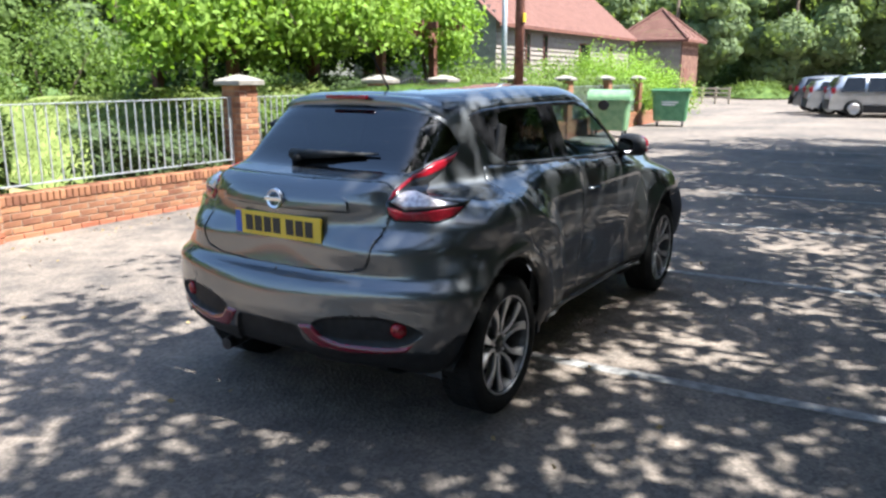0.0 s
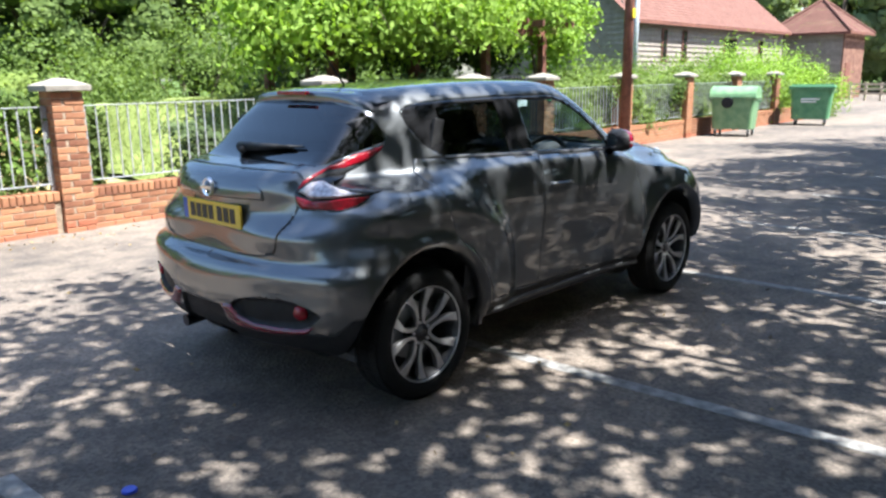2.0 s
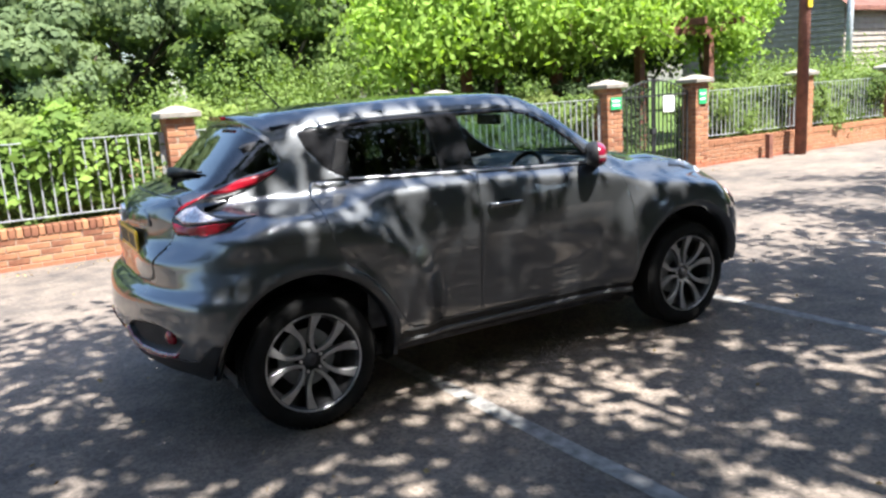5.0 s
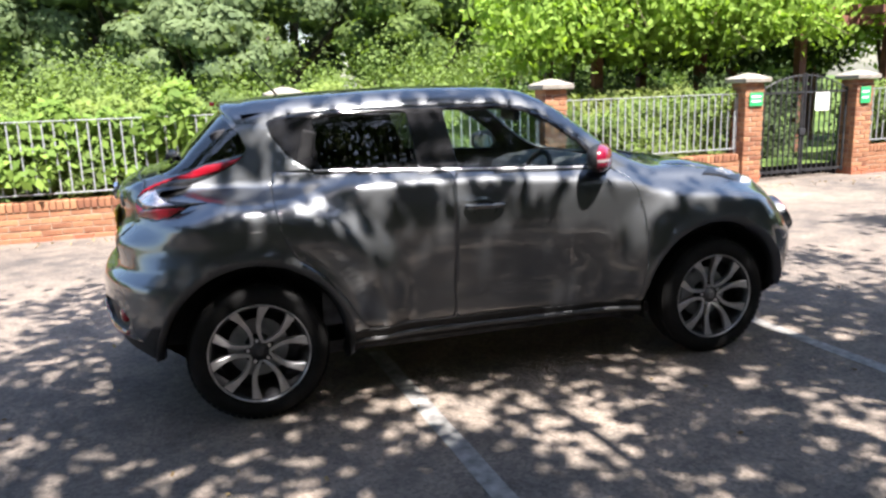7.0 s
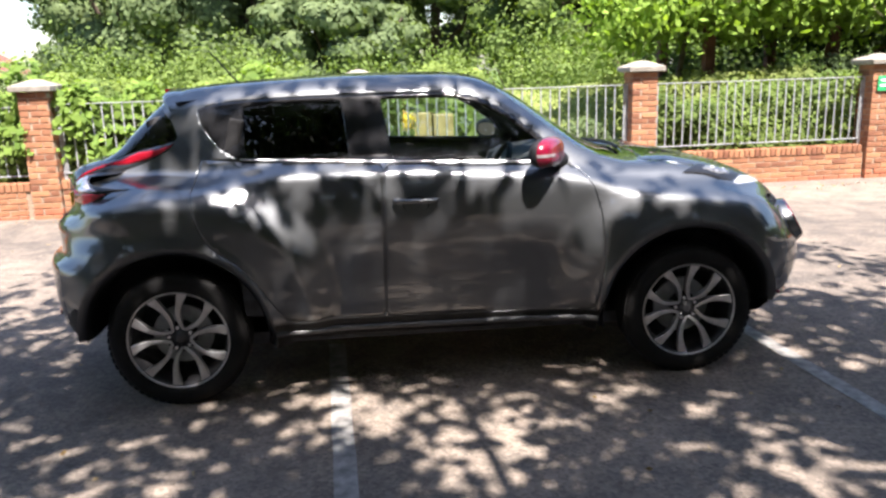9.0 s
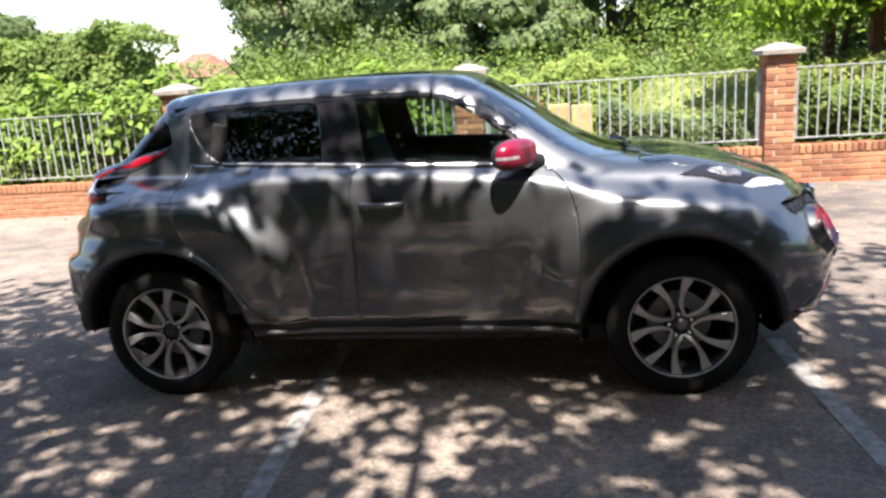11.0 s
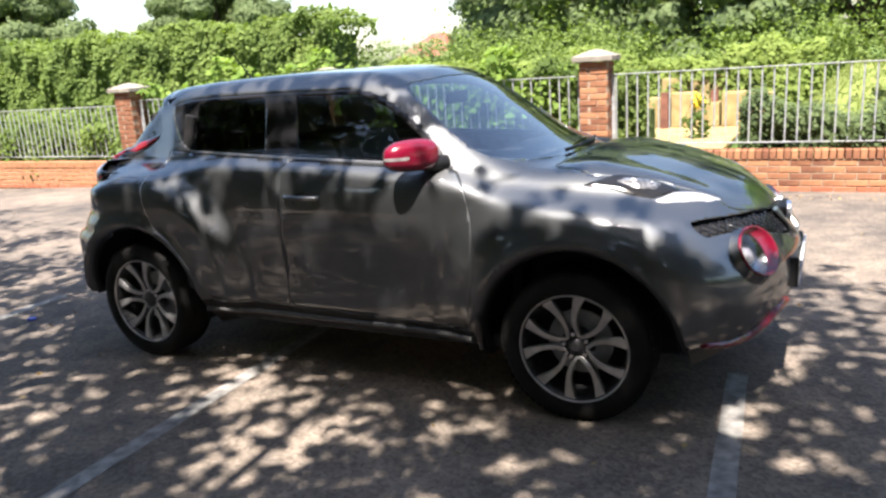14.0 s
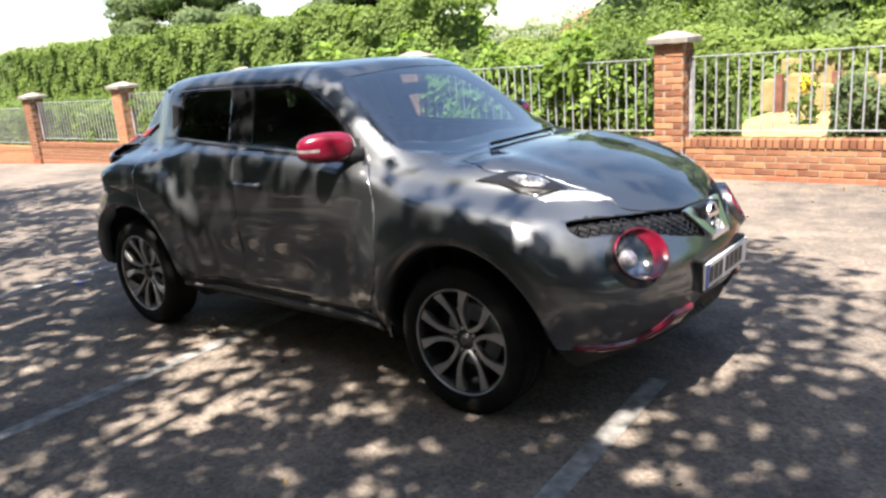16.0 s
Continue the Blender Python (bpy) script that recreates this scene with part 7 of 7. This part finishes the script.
# windscreen wipers
def on_top(x, y, lift):
    return Vector((x + 0.4 * lift, y, roof_z(x, y) + lift))


bm = bent_bar([on_top(1.085 - 0.35 * y * y - 0.015 * k / 8, y, 0.012) for k, y in ((k, -0.26 + 0.62 * k / 8) for k in range(9))], 0.009, 6)
part("windscreen_wiper", bm, TRIM, CAR)
overlay("cowl", rounded([(1.125, 0.22), (1.125, 0.36), (1.06, 0.56), (0.93, 0.615), (1.00, 0.50), (1.075, 0.30)], 0.01), top_chart, 0.006, TRIM, CAR, "black cowl corner")


# ---- cabin ----
def seat(x, y, w=0.50):
    o = part("seat", box(bmesh.new(), -0.24, 0.26, -w / 2, w / 2, 0.42, 0.60, 0.06), FABRIC, CAR)
    o.matrix_local = pose(x, y, 0.05, 0, -4, 0)
    b = part("backrest", box(bmesh.new(), -0.07, 0.07, -w / 2 + 0.01, w / 2 - 0.01, 0.0, 0.62, 0.06), FABRIC, o)
    b.matrix_local = pose(-0.22, 0, 0.55, 0, -16, 0)
    for yy in ((0,) if w < 0.6 else (-0.38, 0.38)):
        h = part("headrest", box(bmesh.new(), -0.05, 0.05, -0.13, 0.13, 0.66, 0.84, 0.045), FABRIC, b)
        h.location = (0, yy, 0)
        part("headrest_stem", tube(bmesh.new(), (0, yy, 0.6), (0, yy, 0.68), 0.02, sides=8), STEEL, b)
    return o


seat(0.02, -0.36)
seat(0.02, 0.36)
seat(-0.82, 0.0, 1.20)


def dash(u, v):
    y = (u - 0.5) * 1.12
    q = [(0.96, 1.085), (0.80, 1.095), (0.60, 1.075), (0.50, 1.03), (0.47, 0.93), (0.55, 0.70)]
    j = int(round(v * 5))
    hump = 0.05 * math.exp(-((y + 0.36) / 0.22) ** 2) if j in (2, 3) else 0
    return (q[j][0] - 0.10 * y * y, y, q[j][1] + hump)


part("dashboard", grid_mesh(dash, 28, 6), CABIN, CAR, "grey dashboard")
sw = part("steering_wheel", spin(bmesh.new(), [(0.185 + 0.016 * math.cos(2 * math.pi * k / 10), 0.016 * math.sin(2 * math.pi * k / 10)) for k in range(10)], 40, "x", closed=True), TRIM, CAR, smooth=True)
sw.matrix_local = pose(0.36, -0.36, 0.99, 0, 24, 0)
part("steering_boss", box(bmesh.new(), -0.03, 0.03, -0.085, 0.085, -0.07, 0.07, 0.02), TRIM, sw)
for a in (0, 180, 270):
    part("steering_spoke", box(bmesh.new(), -0.012, 0.012, 0.05, 0.18, -0.02, 0.02, 0.006, Matrix.Rotation(radians(a), 4, "X")), TRIM, sw)
part("rear_view_mirror", box(bmesh.new(), 0.36, 0.39, -0.12, 0.12, 1.335, 1.40, 0.012), TRIM, CAR)
part("cabin_floor", box(bmesh.new(), -1.6, 1.0, -0.70, 0.70, 0.24, 0.30), CABIN, CAR)
part("bulkhead", box(bmesh.new(), 0.90, 0.94, -0.60, 0.60, 0.28, 1.02), TRIM, CAR)
part("parcel_shelf", box(bmesh.new(), -1.60, -1.05, -0.60, 0.60, 1.06, 1.09, 0.01), CABIN, CAR)
for s in (-1, 1):
    part("door_card", grid_mesh(lambda u, v: (-0.95 + 1.68 * u, s * (float(half_width(np.array(-0.95 + 1.68 * u), np.array(0.42 + 0.66 * v))) - 0.07), 0.42 + 0.66 * v), 12, 8), CABIN, CAR)
part("headliner", grid_mesh(lambda u, v: (-1.25 + 1.5 * u, (v - 0.5) * 1.04, float(Ztop(-1.25 + 1.5 * u)) - 0.045 - 0.09 * ((v - 0.5) * 1.04) ** 2), 14, 9), CABIN, CAR)
